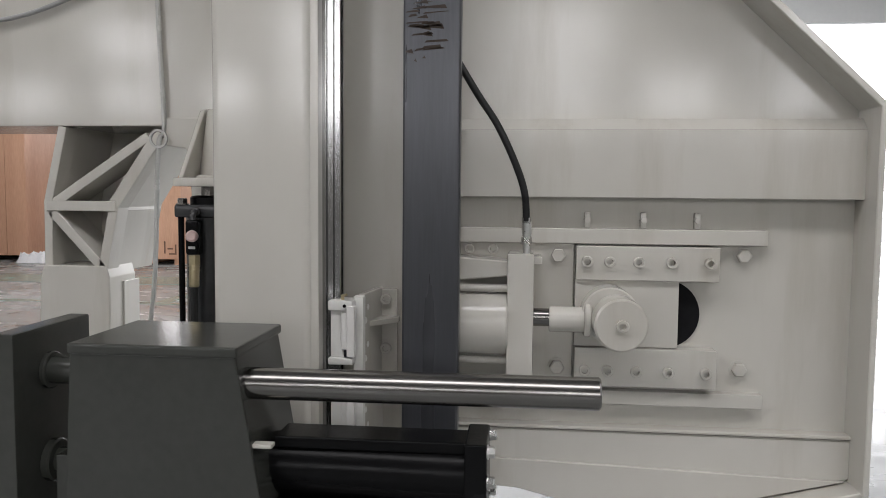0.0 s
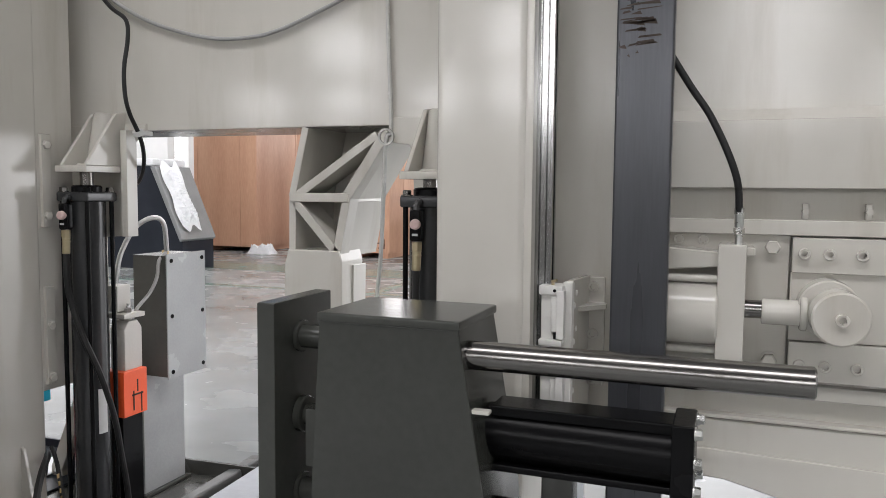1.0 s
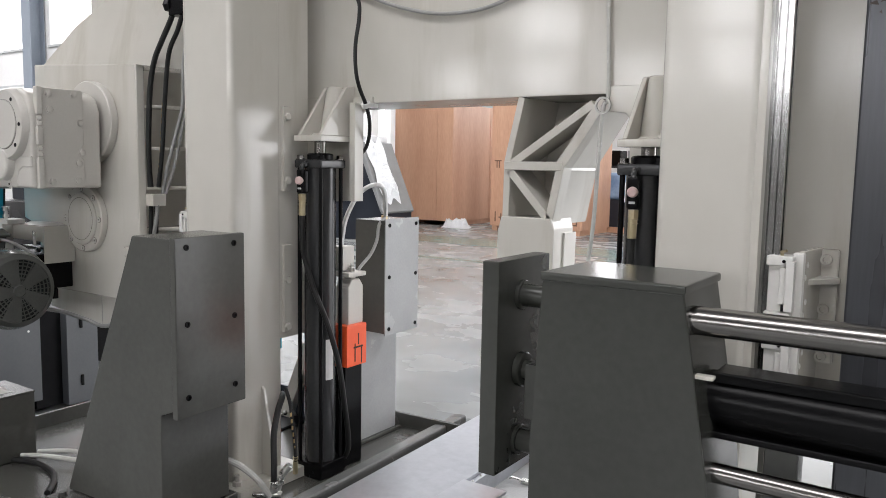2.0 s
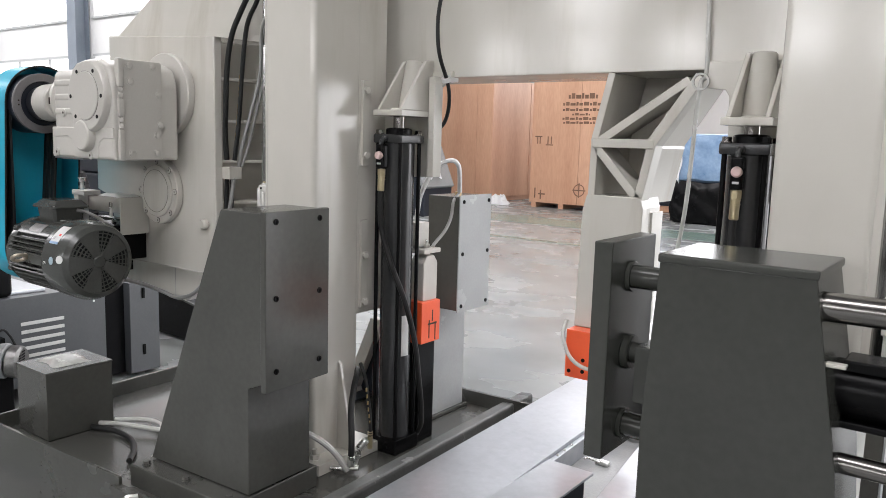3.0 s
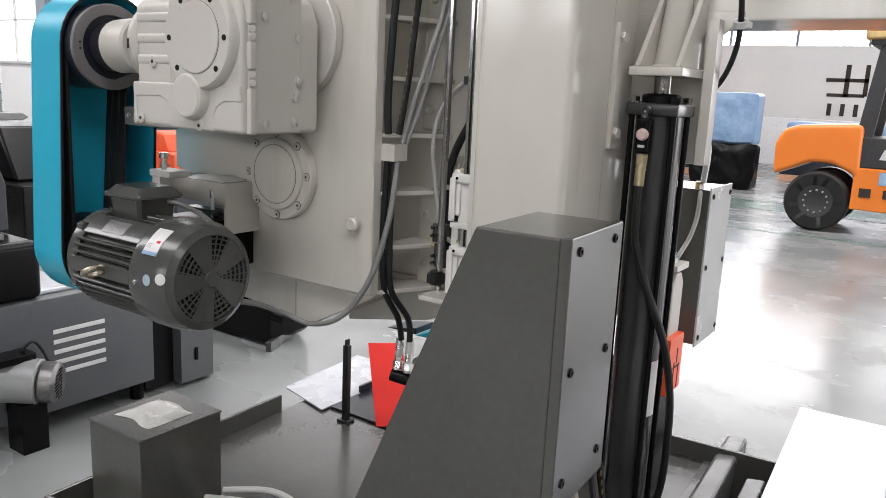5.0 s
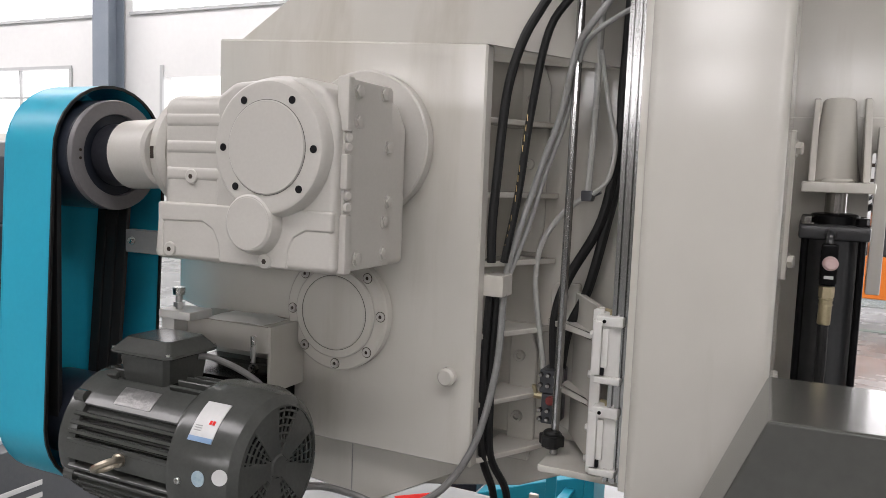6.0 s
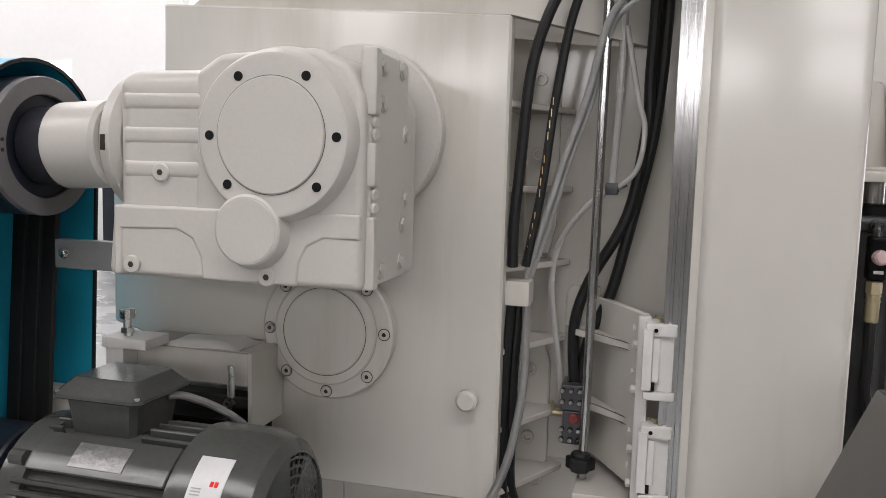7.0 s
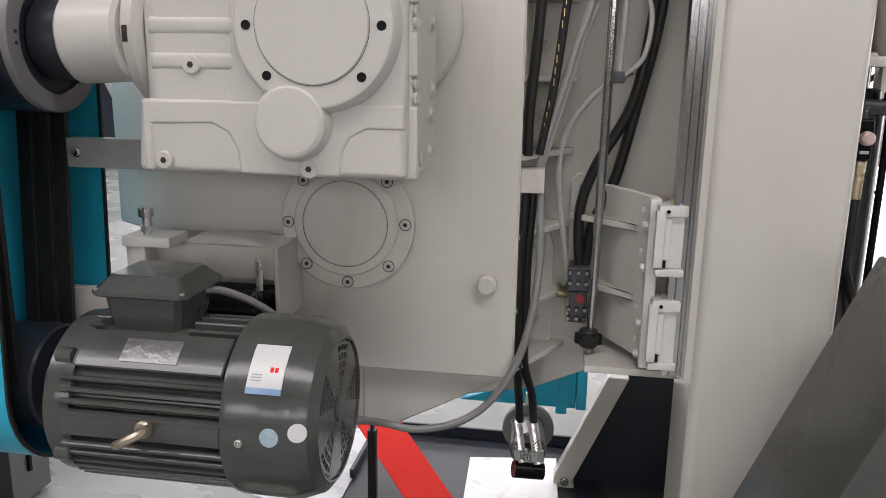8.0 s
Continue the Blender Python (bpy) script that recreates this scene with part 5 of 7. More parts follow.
for z in (1.645, 1.503, 1.362, 1.08, 0.942):
    bm = BM()
    screw(bm, (-2.167, 1.968, z), (0, -1, 0), 0.0125, 0.011)
    solo("housing_screw", bm, CREAM, "cream painted socket screw in the housing wall", "screw", "housing screws")
for z0, z1 in ((1.31, 1.72), (0.84, 1.145)):
    bm = BM()
    prism(bm, [(-2.192, z0), (-2.140, z0), (-2.128, z0 + 0.06), (-2.128, z1 - 0.05), (-2.146, z1), (-2.192, z1)], "y", 1.968, 1.981, 0.003)
    solo("bolt_strip", bm, CREAM, "cream bolted steel strip on the housing wall", "strip")

# ---- hydraulic motor, red sheet and post below the drive ----
pump = thing("hydraulic_motor", (-2.17, 2.05, 0.6), "small grey hydraulic motor with two black hoses", "hydraulic motor")
bm = BM()
rod(bm, (-2.165, 1.97, 0.63), (-2.172, 2.12, 0.61), 0.040, 24, 0.004)
part("body", bm, PLATE, pump)
bm = BM()
rod(bm, (-2.172, 2.118, 0.61), (-2.173, 2.132, 0.61), 0.062, 28, 0.002)
part("mount_disc", bm, MIDGREY, pump)
for dx in (-0.022, 0.012):
    bm = BM()
    rod(bm, (-2.168 + dx, 1.90, 0.735), (-2.150 + dx, 1.868, 0.655), 0.011, 12)
    lathe(bm, [(0, 0), (0.015, 0), (0.015, 0.02), (0, 0.02)], (-2.152 + dx, 1.872, 0.66), (-0.15, 0.3, 0.9), 6)
    part("hose_end", bm, ZINC, pump)
bm = BM()
rod(bm, (-2.19, 1.865, 0.64), (-2.13, 1.885, 0.63), 0.018, 14)
rod(bm, (-2.16, 1.875, 0.635), (-2.165, 1.975, 0.63), 0.018, 14)
part("port_block", bm, BLACK, pump)
bm = BM()
box(bm, -2.182, -2.158, 2.122, 2.136, 0.60, 0.70, 0.003)
part("bracket", bm, CREAM, pump)


def sheet(name, corners, thick, material, label, category="sheet"):
    b = BM()
    c = [Vector(p) for p in corners]
    n = (c[1] - c[0]).cross(c[3] - c[0]).normalized() * thick
    lo, hi = [b.verts.new(p) for p in c], [b.verts.new(p + n) for p in c]
    b.faces.new(lo)
    b.faces.new(hi[::-1])
    for k in range(len(c)):
        m_ = (k + 1) % len(c)
        b.faces.new((lo[k], hi[k], hi[m_], lo[m_]))
    return solo(name, b, material, label, category)


sheet("red_sheet", [(-2.43, 2.105, 0.330), (-2.34, 2.19, 0.330), (-2.60, 2.455, 0.49), (-2.69, 2.37, 0.49)], 0.003, RED, "leaning red painted sheet metal guard")
bm = BM()
box(bm, -2.563, -2.541, 2.085, 2.105, 0.318, 0.585, 0.003)
box(bm, -2.556, -2.548, 2.085, 2.105, 0.58, 0.605, 0.003)
box(bm, -2.575, -2.53, 2.075, 2.115, 0.318, 0.326, 0.002)
solo("stop_post", bm, RUBBER, "thin black stop post on the tray", "post")
cbx = thing("brush_cover", (-2.1, 2.2, 0.64), "teal blue sheet metal brush cover under the housing", "cover")
bm = BM()
prism(bm, [(-2.35, 0.640), (-2.062, 0.640), (-2.062, 0.744), (-2.20, 0.698)], "y", 2.19, 2.30, 0.002)
part("case", bm, TEAL, cbx)
bm = BM()
box(bm, -2.061, -2.036, 2.186, 2.305, 0.638, 0.756, 0.003)
part("end_plate", bm, TEAL, cbx)
bm = BM()
prism(bm, [(-2.351, 0.640), (-2.351, 0.662), (-2.47, 0.640)], "y", 2.195, 2.295, 0.002)
part("nose", bm, NAVY, cbx)
bm = BM()
box(bm, -2.11, -2.085, 2.021, 2.029, 0.70, 0.86, 0.002)
box(bm, -2.11, -2.085, 2.029, 2.20, 0.70, 0.708, 0.002)
part("hanger", bm, TEAL, cbx)
pan = thing("drip_pan", (-2.32, 2.38, 0.319), "black shallow drip pan lying in the tray", "pan")
bm = BM()
box(bm, -2.66, -1.98, 2.14, 2.603, 0.319, 0.327, 0.002)
part("bottom", bm, NAVY, pan)
bm = BM()
box(bm, -2.66, -1.98, 2.603, 2.615, 0.319, 0.36, 0.002)
part("back_lip", bm, NAVY, pan)
bm = BM()
box(bm, -2.672, -2.66, 2.30, 2.615, 0.319, 0.352, 0.002)
part("side_lip", bm, NAVY, pan)
sheet("cover_sheet", [(-2.905, 2.165, 0.322), (-2.665, 2.10, 0.322), (-2.66, 2.60, 0.322), (-2.935, 2.60, 0.322)], 0.005, PALESHEET, "loose pale film-covered sheet lying over the tray edge")
sheet("cover_sheet", [(-2.34, 2.235, 0.332), (-2.09, 2.25, 0.332), (-2.10, 2.50, 0.335), (-2.35, 2.46, 0.335)], 0.004, PLASTIC, "loose bright sheet lying in the drip pan")

# ---- tank, cables in the tray, lifting hook ----
tank = thing("tank_box", (-2.595, 1.40, 0.318), "dark grey square steel tank box in the tray", "tank")
bm = BM()
box(bm, -2.70, -2.49, 1.282, 1.525, 0.319, 0.556, 0.004)
part("body", bm, GREY, tank)
bm = BM()
box(bm, -2.702, -2.488, 1.28, 1.527, 0.556, 0.562, 0.002)
part("lid", bm, GREY, tank)
mound("plastic_bag", -2.67, -2.53, 1.34, 1.47, 0.562, 0.022, CLEAR, "small crumpled clear bag lying on the tank", "bag", 5)
hose_thing("tray_cable", [(-2.49, 1.47, 0.335), (-2.40, 1.50, 0.345), (-2.27, 1.56, 0.34), (-2.15, 1.62, 0.335), (-2.02, 1.70, 0.335)], 0.0085, CLEAR, "pale hose lying in the tray", "hose")
hose_thing("tray_cable", [(-2.49, 1.53, 0.33), (-2.38, 1.60, 0.335), (-2.25, 1.58, 0.338), (-2.15, 1.50, 0.33), (-2.08, 1.42, 0.328)], 0.009, CLEAR, "pale hose curling round the pedestal", "hose")
hose_thing("tray_cable", [(-2.49, 1.44, 0.33), (-2.38, 1.47, 0.331), (-2.27, 1.46, 0.331), (-2.19, 1.42, 0.329), (-2.12, 1.36, 0.329)], 0.010, RUBBER, "black cable lying in the tray", "cable")
bm = BM()
tube(bm, [(-1.83, 1.222, 0.285), (-1.835, 1.195, 0.30), (-1.845, 1.175, 0.325), (-1.84, 1.18, 0.352), (-1.82, 1.205, 0.355)], 0.010, 8)
solo("lifting_hook", bm, ZINC, "bright round steel lifting hook on the tray wall", "hook")

# ---- lift cylinders ----
def lift_cylinder(cx, cy, foot):
    """foot: height of the under side of the bracket that the piston pushes."""
    cyl = thing("lift_cylinder", (cx, cy, 0.318), "black upright hydraulic lift cylinder with tie rods", "hydraulic cylinder", "lift cylinders")
    b = BM()
    rod(b, (cx, cy, 0.36), (cx, cy, 1.385), 0.0535, 48)
    part("barrel", b, CYL, cyl)
    for sx in (-1, 1):
        for sy in (-1, 1):
            b = BM()
            rod(b, (cx + sx * 0.0485, cy + sy * 0.0485, 0.34), (cx + sx * 0.0485, cy + sy * 0.0485, 1.40), 0.0068, 14)
            part("tie_rod", b, BLACK, cyl)
            b = BM()
            hexnut(b, (cx + sx * 0.046, cy + sy * 0.046, 1.408), (0, 0, 1), 0.012, 0.014)
            part("nut", b, CHROME if sx * sy > 0 else BLACK, cyl)
    b = BM()
    box(b, cx - 0.061, cx + 0.061, cy - 0.061, cy + 0.061, 1.378, 1.408, 0.006)
    part("head_cap", b, CYL, cyl)
    b = BM()
    lathe(b, [(0, 0), (0.044, 0), (0.044, 0.016), (0.040, 0.020), (0.030, 0.022), (0, 0.022)], (cx, cy, 1.407), (0, 0, 1), 30)
    part("gland", b, BLACK, cyl)
    b = BM()
    box(b, cx - 0.063, cx + 0.063, cy - 0.063, cy + 0.063, 0.319, 0.372, 0.005)
    part("base_cap", b, BLACK, cyl)
    b = BM()
    rod(b, (cx, cy, 1.42), (cx, cy, foot + 0.002), 0.0195, 28)
    part("piston_rod", b, CHROME, cyl, "bright piston rod")
    b = BM()
    rod(b, (cx - 0.006, cy - 0.058, 1.392), (cx - 0.006, cy - 0.072, 1.390), 0.011, 16, 0.003)
    tube(b, [(cx - 0.006, cy - 0.070, 1.392), (cx - 0.007, cy - 0.078, 1.384), (cx - 0.007, cy - 0.080, 1.372), (cx - 0.007, cy - 0.080, 1.36)], 0.008, 10)
    part("elbow", b, CYL, cyl)
    b = BM()
    box(b, cx - 0.020, cx + 0.010, cy - 0.094, cy - 0.062, 1.296, 1.374, 0.006, 3)
    blk = part("port_block", b, BLACK, cyl)
    b = BM()
    lathe(b, [(0, 0.012), (0.009, 0.012), (0.0125, 0.009), (0.0135, 0.0), (0.0135, -0.004)], (cx - 0.003, cy - 0.094, 1.338), (0.15, -1, 0), 24)
    part("sight_plug", b, PLUGPINK, blk, "round pale pink plug")
    b = BM()
    box(b, cx - 0.012, cx + 0.004, cy - 0.0955, cy - 0.0935, 1.309, 1.315, 0.001)
    part("tag", b, PAPER, blk)
    b = BM()
    lathe(b, [(0, 0), (0.0135, 0), (0.0135, 0.020), (0, 0.020)], (cx - 0.005, cy - 0.079, 1.274), (0, 0, 1), 6)
    rod(b, (cx - 0.005, cy - 0.079, 1.276), (cx - 0.006, cy - 0.080, 1.222), 0.0115, 16, 0.002)
    for z in (1.268, 1.258):
        lathe(b, [(0.0105, 0), (0.0128, 0.001), (0.0128, 0.003), (0.0105, 0.004), (0.0105, 0)], (cx - 0.005, cy - 0.079, z), (0, 0, 1), 16)
    part("hose_fitting", b, BRASSY, cyl, "crimped yellow zinc hose fitting")
    b = BM()
    tag = [(cx + 0.0544 * math.cos(radians(a)), cy + 0.0544 * math.sin(radians(a))) for a in (-26, -15, -4, 6)]
    prism(b, tag + [(x - 0.001, y) for x, y in tag[::-1]], "z", 0.66, 0.80)
    part("label", b, PAPER, cyl, "white paper label")
    # bracket on the saw head
    br = thing("lift_bracket", (cx, cy, foot), "cream lift bracket with gussets on the saw head", "bracket", "lift brackets")
    b = BM()
    box(b, cx - 0.062, cx + 0.062, cy - 0.062, cy + 0.113, foot, foot + 0.020, 0.003)
    part("foot_plate", b, CREAM, br)
    for sx in (-0.052, 0.040):
        b = BM()
        prism(b, [(cy - 0.055, foot + 0.02), (cy + 0.1135, foot + 0.02), (cy + 0.1135, foot + 0.192), (cy + 0.075, foot + 0.186), (cy + 0.066, foot + 0.176)], "x", cx + sx, cx + sx + 0.012, 0.002)
        part("gusset", b, CREAM, br)
    b = BM()
    lathe(b, [(0, 0), (0.030, 0), (0.030, 0.004), (0.026, 0.008), (0, 0.008)], (cx, cy, foot + 0.019), (0, 0, 1), 24)
    part("rod_nut", b, CREAM, br)
    b = BM()
    rod(b, (cx - 0.006, cy + 0.066, foot + 0.018), (cx - 0.006, cy + 0.082, foot + 0.185), 0.044, 28, 0.004, 0.030)
    part("socket_tube", b, CREAM, br)
    return cyl


lift_cylinder(-1.564, 2.03, 1.467)
lift_cylinder(-0.430, 2.03, 1.449)
hose_thing("cylinder_hose", [(-1.570, 1.950, 1.225), (-1.569, 1.950, 1.15), (-1.566, 1.957, 1.085), (-1.528, 1.962, 0.978), (-1.485, 1.985, 0.856), (-1.468, 2.02, 0.717), (-1.472, 2.05, 0.588), (-1.485, 2.085, 0.47), (-1.505, 2.11, 0.39), (-1.54, 2.12, 0.335)], 0.0095, RUBBER, "black hose sagging in front of the lift cylinder")
hose_thing("cylinder_hose", [(-0.436, 1.950, 1.225), (-0.435, 1.948, 1.12), (-0.42, 1.945, 0.95), (-0.40, 1.945, 0.75), (-0.41, 1.955, 0.5)], 0.0095, RUBBER, "black hose hanging down the lift cylinder")
bm = BM()
box(bm, -1.497, -1.472, 2.10, 2.145, 1.268, 1.60, 0.002)
solo("guard_strip", bm, CREAM, "cream steel angle strip under the web plate", "strip")
for z0, z1, zs in ((1.30, 1.58, (1.547, 1.335)), (0.82, 1.12, (1.0, 0.84))):
    strip = thing("clamp_strip", (-1.645, 1.96, z0), "cream clamp strip with two bolts on the column", "strip", "clamp strips")
    bm = BM()
    box(bm, -1.668, -1.640, 1.936, 1.972, z0, z1, 0.003)
    part("bar", bm, CREAM, strip)
    for z in zs:
        bm = BM()
        hexnut(bm, (-1.640, 1.952, z), (1, -0.2, 0), 0.013, 0.012)
        part("bolt", bm, CREAM, strip)
hose_thing("base_hose", [(-1.512, 1.762, 0.372), (-1.516, 1.768, 0.44), (-1.545, 1.795, 0.52), (-1.585, 1.85, 0.575), (-1.635, 1.92, 0.603), (-1.69, 1.965, 0.585), (-1.73, 1.99, 0.51)], 0.0105, RUBBER, "black hose arching up from the base")
hose_thing("base_hose", [(-1.562, 1.908, 0.35), (-1.563, 1.909, 0.42), (-1.572, 1.914, 0.47), (-1.592, 1.918, 0.566), (-1.61, 1.925, 0.60), (-1.64, 1.94, 0.625)], 0.0065, RUBBER, "printed black hose arching beside the cylinder")
bm = BM()
rod(bm, (-1.562, 1.908, 0.35), (-1.563, 1.909, 0.395), 0.009, 14, 0.002)
for z in (0.398, 0.406):
    lathe(bm, [(0.006, 0), (0.009, 0.001), (0.009, 0.004), (0.006, 0.005), (0.006, 0)], (-1.563, 1.909, z), (0, 0, 1), 14)
solo("crimp_sleeve", bm, BRASSY, "crimped yellow zinc sleeve on the printed hose", "sleeve")
gold = thing("hose_print", (-1.58, 1.905, 0.44), "gold printed dashes along a thin black hose", "lettering")
for k in range(6):
    z = 0.435 + 0.022 * k
    x = -1.5655 - (z - 0.42) * 0.185
    bm = BM()
    box(bm, x + 0.0035, x + 0.0065, 1.9055, 1.9065 + (z - 0.42) * 0.05, z, z + 0.013)
    part("bar", bm, BRASS, gold)
hose_thing("return_hose", [(-1.80, 1.665, 0.36), (-1.72, 1.655, 0.43), (-1.655, 1.65, 0.462), (-1.60, 1.655, 0.468), (-1.56, 1.68, 0.445), (-1.535, 1.72, 0.395), (-1.525, 1.756, 0.335)], 0.0105, CLEAR, "milky return hose arching over the column foot")
bm = BM()
rod(bm, (-1.527, 1.79, 0.335), (-1.518, 1.80, 0.385), 0.0105, 14)
lathe(bm, [(0, 0), (0.013, 0), (0.013, 0.014), (0, 0.014)], (-1.521, 1.797, 0.365), (0.2, 0.1, 0.9), 6)
rod(bm, (-1.519, 1.802, 0.392), (-1.500, 1.822, 0.424), 0.0125, 16, 0.002)
rod(bm, (-1.512, 1.762, 0.352), (-1.512, 1.762, 0.385), 0.0125, 14, 0.002)
rod(bm, (-1.60, 1.73, 0.332), (-1.505, 1.79, 0.336), 0.009, 12)
solo("hose_fitting", bm, ZINC, "bright hydraulic fitting at the column foot", "fitting")
hose_thing("wheel_hose", [(0.08, 1.72, 0.012), (0.085, 1.70, 0.10), (0.10, 1.62, 0.40), (0.17, 1.60, 0.62), (0.26, 1.62, 0.66), (0.34, 1.66, 0.55), (0.36, 1.70, 0.2), (0.365, 1.72, 0.012)], 0.012, RUBBER, "black hose arching behind the clamp cylinder")

# ---- junction box on its post, fixed blade guide ----
jb = thing("junction_box", (-1.57, 2.42, 0.766), "grey electrical junction box with screwed pale cover", "junction box")
bm = BM()
box(bm, -1.650, -1.508, 2.312, 2.508, 0.768, 1.19, 0.003)
part("body", bm, GREY, jb)
bm = BM()
box(bm, -1.508, -1.503, 2.310, 2.514, 0.762, 1.196, 0.001)
part("cover", bm, BOXGREY, jb)
for y in (2.332, 2.495):
    for z in (1.172, 0.98, 0.785):
        bm = BM()
        screw(bm, (-1.503, y, z), (1, 0, 0), 0.0075, 0.003)
        part("screw", bm, BLACK, jb)
bm = BM()
rod(bm, (-1.55, 2.36, 1.19), (-1.55, 2.36, 1.206), 0.012, 14)
part("gland", bm, BRASS, jb)
post = thing("box_post", (-1.61, 2.44, 0.318), "grey square steel post with foot plate", "post")
bm = BM()
box(bm, -1.715, -1.630, 2.328, 2.545, 0.33, 0.77, 0.004)
part("tube", bm, BOXGREY, post)
bm = BM()
box(bm, -1.74, -1.615, 2.315, 2.56, 0.319, 0.331, 0.003)
part("foot_plate", bm, GREY, post)
hose_thing("braided_conduit", [(-1.60, 2.16, 1.04), (-1.60, 2.18, 1.12), (-1.598, 2.20, 1.20), (-1.575, 2.24, 1.285), (-1.545, 2.29, 1.32), (-1.53, 2.33, 1.30), (-1.54, 2.355, 1.205)], 0.0085, BRAID, "braided metal conduit bending over to the junction box", "conduit")
hose_thing("guide_cable", [(-1.545, 2.36, 1.20), (-1.53, 2.305, 1.175), (-1.528, 2.29, 1.12), (-1.532, 2.26, 1.07), (-1.54, 2.215, 1.03), (-1.545, 2.20, 1.01)], 0.006, CABLE, "grey cable hanging from the junction box", "cable")
gd = thing("blade_guide", (-1.55, 2.15, 0.319), "fixed blade guide with cream arm and orange block", "blade guide")
bm = BM()
prism(bm, [(2.125, 0.83), (2.205, 0.83), (2.205, 0.965), (2.185, 0.992), (2.145, 0.992), (2.125, 0.965)], "x", -1.58, -1.519, 0.006, 2)
part("arm", bm, CAST, gd)
bm = BM()
box(bm, -1.592, -1.512, 2.118, 2.212, 1.0, 1.016, 0.003)
rod(bm, (-1.55, 2.165, 0.985), (-1.55, 2.165, 1.002), 0.02, 14)
part("cap_plate", bm, CAST, gd)
bm = BM()
box(bm, -1.605, -1.55, 2.13, 2.19, 1.02, 1.105, 0.003)
part("stub", bm, CAST, gd)
bm = BM()
rod(bm, (-1.54, 2.165, 1.012), (-1.54, 2.165, 1.045), 0.006, 10)
lathe(bm, [(0, 0), (0.012, 0), (0.012, 0.014), (0, 0.014)], (-1.54, 2.165, 1.016), (0, 0, 1), 6)
part("bolt", bm, ZINC, gd)
bm = BM()
box(bm, -1.595, -1.503, 2.10, 2.205, 0.684, 0.832, 0.003)
blk = part("guide_block", bm, ORANGE, gd, "orange painted guide block")
for y0, y1, z0, z1 in ((2.14, 2.145, 0.70, 0.765), (2.175, 2.18, 0.69, 0.755), (2.135, 2.185, 0.748, 0.754), (2.158, 2.163, 0.76, 0.80)):
    bm = BM()
    box(bm, -1.5035, -1.502, y0, y1, z0, z1)
    part("ink_stroke", bm, INK, blk)
bm = BM()
box(bm, -1.60, -1.52, 2.11, 2.20, 0.319, 0.686, 0.003)
part("carbide_holder", bm, BLACK, gd, "black lower holder")

# ---- moving blade guide arm ----
arm = thing("blade_guide", (-0.8, 2.25, 0.69), "cream trussed blade guide arm with orange guide block", "blade guide")
Y0, Y1 = 2.152, 2.40


def strut(name, p, q, w, y0=Y0, y1=Y0 + 0.055):
    p, q = Vector(p), Vector(q)
    n = Vector((-(q - p).y, (q - p).x)).normalized() * w / 2
    b = BM()
    prism(b, [tuple(p + n), tuple(q + n), tuple(q - n), tuple(p - n)], "y", y0, y1, 0.0015)
    return part(name, b, CREAM, arm)


strut("outer_chord", (-0.868, 1.60), (-0.914, 1.40), 0.022)
strut("outer_chord", (-0.912, 1.405), (-0.914, 1.225), 0.022)
strut("inner_chord", (-0.610, 1.585), (-0.737, 1.40), 0.03)
strut("inner_chord", (-0.735, 1.40), (-0.770, 1.225), 0.026)
strut("brace", (-0.895, 1.405), (-0.640, 1.575), 0.024, Y0, Y0 + 0.11)
strut("brace", (-0.905, 1.385), (-0.770, 1.24), 0.024, Y0, Y0 + 0.11)
strut("cross_strut", (-0.918, 1.398), (-0.728, 1.398), 0.026, Y0 - 0.003, Y1 - 0.001)
for pts, nm in (([(-0.617, 1.60), (-0.60, 1.60), (-0.727, 1.40), (-0.76, 1.225), (-0.772, 1.225), (-0.742, 1.40)], "inner_web"), ([(-0.872, 1.60), (-0.862, 1.60), (-0.905, 1.40), (-0.905, 1.225), (-0.918, 1.225), (-0.918, 1.40)], "outer_web")):
    bm = BM()
    prism(bm, pts, "y", Y0 + 0.05, Y1)
    part(nm, bm, CREAM, arm)
bm = BM()
prism(bm, [(-0.868, 1.60), (-0.605, 1.60), (-0.735, 1.40), (-0.765, 1.23), (-0.914, 1.23), (-0.914, 1.40)], "y", Y1 - 0.006, Y1)
part("rear_plate", bm, CREAM, arm)
bm = BM()
prism(bm, [(-0.926, 1.245), (-0.757, 1.245), (-0.748, 1.215), (-0.750, 1.0), (-0.748, 0.875), (-0.757, 0.840), (-0.946, 0.838), (-0.938, 1.20)], "y", Y0 - 0.004, Y0 + 0.13, 0.003)
part("lower_box", bm, CREAM, arm)
bm = BM()
prism(bm, [(-0.750, 1.20), (-0.742, 1.20), (-0.744, 1.022), (-0.752, 1.022)], "y", Y0 + 0.06, Y0 + 0.14, 0.001)
part("side_strip", bm, CREAM, arm)
bm = BM()
prism(bm, [(-0.748, 0.99), (-0.742, 0.99), (-0.741, 0.885), (-0.7475, 0.885)], "y", Y0 + 0.02, Y0 + 0.06, 0.001)
part("side_strip", bm, CREAM, arm)
bm = BM()
box(bm, -0.945, -0.828, 2.10, 2.30, 0.69, 0.838, 0.003)
ob_ = part("guide_block", bm, ORANGE, arm, "orange painted guide block")
for x, z in ((-0.93, 0.71), (-0.885, 0.715), (-0.85, 0.71), (-0.885, 0.75)):
    bm = BM()
    screw(bm, (x, 2.10, z), (0, -1, 0), 0.006, 0.003)
    part("screw", bm, BLACK, ob_)
bm = BM()
box(bm, -0.826, -0.785, 2.14, 2.28, 0.685, 0.80, 0.004)
part("roller_block", bm, ORANGE, arm, "small orange roller block")
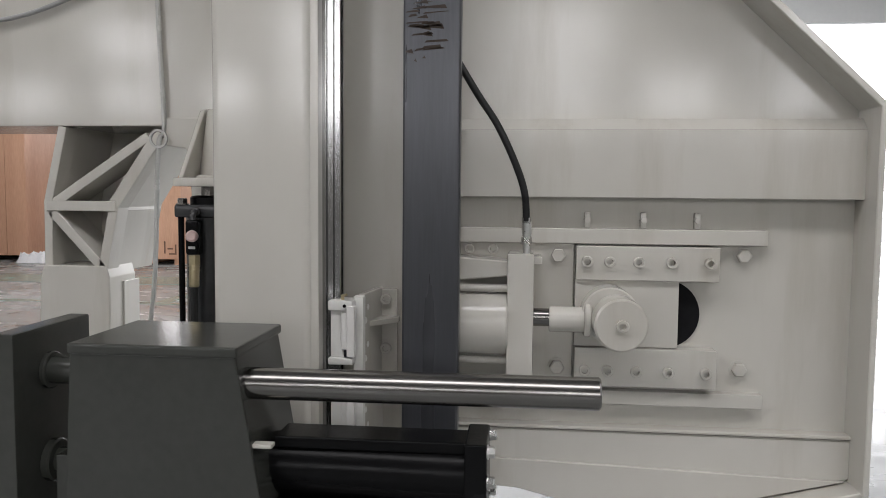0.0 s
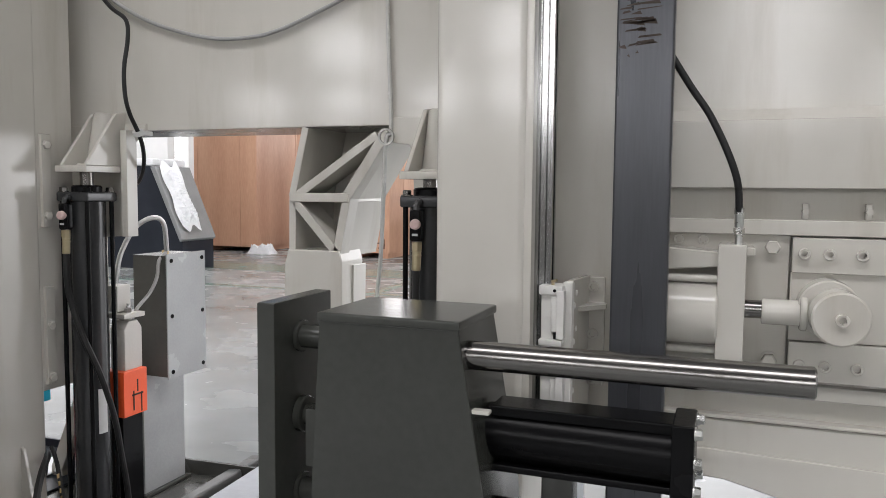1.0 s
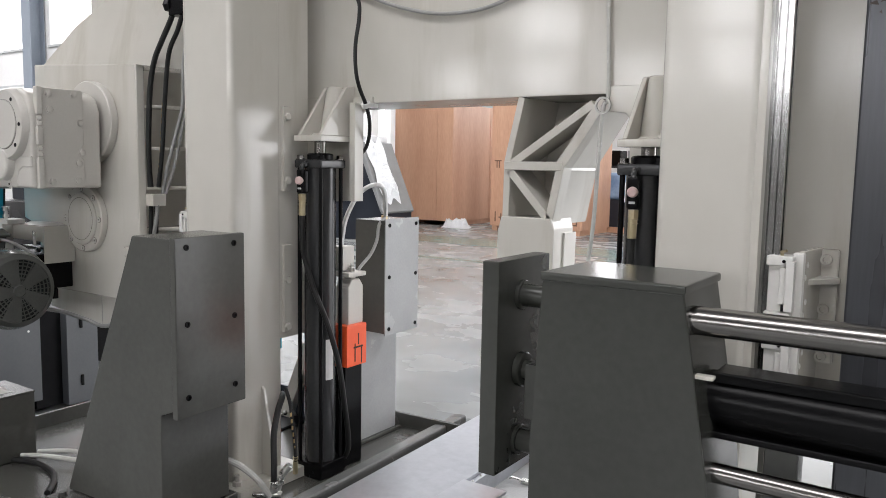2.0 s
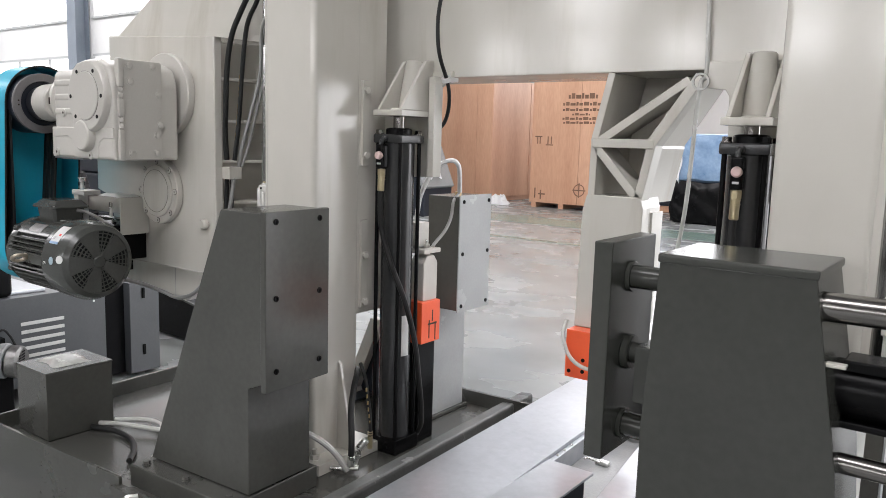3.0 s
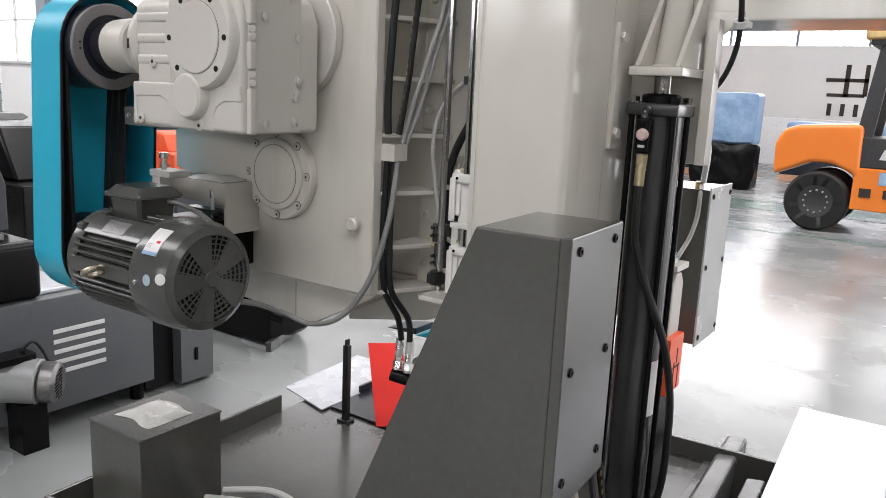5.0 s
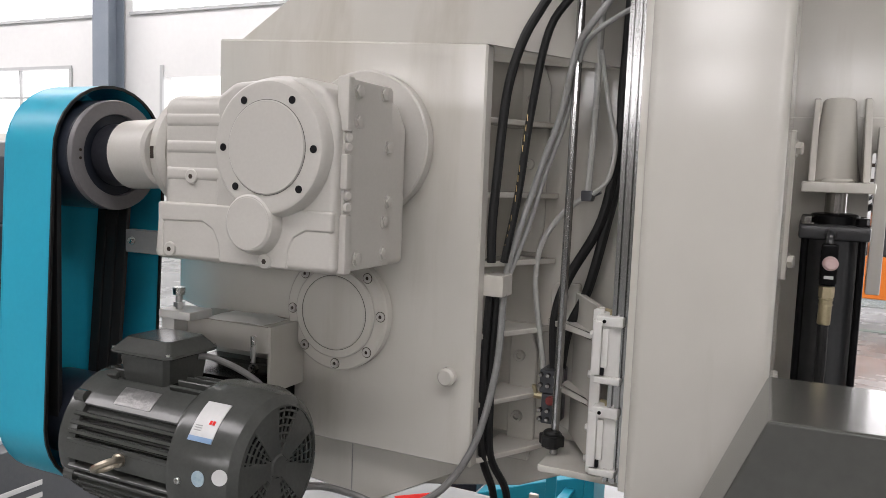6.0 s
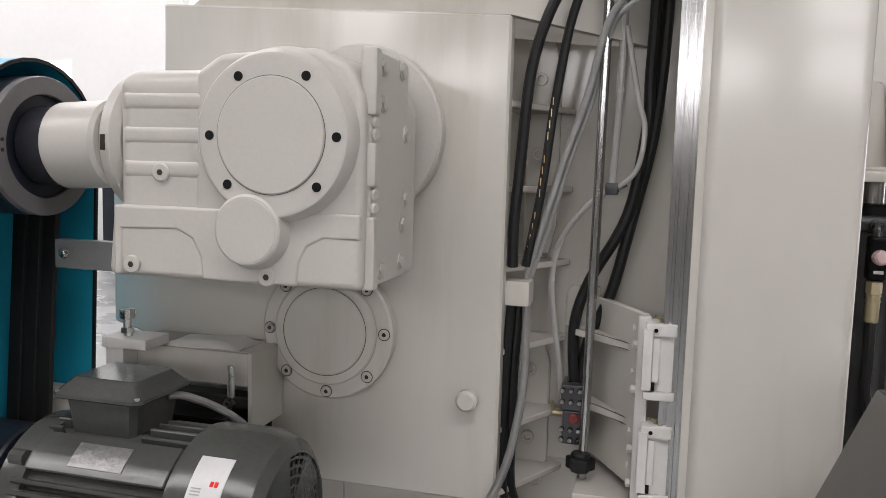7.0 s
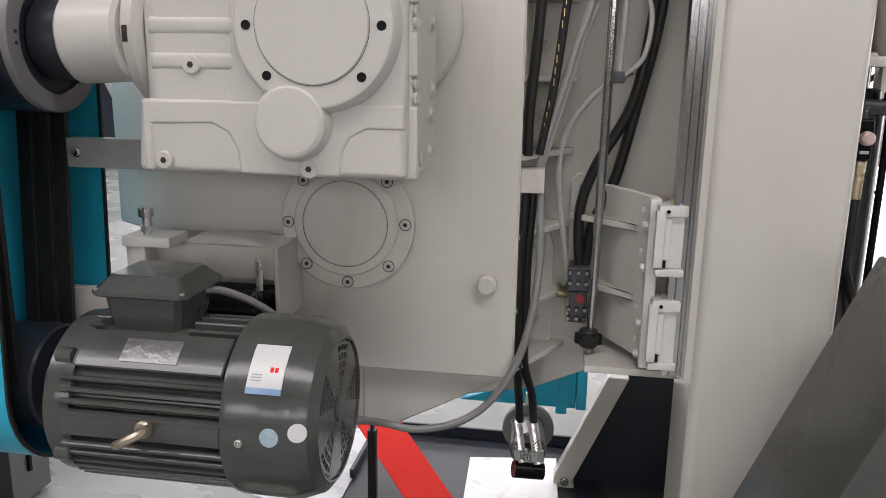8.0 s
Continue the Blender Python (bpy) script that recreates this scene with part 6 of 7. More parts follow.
hose_thing("coolant_hose", [(-0.955, 2.12, 0.86), (-0.95, 2.09, 0.82), (-0.92, 2.075, 0.765), (-0.87, 2.07, 0.738), (-0.81, 2.08, 0.74), (-0.77, 2.12, 0.78), (-0.735, 2.16, 0.90), (-0.70, 2.16, 1.02)], 0.006, CLEAR, "pale coolant hose looping over the orange block")
hose_thing("thin_pipe", [(-0.601, 2.140, 2.2), (-0.601, 2.138, 1.895), (-0.590, 2.138, 1.603), (-0.605, 2.135, 1.545), (-0.619, 2.135, 1.24), (-0.645, 2.14, 1.05), (-0.68, 2.15, 0.85)], 0.006, CLEAR, "thin pale pipe running down the arm", "pipe")
bm = BM()
lathe(bm, [(0.018, 0), (0.0235, 0), (0.0235, 0.007), (0.018, 0.007), (0.018, 0)], (-0.600, 2.130, 1.567), (0, -1, 0), 28)
solo("cable_ring", bm, CLEAR, "pale plastic cable ring on the beam corner", "ring")
hose_thing("beam_hose", [(-1.60, 2.11, 2.05), (-1.52, 2.10, 1.975), (-1.45, 2.085, 1.93), (-1.430, 2.07, 1.87), (-1.428, 2.05, 1.78), (-1.422, 2.045, 1.70), (-1.420, 2.06, 1.645), (-1.427, 2.105, 1.587), (-1.438, 2.135, 1.54), (-1.458, 2.158, 1.49), (-1.485, 2.172, 1.45), (-1.52, 2.182, 1.43), (-1.57, 2.19, 1.43)], 0.0065, RUBBER, "black hose looping down from the cross beam")
bm = BM()
lathe(bm, [(0.009, -0.007), (0.0165, -0.007), (0.0165, 0.007), (0.009, 0.007), (0.009, -0.007)], (-1.426, 2.102, 1.590), (0.06, -0.5, 0.86), 24)
box(bm, -1.440, -1.412, 2.112, 2.15, 1.583, 1.597, 0.002)
solo("hose_clip", bm, PAPER, "white plastic clip holding the hose at the beam corner", "clip")
hose_thing("beam_cable", [(-1.60, 2.138, 2.05), (-1.506, 2.138, 1.982), (-1.375, 2.138, 1.92), (-1.20, 2.138, 1.872), (-1.06, 2.138, 1.862), (-0.947, 2.138, 1.877), (-0.813, 2.138, 1.922), (-0.70, 2.138, 1.97), (-0.60, 2.138, 2.05)], 0.006, CABLE, "grey cable sagging across the beam face", "cable")

# ---- moving vise ----
vise = thing("moving_vise", (-0.3, 1.5, 0.336), "dark grey moving vise block with pressure plate and shafts", "vise")
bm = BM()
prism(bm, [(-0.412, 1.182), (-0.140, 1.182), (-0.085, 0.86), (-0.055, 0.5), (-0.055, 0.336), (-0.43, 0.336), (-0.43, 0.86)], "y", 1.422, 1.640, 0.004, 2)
part("block", bm, VISESHADE, vise)
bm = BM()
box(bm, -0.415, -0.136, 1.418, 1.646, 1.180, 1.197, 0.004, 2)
part("top_plate", bm, VISESHADE, vise)
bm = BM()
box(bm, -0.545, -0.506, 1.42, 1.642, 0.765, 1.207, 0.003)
part("pressure_plate", bm, VISESHADE, vise)
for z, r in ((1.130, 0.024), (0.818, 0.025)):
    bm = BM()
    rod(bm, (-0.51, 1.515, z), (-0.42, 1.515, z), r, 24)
    part("guide_pin", bm, VISESHADE, vise)
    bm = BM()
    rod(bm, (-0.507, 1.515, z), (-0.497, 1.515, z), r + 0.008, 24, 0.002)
    part("collar", bm, VISESHADE, vise)
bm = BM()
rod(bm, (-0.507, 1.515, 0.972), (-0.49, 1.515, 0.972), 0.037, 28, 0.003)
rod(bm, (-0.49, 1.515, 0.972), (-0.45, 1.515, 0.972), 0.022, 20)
part("centre_screw", bm, VISESHADE, vise)
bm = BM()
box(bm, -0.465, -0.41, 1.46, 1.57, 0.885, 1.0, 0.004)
part("nut_block", bm, VISESHADE, vise)
bm = BM()
rod(bm, (-0.16, 1.462, 1.132), (0.424, 1.452, 1.136), 0.0255, 40, 0.003)
part("upper_shaft", bm, CHROME, vise, "polished steel guide shaft")
bm = BM()
rod(bm, (-0.10, 1.47, 0.862), (0.44, 1.46, 0.862), 0.018, 28, 0.002)
part("lower_shaft", bm, CHROME, vise, "polished steel guide shaft")
for pts, z1 in (([(-0.735, 2.25), (-0.640, 2.25), (-0.578, 1.70), (-0.545, 1.40), (-0.62, 1.40), (-0.66, 1.70)], 0.50), ([(-0.634, 2.25), (-0.50, 2.25), (-0.50, 1.40), (-0.540, 1.40)], 0.425)):
    sl = thing("slideway", (-0.6, 1.8, 0.336), "bright steel slideway bar beside the vise", "slideway", "slideways")
    bm = BM()
    prism(bm, pts, "z", 0.336, z1 - 0.022)
    part("bar", bm, MIDGREY, sl)
    bm = BM()
    prism(bm, pts, "z", z1 - 0.021, z1, 0.003, 2)
    part("wear_strip", bm, BEDSTEEL, sl, "bright ground wear strip")
bx = thing("guard_box", (-0.8, 1.7, 0.336), "bent bright sheet metal cover with open end", "cover")
bm = BM()
box(bm, -0.852, -0.715, 1.545, 1.85, 0.522, 0.53, 0.002)
part("top_sheet", bm, BEDSTEEL, bx)
bm = BM()
box(bm, -0.852, -0.845, 1.545, 1.85, 0.336, 0.522, 0.002)
part("side_sheet", bm, BEDSTEEL, bx)
# Navy block filling the cover, its open end's shade put into the colour.
bm = BM()
box(bm, -0.84, -0.735, 1.56, 1.84, 0.336, 0.515, 0.002)
part("inside_shade", bm, NAVY, bx)
bm = BM()
box(bm, -0.93, -0.885, 2.325, 2.35, 0.336, 0.349, 0.003)
tube(bm, [(-0.93, 2.33, 0.345), (-0.95, 2.32, 0.352), (-0.965, 2.315, 0.349)], 0.004, 8)
solo("deck_clip", bm, ZINC, "small bright metal clip on the deck", "clip")

clampc = thing("clamp_cylinder", (0.08, 1.52, 0.92), "black horizontal vise clamp cylinder with square end cap", "hydraulic cylinder")
bm = BM()
rod(bm, (-0.12, 1.535, 0.978), (0.225, 1.525, 0.978), 0.052, 40)
part("barrel", bm, BLACK, clampc)
bm = BM()
box(bm, 0.215, 0.252, 1.467, 1.585, 0.918, 1.043, 0.004)
cap = part("end_cap", bm, BLACK, clampc)
for dy in (0.012, 0.105):
    for dz in (0.014, 0.062, 0.111):
        if dz != 0.062 or dy < 0.05:
            bm = BM()
            hexnut(bm, (0.252, 1.467 + dy, 0.918 + dz), (1, 0, 0), 0.0095, 0.012)
            part("nut", bm, ZINC, cap)
bm = BM()
box(bm, -0.10, 0.218, 1.49, 1.565, 1.018, 1.038, 0.004)
part("top_bar", bm, BLACK, clampc)
bm = BM()
box(bm, -0.10, 0.218, 1.49, 1.565, 0.916, 0.930, 0.004)
part("bottom_bar", bm, BLACK, clampc)
bm = BM()
box(bm, -0.13, -0.085, 1.43, 1.45, 1.035, 1.042, 0.002)
part("shim", bm, CREAM, clampc, "pale shim strip")
rc = thing("sheet_panel", (-0.2, 2.5, 0), "dark grey sheet panel with pale edge behind the vise", "panel")
bm = BM()
box(bm, -0.22, -0.118, 2.44, 2.56, 0.0, 0.66, 0.003)
part("sheet", bm, GREY, rc)
bm = BM()
box(bm, -0.118, -0.112, 2.435, 2.56, 0.0, 0.664, 0.001)
part("edge", bm, BEDSTEEL, rc, "bright sheet edge")
bm = BM()
box(bm, -0.03, 0.03, 1.60, 1.66, 0.0, 0.90, 0.004)
solo("support_leg", bm, GREY, "dark grey square support leg", "leg")
fb = thing("film_bundle", (0.43, 2.12, 0), "bundle wrapped in crumpled white plastic film", "bundle")
bm = BM()
box(bm, 0.25, 0.62, 1.99, 2.25, 0.0, 0.50, 0.02)
part("load", bm, PLASTIC, fb)
bm = BM()
drape(bm, (0.24, 1.98, 0.49), (0.40, 0, 0), (0, 0.30, 0), 0.16, 8, 26, 20)
part("film", bm, PLASTIC, fb, "crumpled white film")
WX = -8.52
# ---- crates ----
def crate(x0, x1, y0, y1, z1, label, seams):
    cr = thing("crate", ((x0 + x1) / 2, (y0 + y1) / 2, 0), label, "crate", "plywood crates")
    b = BM()
    box(b, x0 + 0.02, x1 - 0.02, y0 + 0.02, y1 - 0.02, 0.12, z1 - 0.02)
    part("body", b, PLY, cr)
    xs = [x0, *seams, x1]
    for a, c in zip(xs, xs[1:]):
        b = BM()
        box(b, a + 0.004, c - 0.004, y0, y0 + 0.018, 0.11, z1, 0.003)
        part("panel", b, PLY, cr)
    n = 2
    for k in range(n):
        b = BM()
        box(b, x1 - 0.018, x1, y0 + (y1 - y0) * k / n + 0.02, y0 + (y1 - y0) * (k + 1) / n - 0.004, 0.11, z1, 0.003)
        part("panel", b, PLY, cr)
    b = BM()
    box(b, x0, x1, y0, y1, z1, z1 + 0.02, 0.003)
    part("lid", b, PLY, cr)
    for k in range(4):
        x = x0 + 0.1 + (x1 - x0 - 0.2) * k / 3
        b = BM()
        box(b, x - 0.06, x + 0.06, y0 + 0.03, y1 - 0.03, 0, 0.11)
        part("skid", b, PLY, cr)
    return cr


ca = crate(-8.44, -6.27, 14.65, 16.1, 3.35, "tall plywood machine crate with black stencil marks", [-7.30])
cb = crate(-13.6, -9.62, 14.9, 18.2, 2.78, "wide plywood machine crate on skids", [-12.4, -11.2, -10.05])
cc = crate(-19.0, -14.0, 15.4, 18.4, 2.7, "wide plywood machine crate farther along", [-17.8, -16.5, -15.2])


def ink(x0, x1, z0, z1, y=14.648):
    b = BM()
    box(b, x0, x1, y - 0.003, y + 0.004, z0, z1)
    return part("stencil", b, CRATEINK, ca)


for z, x0, x1, hgt in ((2.30, -7.60, -6.93, 0.11), (2.16, -7.72, -6.80, 0.075), (2.05, -7.72, -6.82, 0.06), (1.96, -7.50, -7.10, 0.05), (1.87, -7.72, -6.84, 0.06), (1.79, -7.70, -6.98, 0.05)):
    x = x0
    k = 0
    while x < x1:
        w = 0.045 + 0.035 * ((k * 7) % 3)
        ink(x, min(x + w, x1), z, z + hgt * (0.7 + 0.3 * ((k * 5) % 2)))
        x += w + 0.022
        k += 1
for x in (-8.30, -8.24, -8.05, -7.97):
    ink(x, x + 0.022, 1.36, 1.52)
ink(-8.35, -8.18, 1.50, 1.525)
ink(-8.09, -7.92, 1.33, 1.352)
bm = BM()
lathe(bm, [(0.11, 0), (0.13, 0), (0.13, 0.005), (0.11, 0.005), (0.11, 0)], (-7.26, 14.65, 0.42), (0, -1, 0), 30)
part("stencil", bm, CRATEINK, ca)
ink(-7.41, -7.11, 0.408, 0.432)
ink(-7.272, -7.248, 0.27, 0.57)
for x0, x1, z0, z1 in ((-8.32, -8.29, 0.2, 0.42), (-8.22, -8.06, 0.28, 0.31), (-8.18, -8.15, 0.18, 0.38), (-6.62, -6.59, 0.22, 0.46), (-6.55, -6.44, 0.3, 0.33), (-6.52, -6.37, 0.2, 0.23), (-6.40, -6.37, 0.2, 0.4)):
    ink(x0, x1, z0, z1)
bm = BM()
drape(bm, (-9.6, 14.45, 0.0), (0.62, 0, 0), (0, 0.35, 0), 0.26, 6)
solo("plastic_heap", bm, PLASTIC, "small white heap of film on the floor", "film")

# ---- wrapped machine behind the junction box ----
wm = thing("wrapped_machine", (WX, 11.4, 0), "dark machine cabinet half wrapped in white film", "machine")
bm = BM()
prism(bm, [(WX - 1.9, 0.0), (WX + 0.034, 0.0), (WX + 0.034, 0.525), (WX - 0.52, 1.74), (WX - 0.63, 1.79), (WX - 1.9, 1.79)], "y", 11.0, 11.85, 0.01)
part("cabinet", bm, NAVY, wm)
bm = BM()
prism(bm, [(WX + 0.034, 0.50), (WX + 0.093, 0.54), (WX - 0.464, 1.79), (WX - 0.565, 1.775)], "y", 10.93, 11.85, 0.01)
part("slanted_panel", bm, MIDGREY, wm)
bm = BM()
box(bm, WX - 1.9, WX - 0.557, 10.98, 11.85, 1.795, 1.925, 0.03, 2)
part("top_wrap", bm, PLASTIC, wm, "white film stretched over the top")
bm = BM()
drape(bm, (WX + 0.06, 11.0, 0.72), (-0.50, 0, 1.10), (0.10, 0.35, 0.02), -0.13, 21, 60, 14, 0.10)
part("film", bm, PLASTIC, wm, "crumpled white film")

# ---- fork lift truck ----
fk = thing("forklift", (-1.6, 10.6, 0), "orange and black fork lift truck parked on the floor", "forklift")
FY0, FY1 = 10.15, 11.25
bm = BM()
prism(bm, [(-2.92, 0.62), (-2.94, 1.0), (-2.86, 1.16), (-2.70, 1.22), (-2.10, 1.26), (-2.02, 1.24), (-2.0, 0.62), (-2.12, 0.72), (-2.30, 0.80), (-2.55, 0.80), (-2.74, 0.70)], "y", FY0, FY1, 0.05, 3)
part("counterweight", bm, TRUCK, fk)
bm = BM()
prism(bm, [(-2.06, 0.30), (0.2, 0.26), (0.2, 0.74), (-2.06, 0.78)], "y", FY0 + 0.01, FY1 - 0.01, 0.02, 2)
part("chassis", bm, TRUCK, fk)
bm = BM()
prism(bm, [(-2.03, 0.78), (0.2, 0.75), (0.2, 0.80), (-0.75, 0.86), (-0.85, 1.10), (-2.03, 1.12)], "y", FY0 + 0.03, FY1 - 0.03, 0.02, 2)
part("hood", bm, SEATMAT, fk)
for x, r, y in ((-2.42, 0.35, FY0 + 0.02), (-2.42, 0.35, FY1 - 0.24), (0.05, 0.38, FY0 - 0.02), (0.05, 0.38, FY1 - 0.20)):
    bm = BM()
    lathe(bm, [(0.19, 0), (r - 0.03, 0), (r, 0.03), (r, 0.19), (r - 0.03, 0.22), (0.19, 0.22), (0.19, 0)], (x, y, r), (0, 1, 0), 40)
    whl = part("wheel", bm, RUBBER, fk)
    bm = BM()
    lathe(bm, [(0, 0.03), (0.10, 0.03), (0.17, 0.01), (0.195, 0.01), (0.195, 0.2), (0, 0.2)], (x, y, r), (0, 1, 0), 32)
    part("rim", bm, SEATMAT, whl)
    for k in range(12):
        bm = BM()
        rod(bm, (x + 0.13 * math.cos(k * math.pi / 6), y + 0.025, r + 0.13 * math.sin(k * math.pi / 6)), (x + 0.13 * math.cos(k * math.pi / 6), y + 0.005, r + 0.13 * math.sin(k * math.pi / 6)), 0.012, 6)
        part("wheel_nut", bm, ZINC, whl)
for y in (FY0 + 0.05, FY1 - 0.12):
    bm = BM()
    prism(bm, [(-2.10, 1.10), (-1.93, 1.10), (-1.83, 2.12), (-1.98, 2.12)], "y", y, y + 0.07, 0.008)
    part("rear_pillar", bm, SEATMAT, fk)
    bm = BM()
    prism(bm, [(-0.35, 0.80), (-0.26, 0.80), (-0.62, 2.12), (-0.70, 2.12)], "y", y, y + 0.06, 0.008)
    part("front_pillar", bm, SEATMAT, fk)
bm = BM()
box(bm, -2.08, -0.55, FY0, FY1, 2.12, 2.20, 0.02)
part("overhead_guard", bm, SEATMAT, fk)
bm = BM()
box(bm, -2.14, -0.50, FY0 - 0.03, FY1 + 0.03, 2.18, 2.30, 0.03, 3)
part("roof_film", bm, BRASS, fk, "yellow protective wrapping")
bm = BM()
box(bm, -1.62, -1.10, 10.45, 10.95, 1.12, 1.24, 0.04, 3)
part("seat", bm, SEATMAT, fk)
bm = BM()
box(bm, -1.72, -1.58, 10.45, 10.95, 1.20, 1.68, 0.05, 3, Matrix.Translation((-1.65, 0, 1.2)) @ Matrix.Rotation(radians(-12), 4, "Y") @ Matrix.Translation((1.65, 0, -1.2)))
part("backrest", bm, PAPER, fk, "film-covered backrest")
bm = BM()
tube(bm, [(-0.75, 10.7, 0.95), (-0.88, 10.7, 1.25), (-0.95, 10.7, 1.42)], 0.03, 8)
lathe(bm, [(0.13, 0), (0.16, 0), (0.16, 0.03), (0.13, 0.03), (0.13, 0)], (-0.96, 10.7, 1.42), (-0.6, 0, 0.8), 24)
part("steering_wheel", bm, SEATMAT, fk)
for x0, x1 in ((0.32, 0.42), (0.46, 0.52)):
    bm = BM()
    box(bm, x0, x1, 10.40, 10.50, 0.1, 2.15, 0.01)
    box(bm, x0, x1, 10.90, 11.0, 0.1, 2.15, 0.01)
    box(bm, x0, x1, 10.40, 11.0, 1.9, 2.0, 0.01)
    part("mast", bm, SEATMAT, fk)
for z in (0.05,):
    for y in (10.45, 10.9):
        bm = BM()
        box(bm, 0.5, 1.6, y, y + 0.1, z, z + 0.045, 0.008)
        part("fork", bm, SEATMAT, fk)
for k in range(3):
    bm = BM()
    prism(bm, [(-1.83 + 0.13 * k, 0.88), (-1.75 + 0.13 * k, 0.88), (-1.71 + 0.13 * k, 0.99), (-1.79 + 0.13 * k, 0.99)], "y", FY0 + 0.02, FY0 + 0.029)
    part("badge_bar", bm, PAPER, fk)
    bm = BM()
    box(bm, -1.98 + 0.24 * k, -1.86 + 0.24 * k, FY0, FY0 + 0.008, 0.45, 0.55)
    part("letter_bar", bm, INK, fk)
bm = BM()
box(bm, -1.80, -1.45, FY0 + 0.001, FY0 + 0.009, 0.60, 0.745)
part("side_sticker", bm, BLUEFILM, fk)

# ---- wrapped goods near the back wall ----
for x, y, w, hgt, m_ in ((-5.6, 16.5, 1.6, 1.3, BLUEFILM), (-3.0, 17.0, 2.2, 1.15, BLUEFILM), (-0.6, 17.5, 2.2, 1.2, PLASTIC)):
    pk = thing("wrapped_goods", (x, y, 0), "machine parts under blue and clear wrapping film", "goods", "wrapped goods")
    bm = BM()
    box(bm, x - w / 2, x + w / 2, y - 0.4, y + 0.4, 0.12, hgt * 0.55, 0.03)
    part("lower_case", bm, NAVY, pk)
    bm = BM()
    box(bm, x - w / 2 + 0.03, x + w / 2 - 0.03, y - 0.36, y + 0.36, hgt * 0.55, hgt, 0.08, 3)
    part("film_cover", bm, m_, pk)
    bm = BM()
    box(bm, x - w / 2, x + w / 2, y - 0.4, y + 0.4, 0.0, 0.12)
    part("pallet", bm, PLY, pk)
pk = thing("wrapped_goods", (-4.5, 14.2, 0), "blue wrapped case standing on a crumpled black bag", "goods", "wrapped goods")
bm = BM()
box(bm, -5.02, -4.02, 13.95, 14.5, 0.0, 0.75, 0.06, 3)
part("lower_case", bm, BLACK, pk)
bm = BM()
drape(bm, (-5.04, 13.93, 0.02), (1.04, 0, 0), (0.03, 0, 0.74), 0.09, 33, 26, 16, 0.05)
part("bag", bm, BLACK, pk, "crumpled black plastic bag")
bm = BM()
box(bm, -5.0, -4.05, 14.0, 14.55, 0.75, 1.62, 0.07, 3)
part("film_cover", bm, BLUEFILM, pk)
bm = BM()
drape(bm, (-5.0, 13.985, 0.80), (0.95, 0, 0), (0, 0, 0.80), 0.03, 35, 24, 18, 0.03)
part("film_sheet", bm, BLUEFILM, pk)
bm = BM()
drape(bm, (-5.12, 13.92, 0.75), (0.22, 0, 0), (0.05, 0, 0.55), 0.05, 37, 10, 14, 0.12)
part("loose_film", bm, PLASTIC, pk, "loose clear film wisp")
gs = thing("goods_shelf", (-6.35, 17.3, 0), "dark steel shelf with stacked goods", "shelf")
for x in (-6.75, -5.95):
    bm = BM()
    box(bm, x - 0.03, x + 0.03, 17.0, 17.06, 0, 1.85)
    part("post", bm, NAVY, gs)
for k, z in enumerate((0.30, 0.85, 1.40)):
    bm = BM()
    box(bm, -6.75, -5.95, 17.0, 17.6, z, z + 0.05)
    part("shelf", bm, NAVY, gs)
    bm = BM()
    box(bm, -6.70, -6.36 - 0.05 * k, 17.05, 17.5, z + 0.05, z + 0.40, 0.02)
    part("case", bm, BLACK, gs)
    bm = BM()
    box(bm, -6.30, -6.0, 17.08, 17.5, z + 0.05, z + 0.26 + 0.07 * k, 0.02)
    part("case", bm, MIDGREY, gs)
bm = BM()
box(bm, -6.0, 3.6, 20.9, 21.2, 0.0, 1.15, 0.01)
solo("low_partition", bm, PLASTIC, "low white partition along the back wall", "partition")

# ---- lettering on the back wall, unreadable: plain bars ----
sign = thing("wall_sign", (-2.5, 21.98, 1.5), "row of large black wall characters as plain blocks", "sign")
for k in range(7):
    x = -4.3 + 1.12 * k
    for dx0, dx1, z0, z1 in ((0, 0.95, 2.42, 2.52), (0, 0.95, 2.08, 2.17), (0, 0.10, 1.75, 2.5), (0.42, 0.53, 1.72, 2.5), (0.85, 0.95, 1.75, 2.5), (0.05, 0.9, 1.72, 1.80)):
        if (k * 5 + int(dx0 * 20) + int(z0 * 10)) % 7 != 3:
            bm = BM()
            box(bm, x + dx0, x + dx1, 21.985, 22.001, z0, z1)
            part("bar", bm, INK, sign)
    for d in range(3):
        bm = BM()
        box(bm, x + 0.1 + 0.3 * d, x + 0.2 + 0.3 * d, 21.985, 22.001, 1.25, 1.55)
        part("bar", bm, INK, sign)

# ---- neighbouring machine beyond the belt guard ----
nm = thing("neighbour_saw", (-4.1, 1.9, 0), "dark neighbouring saw with louvred cabinet and black top", "machine")
bm = BM()
box(bm, -4.60, -3.83, 1.47, 2.265, 0.09, 0.555, 0.005)
cabp = part("cabinet", bm, MIDCAB, nm)
for k in range(5):
    bm = BM()
    z = 0.425 - 0.042 * k
    box(bm, -3.8305, -3.827, 1.815, 2.035, z - 0.018, z, 0.002)
    part("louvre", bm, PAPER, cabp, "bright louvre slot")
for y, z in ((1.52, 0.50), (2.2, 0.48), (1.52, 0.14)):
    bm = BM()
    lathe(bm, [(0, 0), (0.006, 0), (0.006, 0.003), (0, 0.003)], (-3.83, y, z), (1, 0, 0), 10)
    part("screw", bm, ZINC, cabp)
for y in (1.5, 2.22):
    bm = BM()
    rod(bm, (-3.9, y, 0), (-3.9, y, 0.09), 0.03, 12)
    part("foot", bm, BLACK, nm)
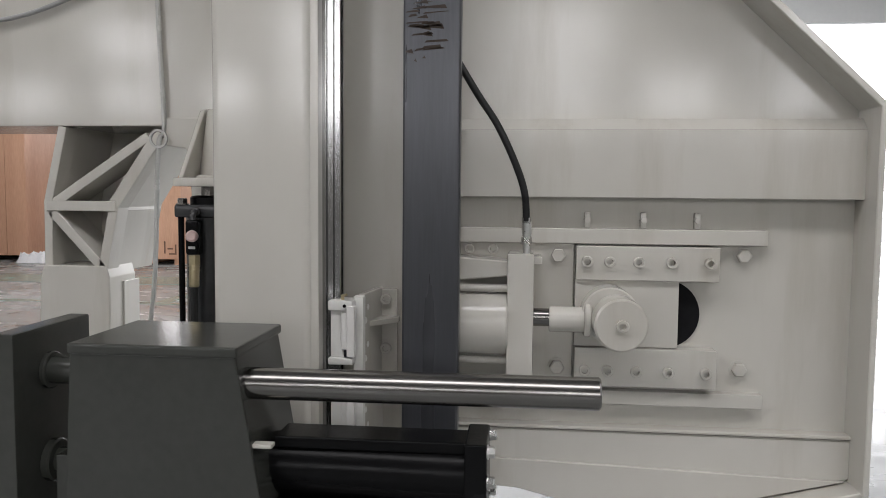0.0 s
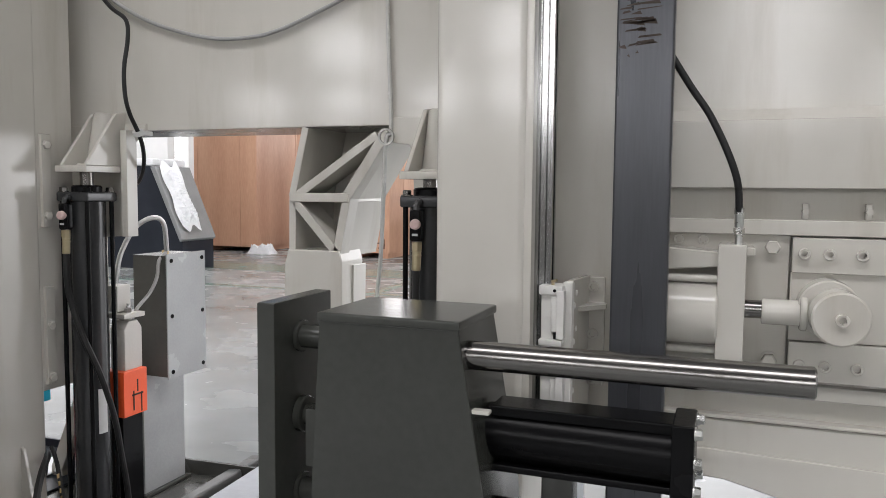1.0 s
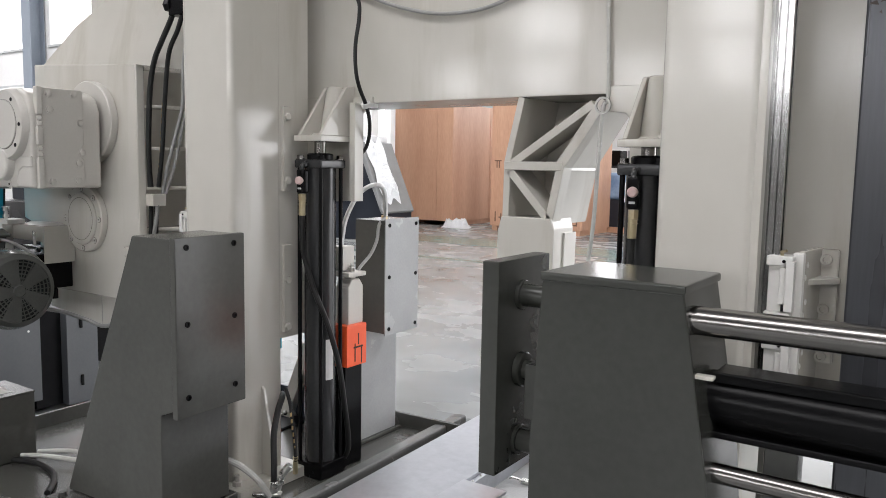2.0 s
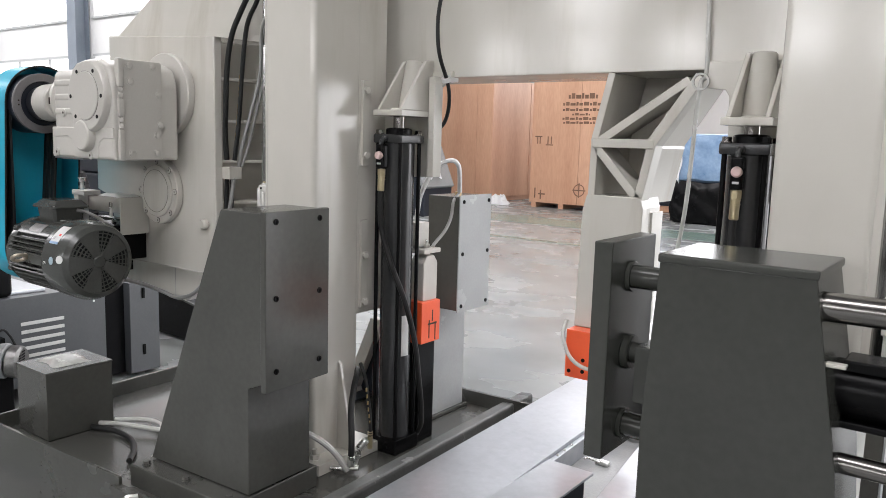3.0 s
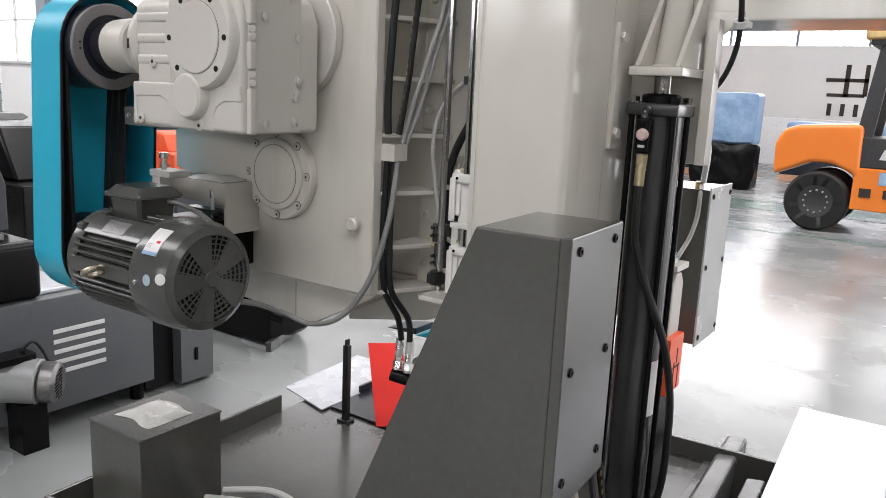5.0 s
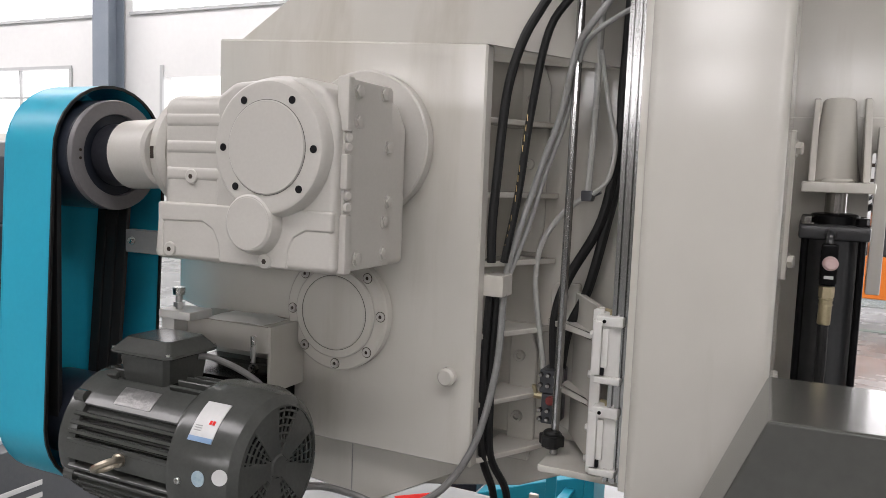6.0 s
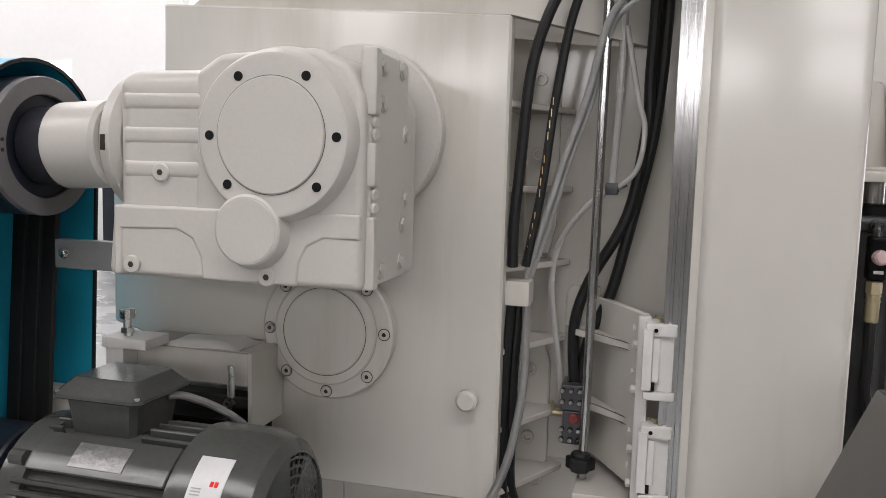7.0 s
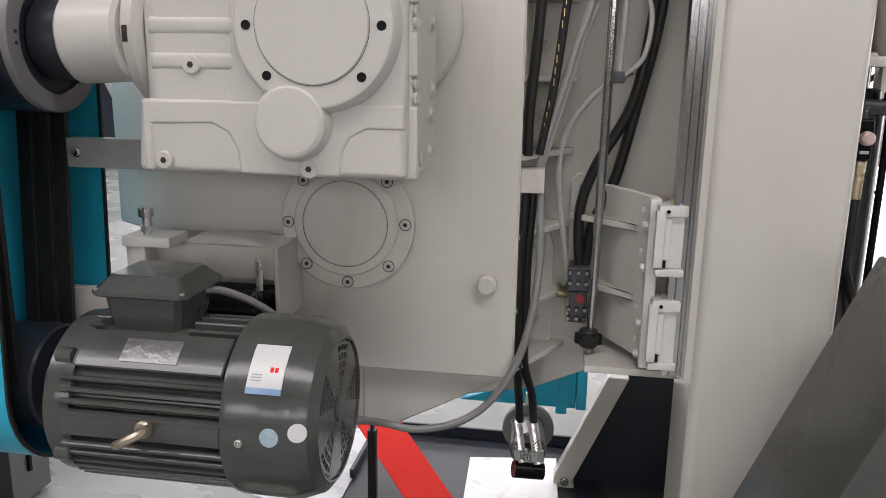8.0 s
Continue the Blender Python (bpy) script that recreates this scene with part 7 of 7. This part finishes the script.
# Dark sheet added between the cabinets, the gap's shade put into its colour.
bm = BM()
box(bm, -4.6, -3.90, 2.265, 2.42, 0.02, 0.56, 0.003)
part("gap_shade", bm, HOLESHADE, nm)
bm = BM()
box(bm, -4.5, -3.84, 2.415, 2.60, 0.02, 0.545, 0.004)
dr = part("side_case", bm, MIDCAB, nm)
for z in (0.12, 0.45):
    bm = BM()
    box(bm, -3.842, -3.83, 2.49, 2.505, z, z + 0.06, 0.002)
    part("hinge", bm, BLACK, dr)
bm = BM()
box(bm, -4.9, -3.85, 0.9, 1.80, 0.555, 0.785, 0.03, 3)
part("lower_casting", bm, BLACK, nm)
bm = BM()
box(bm, -4.9, -3.92, 0.9, 1.70, 0.787, 0.812, 0.004)
part("table", bm, LIPGREY, nm, "worn grey steel table edge")
bm = BM()
prism(bm, [(0.7, 1.235), (1.76, 1.235), (1.745, 1.12), (1.79, 0.98), (1.79, 0.79), (1.69, 0.79), (1.67, 0.99), (1.56, 1.06), (0.7, 1.06)], "x", -4.9, -4.06, 0.008)
part("upper_trough", bm, NAVY, nm)
bm = BM()
prism(bm, [(0.7, 1.236), (1.775, 1.236), (1.80, 1.248), (1.775, 1.264), (0.7, 1.264)], "x", -4.92, -3.88, 0.003)
part("top_rail", bm, LIPGREY, nm)
bm = BM()
box(bm, -4.3, -3.9, 1.80, 1.98, 0.555, 0.575, 0.004)
part("tray_sheet", bm, BEDSTEEL, nm)
bm = BM()
rod(bm, (-4.02, 1.705, 1.262), (-4.02, 1.705, 2.3), 0.040, 28)
part("post", bm, STEEL, nm, "bright ground steel post")
bm = BM()
rod(bm, (-4.03, 1.775, 1.262), (-4.03, 1.775, 2.3), 0.006, 10)
part("guide_rod", bm, ZINC, nm)
bm = BM()
prism(bm, [(1.20, 0.815), (1.20, 1.01), (1.55, 1.02), (1.575, 1.015), (1.655, 0.90), (1.66, 0.83), (1.60, 0.815)], "x", -4.16, -4.09, 0.006)
prism(bm, [(1.20, 0.815), (1.20, 0.85), (1.55, 0.87), (1.63, 0.845), (1.62, 0.815)], "x", -4.09, -4.02, 0.006)
prism(bm, [(1.555, 0.86), (1.575, 1.012), (1.60, 0.98), (1.655, 0.90), (1.64, 0.84)], "x", -4.09, -4.05, 0.004)
part("guide_block", bm, ORANGE, nm, "orange painted guide block")
sm = thing("pump_motor", (-3.74, 1.7, 0.1), "small grey pump motor with film-covered fan cowl", "motor")
bm = BM()
rod(bm, (-3.83, 1.60, 0.285), (-3.72, 1.70, 0.275), 0.085, 28, 0.006)
part("body", bm, MIDGREY, sm)
bm = BM()
rod(bm, (-3.72, 1.70, 0.275), (-3.67, 1.745, 0.27), 0.078, 28, 0.012)
smc = part("fan_cowl", bm, PLATE, sm)
bm = BM()
way = Vector((0.05, 0.045, -0.005)).normalized()
side = way.cross(Vector((0, 0, 1))).normalized()
rise = side.cross(way)
face = Vector((-3.6705, 1.7445, 0.27))
# Near-black studs paint the shade of the cowl's perforations.
for i in range(-4, 5):
    for k in range(-4, 5):
        if 0.5 < math.hypot(i, k) < 4.3 and i >= -1:
            p = face + side * (0.0135 * i) + rise * (0.0135 * k)
            rod(bm, p, p + way * 0.0022, 0.0045, 6)
part("grille", bm, HOLESHADE, smc)
bm = BM()
box(bm, -3.86, -3.74, 1.56, 1.70, 0.355, 0.385, 0.004)
part("terminal_box", bm, BLACK, sm)
bm = BM()
box(bm, -3.83, -3.72, 1.62, 1.72, 0.0, 0.20, 0.004)
part("stand", bm, BLACK, sm)
hose_thing("pump_cable", [(-3.80, 1.66, 0.37), (-3.77, 1.70, 0.42), (-3.78, 1.74, 0.38), (-3.76, 1.76, 0.32)], 0.006, RUBBER, "short black cable on the pump motor", "cable")
ch = thing("chip_conveyor", (-4.3, 3.2, 0), "black sloping chip conveyor trough ending over the floor", "conveyor")
bm = BM()
prism(bm, [(-4.75, 0.02), (-4.0, 0.02), (-3.95, 0.06), (-3.95, 0.235), (-4.75, 0.355)], "y", 3.07, 3.36, 0.003)
part("trough", bm, BLACK, ch)
for y in (3.058, 3.36):
    bm = BM()
    prism(bm, [(-4.75, 0.352), (-3.945, 0.232), (-3.945, 0.246), (-4.75, 0.368)], "y", y, y + 0.012, 0.001)
    part("side_lip", bm, MOTOR, ch, "grey folded sheet lip")
bm = BM()
rod(bm, (-3.95, 3.10, 0.19), (-3.86, 3.10, 0.18), 0.035, 20, 0.006)
part("end_knob", bm, BLACK, ch)
bm = BM()
prism(bm, [(-3.93, 3.02), (-3.90, 3.03), (-4.06, 3.41), (-4.09, 3.40)], "z", 0.0, 0.055, 0.002)
part("foot", bm, MOTOR, ch)
om = thing("orange_machine", (-5.1, 3.33, 0), "orange painted machine head on a dark stand", "machine")
bm = BM()
box(bm, -5.35, -4.85, 3.15, 3.5, 0.80, 0.98, 0.02)
prism(bm, [(-5.2, 0.975), (-4.95, 0.975), (-5.0, 1.08), (-5.12, 1.10)], "y", 3.2, 3.45, 0.01)
part("head", bm, ORANGE, om)
bm = BM()
box(bm, -5.3, -4.9, 3.2, 3.45, 0.0, 0.80, 0.01)
part("stand", bm, NAVY, om)
for x, y, w, d, hgt, m_ in ((-8.5, 5.2, 1.6, 1.0, 1.5, NAVY), (-11.0, 7.5, 2.2, 1.2, 1.7, MIDGREY), (-7.2, 3.6, 1.2, 0.9, 1.0, BLACK), (-14.0, 9.0, 2.0, 1.5, 1.9, CREAM), (-9.5, 2.5, 1.8, 1.0, 1.3, NAVY)):
    far = thing("machine_tool", (x, y, 0), "dark machine tool standing on the hall floor", "machine", "machine tools")
    bm = BM()
    box(bm, x - w / 2, x + w / 2, y - d / 2, y + d / 2, 0, hgt * 0.6, 0.02)
    part("bed", bm, m_, far)
    bm = BM()
    prism(bm, [(x - w * 0.4, hgt * 0.6), (x + w * 0.3, hgt * 0.6), (x + w * 0.1, hgt), (x - w * 0.4, hgt)], "y", y - d * 0.4, y + d * 0.4, 0.02)
    part("headstock", bm, m_, far)
bm = BM()
lathe(bm, [(0.10, 0), (0.125, 0), (0.125, 0.03), (0.10, 0.03), (0.10, 0)], (-4.05, 1.36, 0.62), (0.7, -0.7, 0), 28)
for k in range(3):
    a = radians(120 * k)
    rod(bm, (-4.05, 1.36, 0.62), (-4.05 + 0.08 * math.cos(a), 1.36 + 0.08 * math.cos(a), 0.62 + 0.11 * math.sin(a)), 0.012, 8)
rod(bm, (-4.05, 1.36, 0.62), (-4.12, 1.43, 0.62), 0.02, 10)
solo("hand_wheel", bm, ZINC, "bright three-spoked hand wheel on the neighbouring saw", "hand wheel")
